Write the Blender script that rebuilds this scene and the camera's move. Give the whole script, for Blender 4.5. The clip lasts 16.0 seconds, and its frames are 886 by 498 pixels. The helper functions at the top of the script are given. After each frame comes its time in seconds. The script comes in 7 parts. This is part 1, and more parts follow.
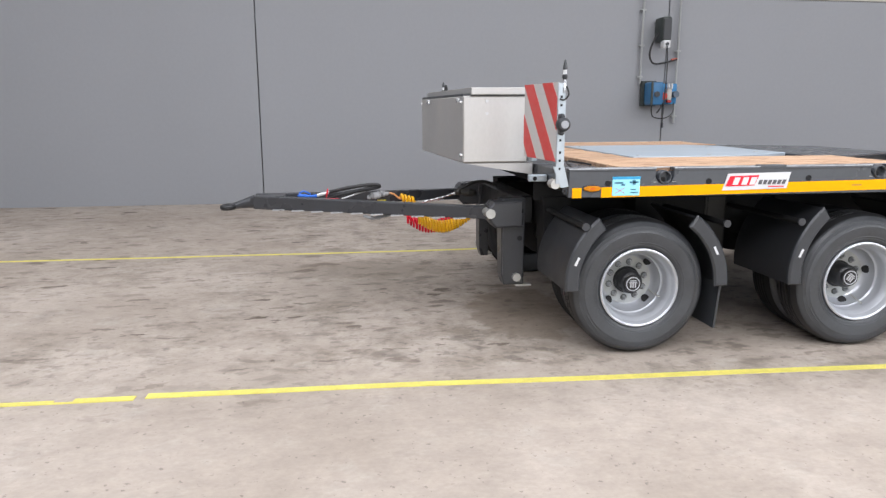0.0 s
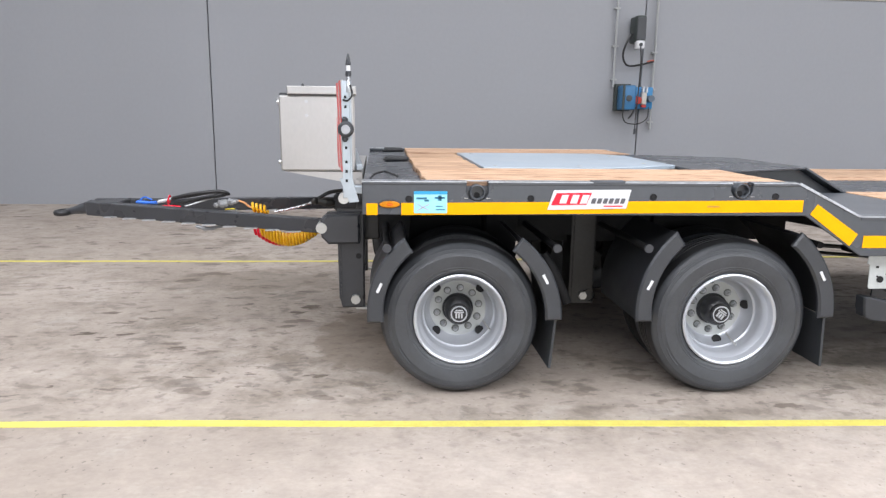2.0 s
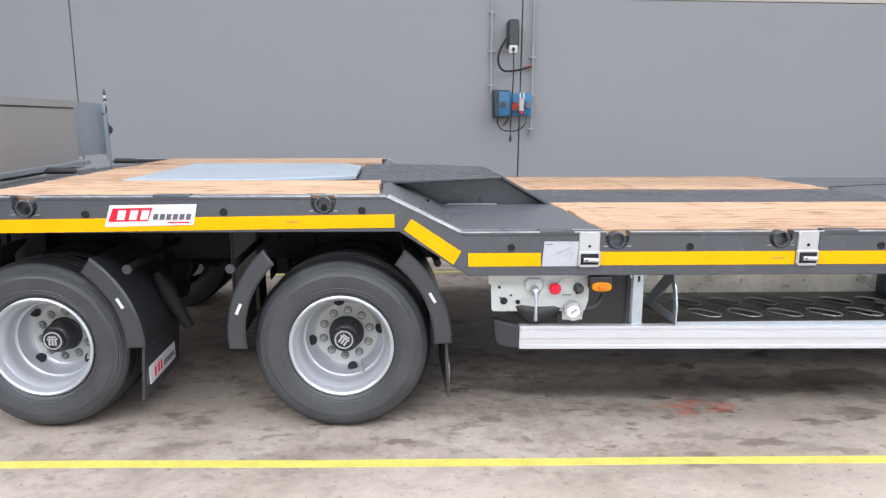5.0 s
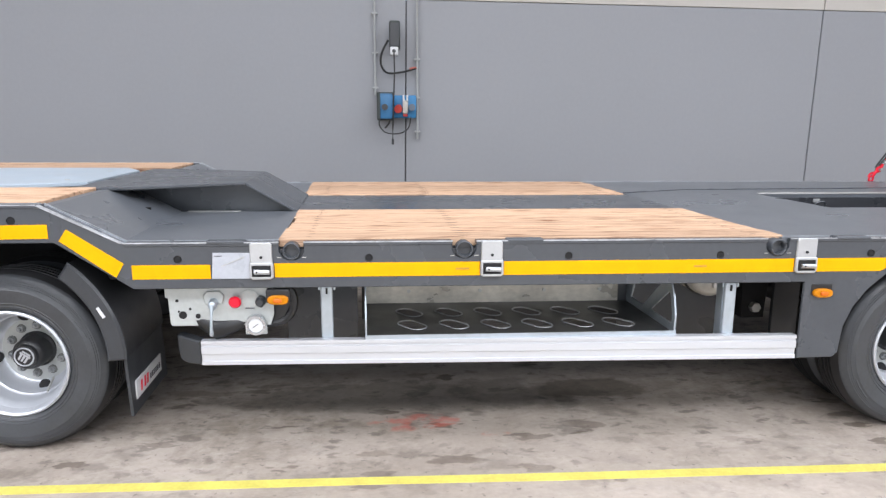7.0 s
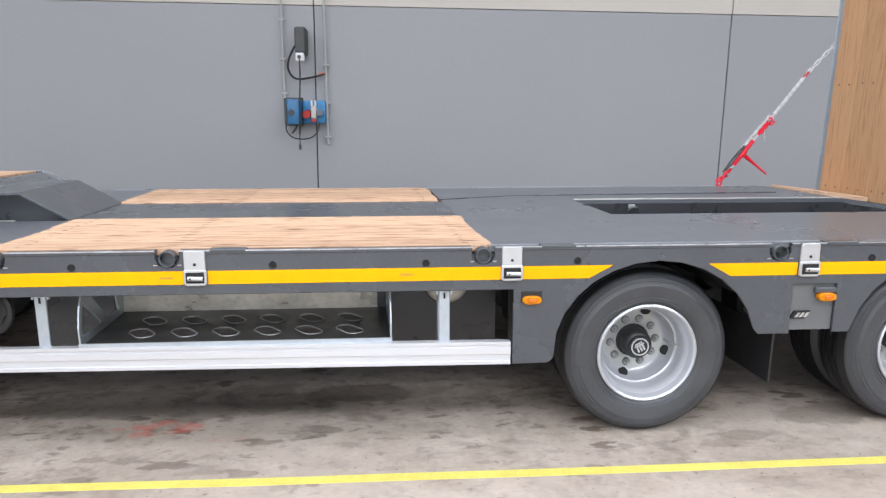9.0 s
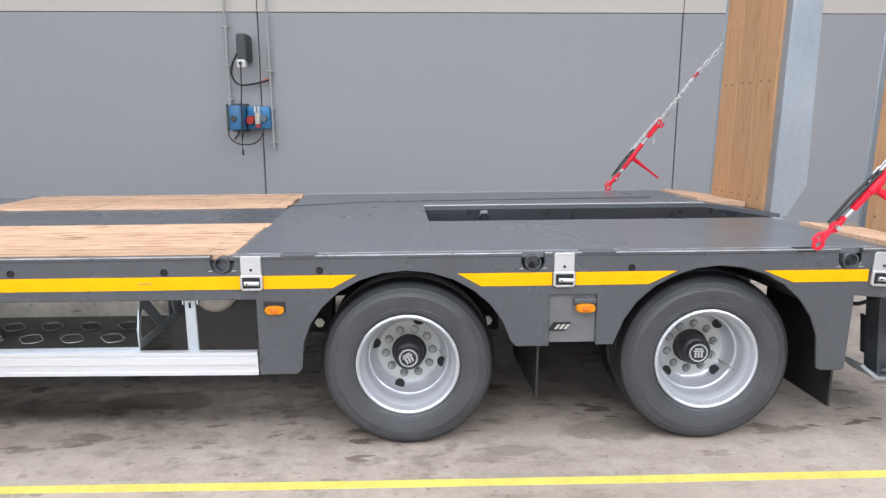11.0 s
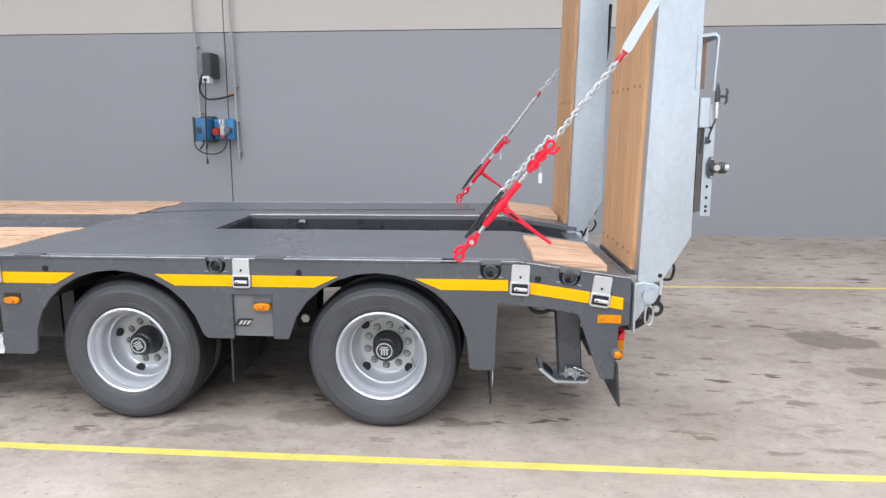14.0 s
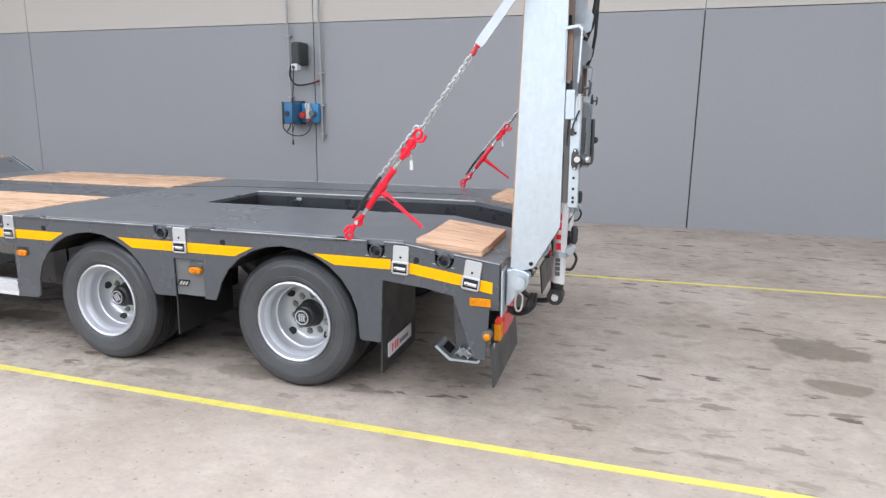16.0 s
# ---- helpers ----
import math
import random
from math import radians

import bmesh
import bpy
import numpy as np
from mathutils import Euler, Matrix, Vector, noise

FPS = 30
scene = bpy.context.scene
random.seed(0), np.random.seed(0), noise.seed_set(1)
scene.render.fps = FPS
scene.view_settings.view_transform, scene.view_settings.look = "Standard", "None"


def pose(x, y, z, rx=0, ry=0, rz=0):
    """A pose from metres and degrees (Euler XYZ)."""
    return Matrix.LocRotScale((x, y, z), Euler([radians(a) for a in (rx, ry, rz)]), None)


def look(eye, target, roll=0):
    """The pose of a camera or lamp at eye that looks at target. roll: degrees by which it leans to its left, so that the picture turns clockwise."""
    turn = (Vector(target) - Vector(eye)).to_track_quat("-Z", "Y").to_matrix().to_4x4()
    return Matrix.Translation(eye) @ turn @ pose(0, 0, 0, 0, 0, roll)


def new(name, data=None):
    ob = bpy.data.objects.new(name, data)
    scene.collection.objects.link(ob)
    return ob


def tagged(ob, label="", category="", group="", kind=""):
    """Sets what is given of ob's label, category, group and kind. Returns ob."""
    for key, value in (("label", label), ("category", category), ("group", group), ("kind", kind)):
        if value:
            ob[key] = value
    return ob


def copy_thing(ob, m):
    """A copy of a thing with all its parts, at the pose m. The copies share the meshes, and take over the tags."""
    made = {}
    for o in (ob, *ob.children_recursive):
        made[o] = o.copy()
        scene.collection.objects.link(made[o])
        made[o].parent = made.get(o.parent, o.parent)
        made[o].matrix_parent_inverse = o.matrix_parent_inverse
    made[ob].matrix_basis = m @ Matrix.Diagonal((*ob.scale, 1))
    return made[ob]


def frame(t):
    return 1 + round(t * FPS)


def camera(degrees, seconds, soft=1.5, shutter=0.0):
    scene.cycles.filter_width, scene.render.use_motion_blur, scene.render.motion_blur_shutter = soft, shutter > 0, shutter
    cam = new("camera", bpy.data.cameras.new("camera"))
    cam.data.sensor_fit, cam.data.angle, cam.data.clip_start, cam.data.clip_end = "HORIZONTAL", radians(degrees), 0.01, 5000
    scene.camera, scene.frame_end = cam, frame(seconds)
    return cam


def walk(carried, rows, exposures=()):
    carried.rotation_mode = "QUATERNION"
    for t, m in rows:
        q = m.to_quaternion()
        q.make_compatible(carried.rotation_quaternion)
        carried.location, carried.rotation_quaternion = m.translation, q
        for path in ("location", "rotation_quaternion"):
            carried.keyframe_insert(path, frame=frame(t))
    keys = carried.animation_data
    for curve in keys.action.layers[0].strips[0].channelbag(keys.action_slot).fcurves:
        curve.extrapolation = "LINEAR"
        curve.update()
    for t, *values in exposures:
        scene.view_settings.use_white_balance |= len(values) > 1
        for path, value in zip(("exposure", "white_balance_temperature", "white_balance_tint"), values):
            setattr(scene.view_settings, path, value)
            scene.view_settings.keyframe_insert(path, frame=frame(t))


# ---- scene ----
cam = camera(67.8, 16.0, 1.35)
PATH = [
    (0, (-1.410, -3.252, 1.344), (-1.212, -1.306, 0.929), -0.30),
    (0.5, (-1.102, -3.117, 1.352), (-0.937, -1.169, 0.927), -0.12),
    (1, (-0.793, -3.023, 1.347), (-0.664, -1.072, 0.928), -0.01),
    (1.5, (-0.479, -2.961, 1.351), (-0.387, -1.007, 0.937), 0.25),
    (2, (-0.200, -2.877, 1.347), (-0.119, -0.921, 0.937), 0.56),
    (2.5, (0.080, -2.790, 1.354), (0.156, -0.835, 0.940), 0.88),
    (3, (0.392, -2.729, 1.358), (0.450, -0.773, 0.945), 0.95),
    (3.5, (0.704, -2.702, 1.352), (0.753, -0.743, 0.949), 0.74),
    (4, (1.029, -2.698, 1.351), (1.069, -0.737, 0.958), 0.47),
    (4.2, (1.155, -2.690, 1.348), (1.195, -0.729, 0.957), 0.25),
    (6.3, (2.452, -2.552, 1.345), (2.563, -0.591, 0.964), 0.41),
    (6.5, (2.564, -2.540, 1.360), (2.693, -0.583, 0.971), 0.38),
    (7, (2.881, -2.572, 1.363), (3.009, -0.612, 0.982), 0.24),
    (7.5, (3.173, -2.586, 1.379), (3.314, -0.629, 0.994), 0.26),
    (8, (3.457, -2.633, 1.386), (3.610, -0.675, 1.007), 0.27),
    (8.5, (3.779, -2.688, 1.404), (3.921, -0.728, 1.027), 0.18),
    (9, (4.081, -2.697, 1.407), (4.212, -0.737, 1.031), -0.01),
    (9.5, (4.365, -2.646, 1.404), (4.492, -0.686, 1.026), -0.03),
    (10, (4.649, -2.635, 1.389), (4.761, -0.672, 1.021), 0.04),
    (10.2, (4.792, -2.616, 1.387), (4.877, -0.652, 1.019), -0.13),
    (12.3, (6.060, -2.935, 1.488), (6.046, -0.968, 1.125), -0.22),
    (12.5, (6.180, -2.960, 1.484), (6.151, -0.993, 1.126), -0.03),
    (13, (6.489, -2.997, 1.501), (6.413, -1.031, 1.141), -0.47),
    (13.5, (6.810, -3.014, 1.493), (6.680, -1.049, 1.139), -0.19),
    (14, (7.153, -3.023, 1.491), (6.952, -1.064, 1.141), -0.42),
    (14.5, (7.495, -3.029, 1.488), (7.204, -1.081, 1.142), -0.40),
    (15, (7.813, -3.006, 1.492), (7.406, -1.081, 1.137), -0.24),
    (15.5, (8.103, -2.955, 1.499), (7.596, -1.058, 1.120), 0.16),
    (16, (8.448, -2.972, 1.514), (7.810, -1.118, 1.118), 0.21),
]
walk(cam, [(t, look(eye, target, roll)) for t, eye, target, roll in PATH],
     exposures=[(0, -0.11, 6640, 10), (1, 0.07, 6620, 10), (2, 0.05, 6570, 10), (4, 0.07, 6500, 10), (6.5, 0.06, 6500, 10), (9, 0.06, 6500, 10),
                (13, 0.04, 6470, 10), (16, -0.01, 6420, 9.5)])

# ---- world, light, exposure ----
world = bpy.data.worlds.new("world")
scene.world = world
world.use_nodes = True
wn = world.node_tree
sky = wn.nodes.new("ShaderNodeTexSky")
sky.sky_type, sky.sun_disc, sky.sun_elevation, sky.sun_rotation = "NISHITA", False, radians(50), radians(200)
wn.nodes["Background"].inputs[1].default_value = 0.1
wn.links.new(sky.outputs[0], wn.nodes["Background"].inputs[0])
scene.view_settings.exposure = 0.0

SLOTS = ((-1.8, 3.0, 876), (-6.2, 3.0, 2565), (2.6, 2.0, 686))    # assumed rooflight strips, out of view: centre y, width, watts
ROOF_Z = 6.6


def daylight(name, m, sx, sy, watts, colour):
    lamp = bpy.data.lights.new(name, "AREA")
    lamp.shape, lamp.size, lamp.size_y, lamp.energy, lamp.color = "RECTANGLE", sx, sy, watts, colour
    ob = new(name, lamp)
    ob.matrix_world = m
    return tagged(ob, "assumed daylight through an unseen opening", "light", kind="structure")


for yc, wide, watts in SLOTS:
    daylight("rooflight_daylight", pose(4.5, yc, ROOF_Z + 0.1), 31, wide, watts, (0.925, 0.943, 1.0))
# fill light from an assumed doorway behind the camera
daylight("door_daylight", pose(4, -9.05, 2.2, 90, 0, 0), 12, 4.2, 330, (0.93, 0.95, 1.0))


# ---- materials ----
def mat(name, colour, rough=0.5, metal=0.0, var=0.12, scale=6.0, stretch=(1, 1, 1), bump=0.0, fine=90.0, rvar=0.1, spec=0.5, each=0.0):
    """A surface with broad blotches, fine grain and a little relief."""
    m = bpy.data.materials.new(name)
    m.use_nodes = True
    nt = m.node_tree
    n, l = nt.nodes, nt.links
    b = n["Principled BSDF"]
    tc, mp = n.new("ShaderNodeTexCoord"), n.new("ShaderNodeMapping")
    mp.inputs["Scale"].default_value = stretch
    l.new(tc.outputs["Object"], mp.inputs[0])
    big, small = n.new("ShaderNodeTexNoise"), n.new("ShaderNodeTexNoise")
    for t, s, d in ((big, scale, 6), (small, fine, 3)):
        t.inputs["Scale"].default_value, t.inputs["Detail"].default_value = s, d
        l.new(mp.outputs[0], t.inputs[0])
    mix = n.new("ShaderNodeMath")
    mix.operation = "MULTIPLY_ADD"
    l.new(big.outputs[0], mix.inputs[0])
    mix.inputs[1].default_value = 0.65
    mul = n.new("ShaderNodeMath")
    mul.operation = "MULTIPLY"
    l.new(small.outputs[0], mul.inputs[0])
    mul.inputs[1].default_value = 0.35
    l.new(mul.outputs[0], mix.inputs[2])
    ramp = n.new("ShaderNodeMapRange")
    l.new(mix.outputs[0], ramp.inputs[0])
    ramp.inputs[1].default_value, ramp.inputs[2].default_value = 0.3, 0.7
    ramp.inputs[3].default_value, ramp.inputs[4].default_value = 1 - var, 1 + var
    hue = n.new("ShaderNodeHueSaturation")
    hue.inputs["Color"].default_value = (*colour, 1)
    last = ramp.outputs[0]
    if each:
        oi, rr, pm = n.new("ShaderNodeObjectInfo"), n.new("ShaderNodeMapRange"), n.new("ShaderNodeMath")
        l.new(oi.outputs["Random"], rr.inputs[0])
        rr.inputs[3].default_value, rr.inputs[4].default_value = 1 - each, 1 + each
        pm.operation = "MULTIPLY"
        l.new(last, pm.inputs[0])
        l.new(rr.outputs[0], pm.inputs[1])
        last = pm.outputs[0]
    l.new(last, hue.inputs["Value"])
    l.new(hue.outputs[0], b.inputs["Base Color"])
    rg = n.new("ShaderNodeMapRange")
    l.new(big.outputs[0], rg.inputs[0])
    rg.inputs[1].default_value, rg.inputs[2].default_value = 0.3, 0.7
    rg.inputs[3].default_value, rg.inputs[4].default_value = max(0.03, rough - rvar), min(1, rough + rvar)
    l.new(rg.outputs[0], b.inputs["Roughness"])
    b.inputs["Metallic"].default_value = metal
    b.inputs["Specular IOR Level"].default_value = spec
    if bump:
        bp = n.new("ShaderNodeBump")
        bp.inputs["Strength"].default_value, bp.inputs["Distance"].default_value = bump, 0.004
        l.new(small.outputs[0], bp.inputs["Height"])
        l.new(bp.outputs[0], b.inputs["Normal"])
    return m


def wood(name, dark, light, stretch, each=0.12, knots=1.0):
    """Sawn boards: long grain, darker streaks and knots."""
    m = mat(name, light, 0.75, 0, 0.08, 5, stretch, 0.25, 60, 0.08, 0.25, each)
    nt = m.node_tree
    n, l = nt.nodes, nt.links
    hue = next(q for q in n if q.type == "HUE_SAT")
    mp = next(q for q in n if q.type == "MAPPING")
    oi, add = n.new("ShaderNodeObjectInfo"), n.new("ShaderNodeVectorMath")
    tc = next(q for q in n if q.type == "TEX_COORD")
    sc = n.new("ShaderNodeMath")
    sc.operation = "MULTIPLY"
    sc.inputs[1].default_value = 37.0
    l.new(oi.outputs["Random"], sc.inputs[0])
    l.new(tc.outputs["Object"], add.inputs[0])
    l.new(sc.outputs[0], add.inputs[1])
    l.new(add.outputs[0], mp.inputs[0])
    g = n.new("ShaderNodeTexNoise")
    g.inputs["Scale"].default_value, g.inputs["Detail"].default_value, g.inputs["Distortion"].default_value = 6.5, 8, 0.8
    l.new(mp.outputs[0], g.inputs[0])
    v = n.new("ShaderNodeTexVoronoi")
    v.inputs["Scale"].default_value = 3.0
    mk = n.new("ShaderNodeMapping")
    mk.inputs["Scale"].default_value = tuple(1.2 if s < 1 else 5.0 for s in stretch)
    l.new(add.outputs[0], mk.inputs[0])
    l.new(mk.outputs[0], v.inputs[0])
    kn = n.new("ShaderNodeMapRange")
    l.new(v.outputs["Distance"], kn.inputs[0])
    kn.inputs[1].default_value, kn.inputs[2].default_value, kn.inputs[3].default_value, kn.inputs[4].default_value = 0.10, 0.24, knots, 0.0
    gr = n.new("ShaderNodeMapRange")
    l.new(g.outputs[0], gr.inputs[0])
    gr.inputs[1].default_value, gr.inputs[2].default_value = 0.51, 0.70
    mx = n.new("ShaderNodeMath")
    mx.operation = "MAXIMUM"
    l.new(gr.outputs[0], mx.inputs[0])
    l.new(kn.outputs[0], mx.inputs[1])
    mix = n.new("ShaderNodeMix")
    mix.data_type = "RGBA"
    l.new(mx.outputs[0], mix.inputs[0])
    mix.inputs[6].default_value, mix.inputs[7].default_value = (*light, 1), (*dark, 1)
    l.new(mix.outputs[2], hue.inputs["Color"])
    return m


def tread_plate(name, colour):
    """Painted steel plate with raised tear-shaped studs."""
    m = mat(name, colour, 0.30, 0, 0.07, 1.6, (1, 1, 1), 0, 40, 0.05, 0.6)
    nt = m.node_tree
    n, l = nt.nodes, nt.links
    tc = n.new("ShaderNodeTexCoord")
    hs = []
    for turn, off in ((45, 0.0), (-45, 0.5)):
        mp, v = n.new("ShaderNodeMapping"), n.new("ShaderNodeTexVoronoi")
        mp.inputs["Rotation"].default_value = (0, 0, radians(turn))
        mp.inputs["Scale"].default_value = (26, 68, 26)
        mp.inputs["Location"].default_value = (off, off, 0)
        v.inputs["Scale"].default_value, v.inputs["Randomness"].default_value = 1.0, 0.0
        v.voronoi_dimensions = "2D"
        l.new(tc.outputs["Object"], mp.inputs[0])
        l.new(mp.outputs[0], v.inputs[0])
        r = n.new("ShaderNodeMapRange")
        l.new(v.outputs["Distance"], r.inputs[0])
        r.inputs[1].default_value, r.inputs[2].default_value, r.inputs[3].default_value, r.inputs[4].default_value = 0.2, 0.4, 1.0, 0.0
        hs.append(r)
    mx = n.new("ShaderNodeMath")
    mx.operation = "MAXIMUM"
    l.new(hs[0].outputs[0], mx.inputs[0])
    l.new(hs[1].outputs[0], mx.inputs[1])
    bp = n.new("ShaderNodeBump")
    bp.inputs["Strength"].default_value, bp.inputs["Distance"].default_value = 0.10, 0.002
    l.new(mx.outputs[0], bp.inputs["Height"])
    l.new(bp.outputs[0], n["Principled BSDF"].inputs["Normal"])
    return m


def galvanised(name, base):
    """Hot-dip zinc: small crystals of slightly different greys, with streaks."""
    m = mat(name, base, 0.42, 0.75, 0.1, 4, (1, 1, 0.35), 0.1, 50, 0.1)
    nt = m.node_tree
    n, l = nt.nodes, nt.links
    hue = next(q for q in n if q.type == "HUE_SAT")
    tc, v = n.new("ShaderNodeTexCoord"), n.new("ShaderNodeTexVoronoi")
    v.inputs["Scale"].default_value = 45
    l.new(tc.outputs["Object"], v.inputs[0])
    bw = n.new("ShaderNodeRGBToBW")
    l.new(v.outputs["Color"], bw.inputs[0])
    r = n.new("ShaderNodeMapRange")
    l.new(bw.outputs[0], r.inputs[0])
    r.inputs[3].default_value, r.inputs[4].default_value = 0.95, 1.04
    mul = n.new("ShaderNodeMath")
    mul.operation = "MULTIPLY"
    old = hue.inputs["Value"].links[0].from_socket
    l.new(old, mul.inputs[0])
    l.new(r.outputs[0], mul.inputs[1])
    l.new(mul.outputs[0], hue.inputs["Value"])
    return m


def floor_material():
    """Old power-floated concrete: broad cloudy tone, dark scuffs, oil marks, damp patches and specks."""
    m = bpy.data.materials.new("worn_concrete_floor")
    m.use_nodes = True
    nt = m.node_tree
    n, l = nt.nodes, nt.links
    b = n["Principled BSDF"]
    tc = n.new("ShaderNodeTexCoord")
    sep = n.new("ShaderNodeSeparateXYZ")
    l.new(tc.outputs["Object"], sep.inputs[0])

    def noise_at(scale, detail, stretch=(1, 1, 1), rough=0.55, dist=0.0):
        mp, t = n.new("ShaderNodeMapping"), n.new("ShaderNodeTexNoise")
        mp.inputs["Scale"].default_value = stretch
        l.new(tc.outputs["Object"], mp.inputs[0])
        l.new(mp.outputs[0], t.inputs[0])
        t.inputs["Scale"].default_value, t.inputs["Detail"].default_value = scale, detail
        t.inputs["Roughness"].default_value, t.inputs["Distortion"].default_value = rough, dist
        return t.outputs[0]

    def ramp(src, a, c, lo=0.0, hi=1.0):
        r = n.new("ShaderNodeMapRange")
        l.new(src, r.inputs[0])
        for i, v in enumerate((a, c, lo, hi)):
            r.inputs[1 + i].default_value = v
        return r.outputs[0]

    def op(kind, a, c):
        q = n.new("ShaderNodeMath")
        q.operation = kind
        for i, s in enumerate((a, c)):
            if isinstance(s, bpy.types.NodeSocket):
                l.new(s, q.inputs[i])
            else:
                q.inputs[i].default_value = s
        return q.outputs[0]

    def blend(fac, a, c):
        q = n.new("ShaderNodeMix")
        q.data_type = "RGBA"
        l.new(fac, q.inputs[0])
        for i, s in ((6, a), (7, c)):
            if isinstance(s, bpy.types.NodeSocket):
                l.new(s, q.inputs[i])
            else:
                q.inputs[i].default_value = (*s, 1)
        return q.outputs[2]

    cloud = ramp(noise_at(0.8, 6), 0.35, 0.65)
    col = blend(cloud, FLOOR_A, FLOOR_B)
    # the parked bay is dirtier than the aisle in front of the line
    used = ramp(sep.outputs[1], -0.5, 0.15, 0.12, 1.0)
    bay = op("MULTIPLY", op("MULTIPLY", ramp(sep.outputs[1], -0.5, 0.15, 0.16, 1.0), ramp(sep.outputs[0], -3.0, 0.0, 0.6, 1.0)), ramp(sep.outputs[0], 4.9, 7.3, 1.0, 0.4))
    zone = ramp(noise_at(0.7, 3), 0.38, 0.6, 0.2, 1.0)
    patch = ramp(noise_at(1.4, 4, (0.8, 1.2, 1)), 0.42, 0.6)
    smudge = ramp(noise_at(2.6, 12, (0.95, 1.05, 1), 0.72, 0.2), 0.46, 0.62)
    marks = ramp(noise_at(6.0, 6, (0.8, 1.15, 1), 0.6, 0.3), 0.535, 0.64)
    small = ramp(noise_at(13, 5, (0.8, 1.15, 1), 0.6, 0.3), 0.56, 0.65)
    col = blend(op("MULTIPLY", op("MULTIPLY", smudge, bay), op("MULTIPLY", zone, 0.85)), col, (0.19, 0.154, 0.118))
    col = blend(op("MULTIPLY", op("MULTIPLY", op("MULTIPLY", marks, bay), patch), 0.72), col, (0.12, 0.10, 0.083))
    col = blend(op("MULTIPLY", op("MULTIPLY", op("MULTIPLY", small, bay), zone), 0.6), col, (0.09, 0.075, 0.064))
    # single round drips and rubber spots, in loose groups
    for size, share, hi, soft in ((4.2, 0.45, 0.26, 0.1), (8.5, 0.5, 0.27, 0.1), (2.1, 0.62, 0.2, 0.1), (2.9, 0.32, 0.19, 0.03), (5.8, 0.4, 0.26, 0.04)):
        mp, warp, v, add = n.new("ShaderNodeMapping"), n.new("ShaderNodeTexNoise"), n.new("ShaderNodeTexVoronoi"), n.new("ShaderNodeMix")
        mp.inputs["Scale"].default_value = (0.72, 1.15, 1) if soft > 0.05 else (0.55, 1.3, 1)
        warp.inputs["Scale"].default_value, warp.inputs["Detail"].default_value = size * 2.6, 5
        add.data_type = "RGBA"
        add.blend_type = "LINEAR_LIGHT"
        add.inputs[0].default_value = 0.5 / size
        v.voronoi_dimensions = "2D"
        v.inputs["Scale"].default_value = size
        l.new(tc.outputs["Object"], mp.inputs[0])
        l.new(mp.outputs[0], warp.inputs[0])
        l.new(mp.outputs[0], add.inputs[6])
        l.new(warp.outputs["Color"], add.inputs[7])
        l.new(add.outputs[2], v.inputs[0])
        pick = n.new("ShaderNodeSeparateXYZ")
        l.new(v.outputs["Color"], pick.inputs[0])
        reach = ramp(pick.outputs[0], share, 1.0, 0.0, hi)
        spot = ramp(op("SUBTRACT", v.outputs["Distance"], reach), -soft, 0.02, 1.0, 0.0)
        spot = op("MULTIPLY", spot, ramp(pick.outputs[1], 0.0, 1.0, 0.25, 0.75))
        crisp = soft < 0.05
        spot = op("MULTIPLY", spot, op("MULTIPLY", used, ramp(patch, 0.0, 1.0, 0.55, 1.6)) if crisp else bay)
        col = blend(op("MULTIPLY", spot, op("GREATER_THAN", pick.outputs[0], share)), col, (0.12, 0.092, 0.072) if crisp else (0.125, 0.104, 0.088))
    pale = ramp(noise_at(3.4, 8, (1, 1, 1), 0.65), 0.56, 0.7)
    col = blend(op("MULTIPLY", pale, 0.35), col, (0.5, 0.46, 0.41))
    speck = ramp(noise_at(30, 3), 0.64, 0.70)
    col = blend(op("MULTIPLY", speck, 0.5), col, (0.1, 0.085, 0.075))
    # worn red spray, two damp patches, and dark brown patches under and beside the trailer
    rough = ramp(noise_at(2.0, 5), 0.3, 0.7, 0.58, 0.8)
    wob = noise_at(5.0, 4)
    scuff = ramp(noise_at(11, 5, (0.7, 1.2, 1)), 0.47, 0.58)
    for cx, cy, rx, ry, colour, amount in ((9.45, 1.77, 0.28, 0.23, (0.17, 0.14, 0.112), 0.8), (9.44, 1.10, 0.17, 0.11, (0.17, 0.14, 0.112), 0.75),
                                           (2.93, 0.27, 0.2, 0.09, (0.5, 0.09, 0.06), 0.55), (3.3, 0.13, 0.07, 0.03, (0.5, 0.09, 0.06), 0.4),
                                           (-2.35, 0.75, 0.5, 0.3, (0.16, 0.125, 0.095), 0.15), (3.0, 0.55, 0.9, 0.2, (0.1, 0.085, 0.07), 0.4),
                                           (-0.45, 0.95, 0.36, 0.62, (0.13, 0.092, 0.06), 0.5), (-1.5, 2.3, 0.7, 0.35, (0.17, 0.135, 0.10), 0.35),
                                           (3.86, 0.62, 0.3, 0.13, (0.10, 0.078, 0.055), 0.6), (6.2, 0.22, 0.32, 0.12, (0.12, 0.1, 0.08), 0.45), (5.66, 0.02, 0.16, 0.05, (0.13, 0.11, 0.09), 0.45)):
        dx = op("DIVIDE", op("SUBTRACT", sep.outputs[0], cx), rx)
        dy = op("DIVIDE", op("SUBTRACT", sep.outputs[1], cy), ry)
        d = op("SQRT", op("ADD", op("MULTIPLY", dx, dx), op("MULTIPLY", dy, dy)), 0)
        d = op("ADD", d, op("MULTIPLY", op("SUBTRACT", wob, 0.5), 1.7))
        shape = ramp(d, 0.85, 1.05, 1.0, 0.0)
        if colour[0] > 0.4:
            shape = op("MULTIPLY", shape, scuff)
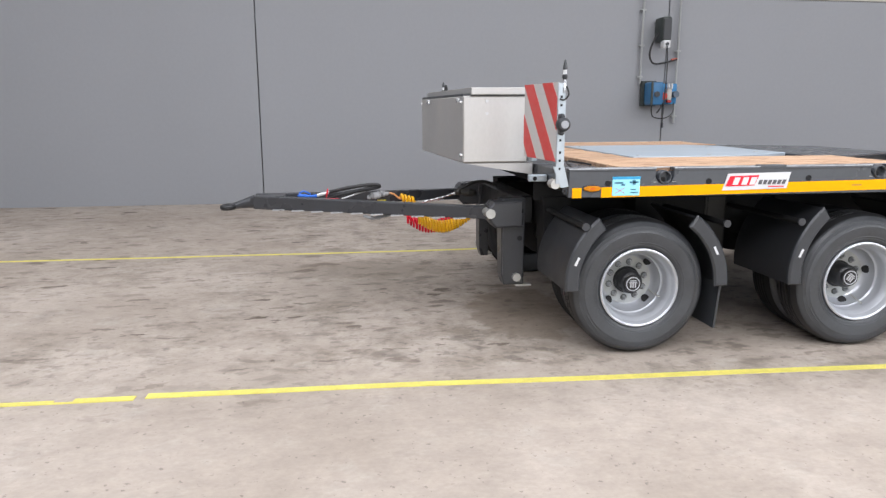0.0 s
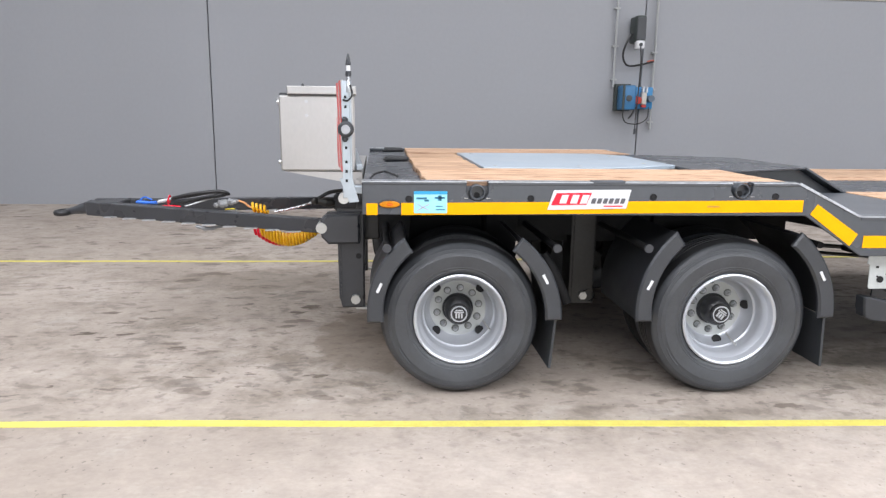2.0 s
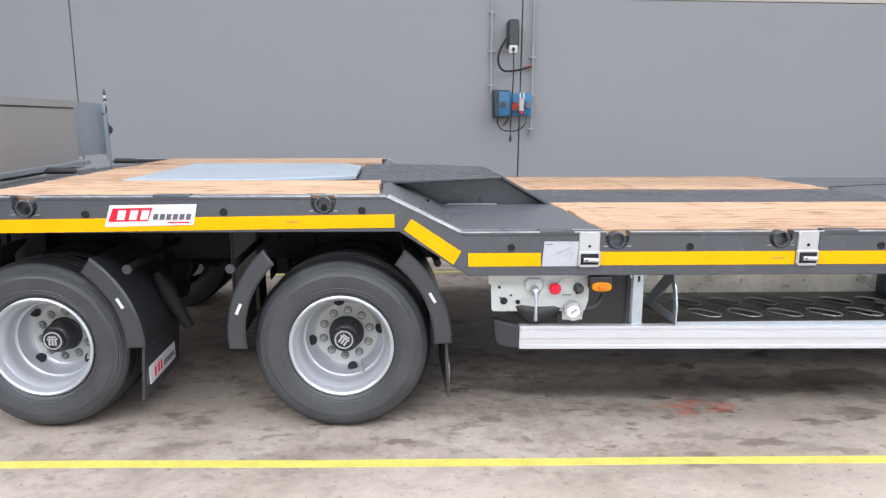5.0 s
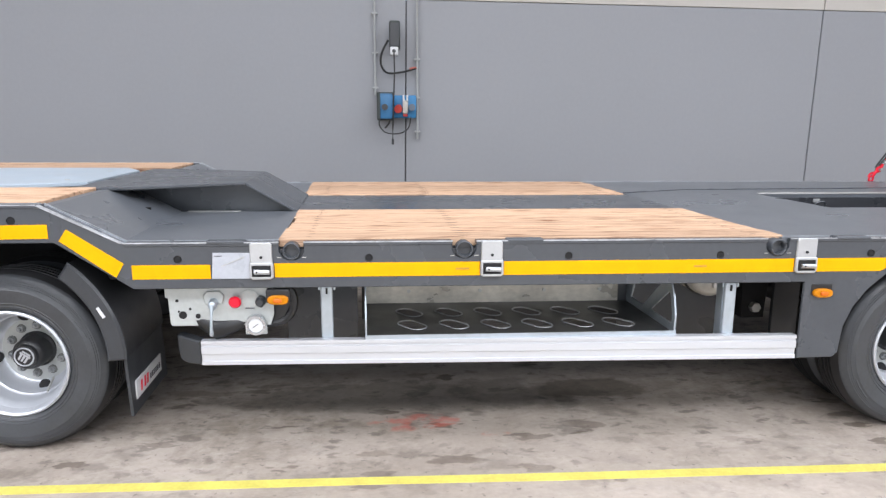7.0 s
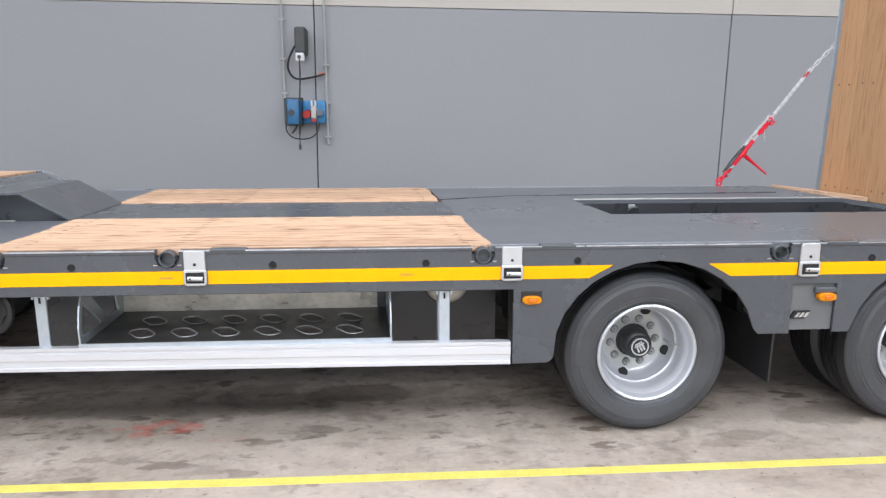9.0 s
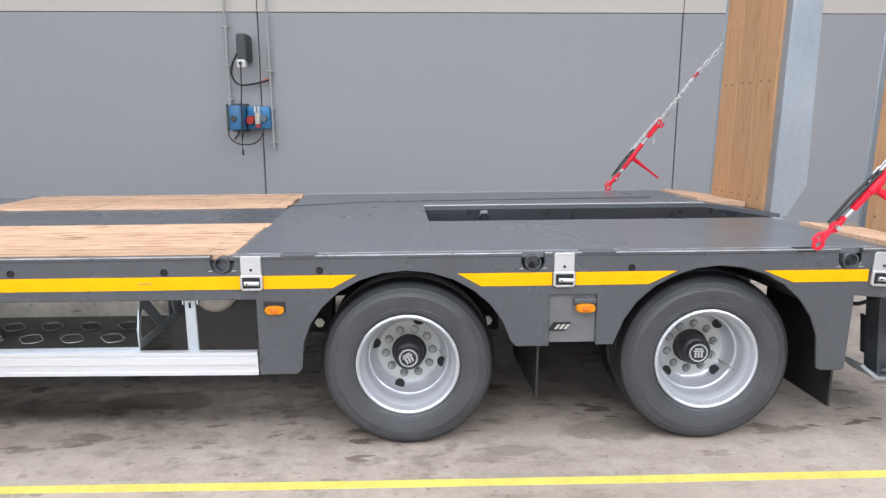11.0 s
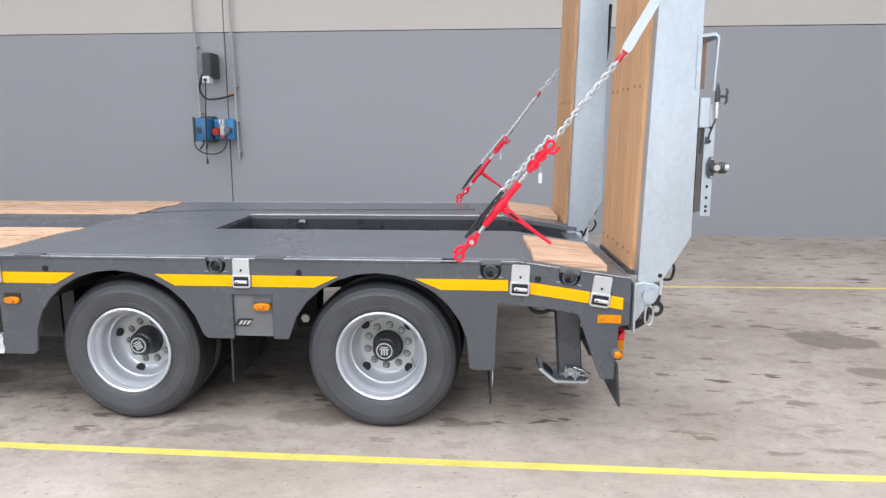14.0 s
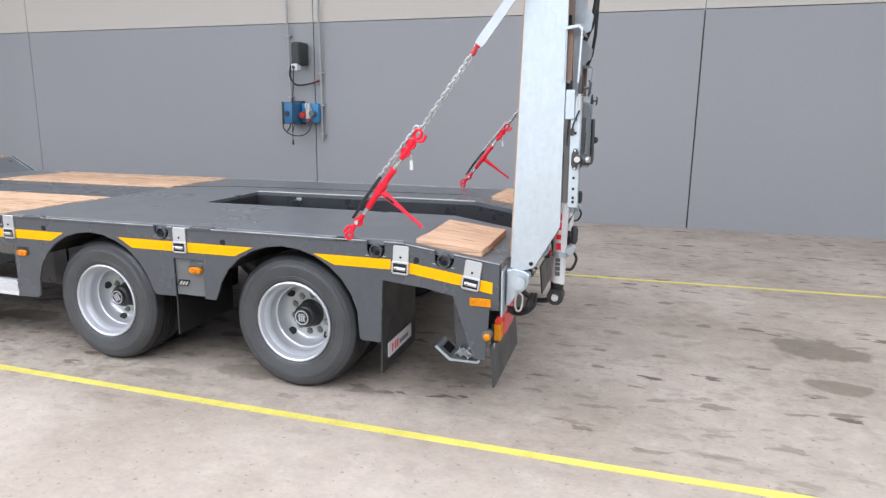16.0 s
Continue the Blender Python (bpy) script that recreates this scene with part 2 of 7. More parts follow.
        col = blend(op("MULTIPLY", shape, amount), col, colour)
    grain = n.new("ShaderNodeHueSaturation")
    l.new(op("MULTIPLY", ramp(noise_at(42, 5, (0.8, 1.1, 1), 0.65), 0.32, 0.68, 0.93, 1.06), ramp(noise_at(9, 6, (0.9, 1.1, 1), 0.65), 0.3, 0.7, 0.9, 1.08)), grain.inputs["Value"])
    l.new(col, grain.inputs["Color"])
    l.new(grain.outputs[0], b.inputs["Base Color"])
    l.new(rough, b.inputs["Roughness"])
    bp = n.new("ShaderNodeBump")
    bp.inputs["Strength"].default_value, bp.inputs["Distance"].default_value = 0.2, 0.003
    l.new(noise_at(40, 4), bp.inputs["Height"])
    l.new(bp.outputs[0], b.inputs["Normal"])
    return m


FLOOR_A, FLOOR_B = (0.34, 0.288, 0.243), (0.44, 0.382, 0.331)
M_FLOOR = floor_material()
M_WALL = mat("grey_painted_concrete", (0.276, 0.284, 0.301), 0.55, 0, 0.04, 0.45, (1, 1, 0.8), 0.03, 22, 0.06, 0.4, 0.012)
M_CREAM = mat("cream_cladding", (0.47, 0.445, 0.41), 0.6, 0, 0.04, 0.6, (1, 1, 1), 0.05, 30, 0.05)
M_ROOF = mat("hall_roof", (0.45, 0.45, 0.44), 0.7, 0, 0.06, 0.8)
M_TAPE_FLOOR = mat("yellow_floor_tape", (0.66, 0.585, 0.13), 0.6, 0, 0.18, 9, (1, 1, 1), 0.1, 70)
M_PAINT = mat("anthracite_paint", (0.060, 0.066, 0.075), 0.26, 0, 0.12, 2.5, (1, 1, 1), 0.05, 40, 0.08)
M_DARK = mat("black_chassis_paint", (0.012, 0.0125, 0.014), 0.42, 0, 0.25, 5, (1, 1, 1), 0.1, 50, 0.12)
M_TREAD = tread_plate("tread_plate", (0.102, 0.111, 0.125))
M_RUBBER = mat("tyre_rubber", (0.045, 0.048, 0.053), 0.4, 0, 0.22, 7, (1, 1, 1), 0.2, 60, 0.1, 0.5)
M_PLASTIC = mat("black_moulded_plastic", (0.034, 0.037, 0.042), 0.38, 0, 0.15, 6, (1, 1, 1), 0.15, 120, 0.08)
M_RIM = mat("silver_rim_paint", (0.47, 0.488, 0.52), 0.34, 0.45, 0.03, 5, (1, 1, 1), 0.02, 70, 0.05)
# rim paint greyed for the shade deep in the wheel
M_DISC = mat("shaded_disc_paint", (0.40, 0.415, 0.41), 0.45, 0.35, 0.06, 7, (1, 1, 1), 0.02, 70, 0.05)
M_GALV = galvanised("galvanised_steel", (0.44, 0.492, 0.535))
M_ALU = mat("brushed_aluminium", (0.50, 0.492, 0.482), 0.46, 0.75, 0.07, 3, (1, 1, 0.5), 0.1, 60, 0.1)
M_RAIL = mat("anodised_aluminium", (0.60, 0.615, 0.645), 0.38, 0.5, 0.04, 4, (0.2, 1, 1), 0.03, 60, 0.06)
M_PLATE = mat("light_steel_plate", (0.42, 0.485, 0.545), 0.45, 0.35, 0.07, 4, (1, 1, 1), 0.1, 70)
M_CHROME = mat("bright_zinc", (0.52, 0.53, 0.545), 0.3, 0.85, 0.06, 12)
M_BOLT = mat("zinc_bolt", (0.5, 0.5, 0.48), 0.45, 0.7, 0.1, 14)
M_WOOD = wood("larch_boards", (0.20, 0.098, 0.052), (0.53, 0.352, 0.234), (0.55, 9, 9), 0.16)
M_WOODP = wood("pale_deck_boards", (0.40, 0.235, 0.14), (0.60, 0.405, 0.28), (0.55, 9, 9), 0.05)
M_WOODR = wood("oiled_hardwood_boards", (0.37, 0.20, 0.098), (0.49, 0.29, 0.155), (9, 9, 0.5), 0.06, 0.25)
M_YELLOW = mat("yellow_reflective_tape", (0.82, 0.375, 0.0), 0.5, 0, 0.06, 10, (1, 1, 1), 0.15, 160, 0.1, 0.12)
M_AMBER = mat("amber_lens", (0.52, 0.185, 0.003), 0.3, 0, 0.2, 40, (1, 1, 1), 0.1, 90, 0.05, 0.2)
M_REDLENS = mat("red_lens", (0.7, 0.02, 0.02), 0.2, 0, 0.1, 30)
M_RED = mat("red_lacquer", (0.70, 0.012, 0.035), 0.35, 0, 0.15, 15, (1, 1, 1), 0.05, 90, 0.1, 0.3)
M_REDWARN = mat("red_reflective_stripe", (0.54, 0.055, 0.05), 0.4, 0, 0.05, 20)
M_WHITEWARN = mat("white_reflective_stripe", (0.47, 0.465, 0.455), 0.4, 0, 0.05, 20)
M_WHITE = mat("white_plastic", (0.62, 0.63, 0.645), 0.4, 0, 0.05, 8)
M_CYAN = mat("cyan_label", (0.30, 0.68, 0.80), 0.4, 0, 0.03, 8)
M_BLUE = mat("blue_plastic", (0.03, 0.14, 0.29), 0.45, 0, 0.15, 9)
M_BLUEHOSE = mat("blue_hose", (0.02, 0.14, 0.6), 0.4, 0, 0.1, 9)
M_YHOSE = mat("yellow_coil_hose", (0.85, 0.45, 0.01), 0.35, 0, 0.08, 9)
M_BLACK = mat("black_rubber_hose", (0.015, 0.015, 0.016), 0.45, 0, 0.2, 9)
M_HOLE = mat("dark_opening", (0.006, 0.006, 0.007), 0.8, 0, 0.1, 9)
M_LENS = mat("clear_lens", (0.30, 0.31, 0.33), 0.12, 0, 0.1, 30)
M_DRAW = mat("drawbar_paint", (0.034, 0.036, 0.041), 0.32, 0, 0.15, 5, (1, 1, 1), 0.05, 50)
M_STAIN = mat("stained_aluminium", (0.58, 0.54, 0.47), 0.34, 0.4, 0.32, 5, (1, 1, 1.6), 0.2, 30)
M_CHAIN = mat("dull_chain_zinc", (0.50, 0.51, 0.53), 0.36, 0.75, 0.2, 30)
M_BRACKET = mat("zinc_bracket", (0.47, 0.48, 0.49), 0.42, 0.6, 0.08, 10)
M_GREYINK = mat("grey_print", (0.09, 0.09, 0.1), 0.5)
M_SWITCH = mat("dark_green_housing", (0.035, 0.045, 0.042), 0.5, 0, 0.12, 9)
M_PIPE = mat("grey_conduit", (0.36, 0.37, 0.37), 0.5, 0.2, 0.1, 9)
# the lip's plastic again, darkened for the shade on the shells
M_SHELL = mat("shaded_shell_plastic", (0.022, 0.023, 0.026), 0.42, 0, 0.15, 6, (1, 1, 1), 0.15, 120, 0.08)
M_HANGER = mat("dusty_black_paint", (0.026, 0.024, 0.021), 0.5, 0, 0.3, 8)
# black underbody paint, taken below its own tone for the shade under the decks
M_UNDER = mat("shaded_underbody_black", (0.009, 0.009, 0.0095), 0.75, 0, 0.3, 8, (1, 1, 1), 0.1, 60, 0.1, 0.25)
M_JOINT = mat("joint_sealant", (0.055, 0.055, 0.058), 0.8)

# ---- mesh helpers ----
SKEW = 0.056      # the cross members lie slightly askew to the long side
WIDE = 2.59       # the trailer across


def link_mesh(name, bm, material, smooth=False):
    me = bpy.data.meshes.new(name)
    bmesh.ops.recalc_face_normals(bm, faces=bm.faces)
    bm.to_mesh(me)
    bm.free()
    me.materials.append(material)
    if smooth:
        me.shade_smooth()
        me.set_sharp_from_angle(angle=radians(32))
    return me


def part(name, bm, material, parent=None, label="", smooth=False, askew=False):
    if askew:
        for v in bm.verts:
            v.co.x -= SKEW * v.co.y
    ob = new(name, link_mesh(name, bm, material, smooth))
    if parent:
        ob.parent = parent
    return tagged(ob, label)


def tp(name, bm, material, parent, label="", smooth=False):
    """A part of the trailer."""
    return part(name, bm, material, parent, label, smooth, True)


def repeat(ob, x, y, z, parent=None, turn=0.0):
    """A repeat of one part that shares its mesh, moved along the trailer."""
    c = ob.copy()
    scene.collection.objects.link(c)
    c.parent = parent or ob.parent
    c.matrix_basis = pose(x - SKEW * y, y, z, 0, turn, 0)
    return c


def group(name, label="", category="", parent=None, at=(0, 0, 0), tag_group=""):
    e = new(name)
    e.empty_display_size = 0.2
    e.location = at
    if parent:
        e.parent = parent
    return tagged(e, label, category, tag_group)


def box(x0, x1, y0, y1, z0, z1, bevel=0.0, bm=None, seg=1):
    b2 = bm if bm is not None else bmesh.new()
    r = bmesh.ops.create_cube(b2, size=1)
    bmesh.ops.scale(b2, vec=(abs(x1 - x0), abs(y1 - y0), abs(z1 - z0)), verts=r["verts"])
    bmesh.ops.translate(b2, vec=((x0 + x1) / 2, (y0 + y1) / 2, (z0 + z1) / 2), verts=r["verts"])
    if bevel:
        es = {e for v in r["verts"] for e in v.link_edges}
        bmesh.ops.bevel(b2, geom=list(es), offset=bevel, segments=seg, affect="EDGES", profile=0.5)
    return b2


def prism(pts, a0, a1, axis="y", bm=None, bevel=0.0):
    """A flat outline pushed along an axis: (x, z) along y, (x, y) along z, (y, z) along x."""
    b2 = bm if bm is not None else bmesh.new()
    put = {"y": lambda p, a: (p[0], a, p[1]), "z": lambda p, a: (p[0], p[1], a), "x": lambda p, a: (a, p[0], p[1])}[axis]
    v0 = [b2.verts.new(put(p, a0)) for p in pts]
    v1 = [b2.verts.new(put(p, a1)) for p in pts]
    k = len(pts)
    f = [b2.faces.new(v0), b2.faces.new(v1[::-1])] + [b2.faces.new((v0[i], v1[i], v1[(i + 1) % k], v0[(i + 1) % k])) for i in range(k)]
    if bevel:
        bmesh.ops.recalc_face_normals(b2, faces=f)
        es = {e for q in f[:2] for e in q.edges}
        bmesh.ops.bevel(b2, geom=list(es), offset=bevel, segments=1, affect="EDGES")
    return b2


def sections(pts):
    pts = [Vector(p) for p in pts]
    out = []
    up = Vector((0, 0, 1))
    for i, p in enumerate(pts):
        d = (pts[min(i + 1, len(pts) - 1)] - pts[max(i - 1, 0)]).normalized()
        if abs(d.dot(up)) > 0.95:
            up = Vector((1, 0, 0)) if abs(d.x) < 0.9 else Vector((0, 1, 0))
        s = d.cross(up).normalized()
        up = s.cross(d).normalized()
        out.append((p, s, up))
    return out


def tube(pts, r, seg=10, bm=None, closed=False):
    b2 = bm if bm is not None else bmesh.new()
    rs = r if isinstance(r, (list, tuple)) else [r] * len(pts)
    rings = []
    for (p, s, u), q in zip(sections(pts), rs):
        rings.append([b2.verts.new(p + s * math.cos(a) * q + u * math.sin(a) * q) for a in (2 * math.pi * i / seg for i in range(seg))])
    n = len(rings)
    for j in range(n if closed else n - 1):
        a, b = rings[j], rings[(j + 1) % n]
        for i in range(seg):
            b2.faces.new((a[i], a[(i + 1) % seg], b[(i + 1) % seg], b[i]))
    if not closed:
        b2.faces.new(rings[0][::-1])
        b2.faces.new(rings[-1])
    return b2


def rod(p0, p1, r, seg=14, bm=None):
    return tube([p0, p1], r, seg, bm)


def lathe(profile, seg=48, cx=0.0, cz=0.0, bm=None, closed=False):
    """A profile of (radius, y) turned about the wheel's axis."""
    b2 = bm if bm is not None else bmesh.new()
    rings = []
    for r, y in profile:
        if r < 1e-5:
            rings.append([b2.verts.new((cx, y, cz))])
        else:
            rings.append([b2.verts.new((cx + r * math.cos(2 * math.pi * i / seg), y, cz + r * math.sin(2 * math.pi * i / seg))) for i in range(seg)])
    pairs = list(zip(rings, rings[1:])) + ([(rings[-1], rings[0])] if closed else [])
    for a, b in pairs:
        for i in range(seg):
            j = (i + 1) % seg
            if len(a) == 1:
                b2.faces.new((a[0], b[j], b[i]))
            elif len(b) == 1:
                b2.faces.new((a[i], a[j], b[0]))
            else:
                b2.faces.new((a[i], a[j], b[j], b[i]))
    return b2


def curve_pts(ctrl, n=8):
    """A smooth run through the control points."""
    c = [Vector(p) for p in ctrl]
    c = [c[0]] + c + [c[-1]]
    out = []
    for i in range(1, len(c) - 2):
        p0, p1, p2, p3 = c[i - 1:i + 3]
        for k in range(n):
            t = k / n
            out.append(0.5 * ((2 * p1) + (p2 - p0) * t + (2 * p0 - 5 * p1 + 4 * p2 - p3) * t * t + (3 * p1 - p0 - 3 * p2 + p3) * t ** 3))
    out.append(c[-2])
    return out

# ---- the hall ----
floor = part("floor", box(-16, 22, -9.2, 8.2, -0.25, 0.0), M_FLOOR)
tagged(floor, "worn grey concrete floor with dark scuffs and oil marks", "floor", kind="structure")

for name, y, x0, x1 in (("floor_line_near", -0.219, -2.53, 21.0), ("floor_line_far", 3.125, -15.5, 21.0)):
    bm = bmesh.new()
    n = int((x1 - x0) / 0.25)
    rows = []
    for i in range(n + 1):
        x = x0 + (x1 - x0) * i / n
        wob = 0.006 * noise.noise((x * 1.3, y, 0))
        half = (0.0255 if y < 0 else 0.021) + 0.003 * noise.noise((x * 4, y, 3))
        bow = 0.031 - 0.002 * min(abs(x - 4.9), 6.3 if x < 4.9 else 4.5) ** 2 if y < 0 else 0.07 - 0.036 * max(x, -1.0) + 0.03 * min(1.0, max(0.0, 1.0 - x) / 2)
        rows.append([bm.verts.new((x, y + wob - bow + s * half, z)) for s, z in ((-1, -0.004), (-1, 0.004), (1, 0.004), (1, -0.004))])
    for a, b in zip(rows, rows[1:]):
        for i in range(4):
            bm.faces.new((a[i], b[i], b[(i + 1) % 4], a[(i + 1) % 4]))
    bm.faces.new(rows[0])
    bm.faces.new(rows[-1])
    tagged(part(name, bm, M_TAPE_FLOOR), "yellow adhesive marking tape on the concrete floor", "floor marking", kind="structure")
bm = box(-15.5, -2.95, -0.213, -0.175, -0.002, 0.004)
box(-2.95, -2.86, -0.213, -0.196, -0.002, 0.004, bm=bm)
box(-2.86, -2.58, -0.212, -0.162, -0.002, 0.004, bm=bm)
tagged(part("floor_line_worn", bm, M_TAPE_FLOOR), "worn yellow marking tape with a torn end", "floor marking", kind="structure")

wall = group("wall_north", "grey painted precast concrete hall wall with cream cladding above", "wall", at=(3.0, 6.62, 0))
wall.rotation_euler = (0, 0.010, 0.0)
wall["kind"] = "structure"
JOINTS = (-18.2, -12.1, -6.05, -0.05, 5.70, 11.7, 17.7)
for a, b in zip(JOINTS, JOINTS[1:]):
    part("panel", box(a + 0.007, b - 0.007, 0.0, 0.24, -0.3, 2.938, 0.006), M_WALL, wall)
for a, b in zip(JOINTS, JOINTS[1:]):
    part("cladding_panel", box(a + 0.006, b - 0.006, -0.012, 0.2, 2.943, ROOF_Z + 0.35, 0.004), M_CREAM, wall)
part("joint_backing", box(-18.4, 17.7, 0.05, 0.2, -0.3, 2.93), M_JOINT, wall, "dark sealant in the wall joints")
# unseen walls and roof, added to close the hall round the light
for name, x0, x1 in (("wall_west", -16.2, -15.95), ("wall_east", 20.2, 20.45)):
    tagged(part(name, box(x0, x1, -9.2, 8.2, 0, ROOF_Z), M_WALL), "plain grey hall wall", "wall", kind="structure")
bm = box(-16, -2, -9.35, -9.15, 0, ROOF_Z)
box(10, 20.4, -9.35, -9.15, 0, ROOF_Z, bm=bm)
box(-2, 10, -9.35, -9.15, 4.3, ROOF_Z, bm=bm)
tagged(part("wall_south", bm, M_WALL), "unseen hall wall with an assumed open doorway", "wall", kind="structure")
bm = bmesh.new()
edges = sorted([(yc - w / 2, yc + w / 2) for yc, w, p in SLOTS])
y = -9.35
for a, b in edges + [(8.2, 8.2)]:
    box(-16.2, 20.45, y, a, ROOF_Z, ROOF_Z + 0.25, bm=bm)
    y = b
for a, b in edges:
    for x0, x1 in ((-16.2, -11), (20, 20.45)):
        box(x0, x1, a, b, ROOF_Z, ROOF_Z + 0.25, bm=bm)
tagged(part("ceiling", bm, M_ROOF), "unseen light grey hall roof with assumed rooflight openings", "ceiling", kind="structure")

# ---- fittings on the wall ----


def bent(pts, r, name, material, parent, label=""):
    return part(name, tube(curve_pts(pts, 6), r, 8), material, parent, label, True)


for x, z0 in ((2.56, 1.70), (3.12, 1.12)):
    g = group("conduit_pipe", "thin grey conduit pipe clipped to the concrete wall", "pipe", tag_group="wall conduits")
    part("pipe", tube([(x, 6.555, z0), (x, 6.555, 2.86), (x, 6.535, 2.92), (x, 6.535, ROOF_Z)], 0.016, 10), M_PIPE, g, "", True)
    for z in (z0 + 0.1, z0 + 0.55, z0 + 1.05, 3.3, 4.3):
        if z < 2.85:
            part("clip", box(x - 0.04, x + 0.04, 6.54, 6.6, z - 0.012, z + 0.012, 0.004), M_PIPE, g)

sw = group("isolator_switch", "dark green isolator housing with a white socket underneath", "switch box")
part("housing", box(2.755, 2.895, 6.30, 6.59, 2.28, 2.63, 0.025, seg=2), M_SWITCH, sw, "", True)
part("door_plate", box(2.765, 2.885, 6.285, 6.302, 2.31, 2.60, 0.005), M_PLASTIC, sw)
part("socket", box(2.765, 2.87, 6.26, 6.38, 2.195, 2.30, 0.012, seg=2), M_WHITE, sw, "white socket with a plug")
part("plug", rod((2.815, 6.24, 2.245), (2.815, 6.34, 2.245), 0.024), M_PLASTIC, sw)
bent([(2.74, 6.42, 2.4), (2.66, 6.42, 2.25), (2.64, 6.44, 2.1), (2.72, 6.48, 1.99), (2.9, 6.53, 2.0), (3.1, 6.54, 2.05)], 0.014, "cable", M_BLACK, sw, "black bent cable")
bent([(2.815, 6.25, 2.22), (2.82, 6.22, 2.0), (2.81, 6.2, 1.75), (2.80, 6.2, 1.5), (2.79, 6.2, 1.25)], 0.009, "drop_cable", M_BLACK, sw)
bent([(3.02, 6.54, 2.045), (3.11, 6.55, 2.06)], 0.017, "tape_band", mat("red_tape", (0.4, 0.1, 0.07)), sw, "red tape round the cable")

so = group("socket_station", "blue wall socket box with red and white plugs and hanging leads", "socket box")
part("box", box(2.605, 2.795, 6.22, 6.50, 1.385, 1.715, 0.03, seg=2), M_BLUE, so, "", True)
part("front_cover", box(2.60, 2.632, 6.205, 6.225, 1.375, 1.725, 0.006), M_SWITCH, so, "dark hinged cover")
part("back_plate", box(2.58, 2.80, 6.50, 6.592, 1.37, 1.74, 0.006), M_SWITCH, so)
part("side_box", box(2.80, 3.105, 6.46, 6.59, 1.40, 1.70, 0.02, seg=2), mat("bright_blue_plastic", (0.03, 0.19, 0.40), 0.45), so, "", True)
part("socket_flap", rod((2.69, 6.20, 1.54), (2.69, 6.23, 1.54), 0.04, 18), M_PLASTIC, so)
part("red_plug", rod((2.868, 6.47, 1.53), (2.862, 6.36, 1.515), 0.052, 18), mat("dull_red_plastic", (0.42, 0.04, 0.03), 0.5), so, "red plug", True)
part("white_plug", box(2.922, 2.995, 6.38, 6.47, 1.46, 1.63, 0.015, seg=2), mat("aged_white_plastic", (0.5, 0.48, 0.44), 0.5), so, "white double socket", True)
for x in (2.935, 2.983):
    part("white_clip", box(x - 0.012, x + 0.012, 6.36, 6.42, 1.62, 1.70, 0.006), M_WHITE, so)
part("red_flap", box(2.925, 2.99, 6.375, 6.44, 1.42, 1.455, 0.008), bpy.data.materials["dull_red_plastic"], so)
part("grey_plug", rod((3.045, 6.34, 1.54), (3.045, 6.45, 1.54), 0.045, 18), mat("slate_plastic", (0.10, 0.13, 0.17)), so, "", True)
bent([(2.62, 6.2, 1.39), (2.62, 6.22, 1.3), (2.7, 6.3, 1.21), (2.88, 6.32, 1.2), (3.0, 6.34, 1.28), (3.03, 6.4, 1.42)], 0.008, "lead", M_BLACK, so)
bent([(2.76, 6.2, 1.39), (2.74, 6.2, 1.33), (2.69, 6.2, 1.27)], 0.012, "short_lead", M_BLACK, so)
bent([(2.80, 6.26, 1.42), (2.80, 6.22, 1.32), (2.79, 6.2, 1.24), (2.79, 6.2, 1.10)], 0.006, "hanging_lead", M_BLACK, so)
part("lead_end", rod((2.79, 6.2, 1.13), (2.79, 6.2, 1.06), 0.016), M_PLASTIC, so)

# ---- the trailer ----
trailer = group("drawbar_trailer", "new anthracite low-bed drawbar trailer with wooden decks and raised rear ramps", "trailer")
ZF, ZM = 1.043, 0.893          # upper and lower deck edge
X0, XK0, XK1, XS, XE = -0.437, 1.515, 1.812, 7.2, 7.712   # front, step down, rear slope, rear end


def arch(cx, a, b, base, z_end0, z_end1, n=14):
    """The wheel opening's edge, from its front foot over the top to its rear foot."""
    out = []
    for i in range(n + 1):
        t = math.pi * (1 - i / n)
        out.append((cx + a * math.cos(t), base + b * math.sin(t)))
    out[0] = (out[0][0], z_end0)
    out[-1] = (out[-1][0], z_end1)
    return out


POCKETS = ((0.068, 1.006), (1.253, 1.018), (2.452, 0.868), (3.135, 0.870), (4.432, 0.868), (5.727, 0.863), (7.066, 0.853), (7.432, 0.828))
NOTCH = 0.048


def notched(a, b, z0, z1):
    """The top edge of the side plate from a to b, cut open at each lashing pocket."""
    out = [(a, z0)]
    for x, z in POCKETS:
        if a < x < b:
            top = lambda q: z0 + (z1 - z0) * (q - a) / (b - a)
            out += [(x - NOTCH, top(x - NOTCH)), (x - NOTCH, z - 0.012), (x - NOTCH + 0.014, z - 0.034), (x - 0.015, z - 0.043), (x + 0.015, z - 0.043), (x + NOTCH - 0.014, z - 0.034), (x + NOTCH, z - 0.012), (x + NOTCH, top(x + NOTCH))]
    return out + [(b, z1)]


def between(a, b, gap=NOTCH):
    """The runs from a to b left between the pockets."""
    cuts = [a] + [q for x, z in POCKETS if a < x < b for q in (x - gap, x + gap)] + [b]
    return list(zip(cuts[::2], cuts[1::2]))


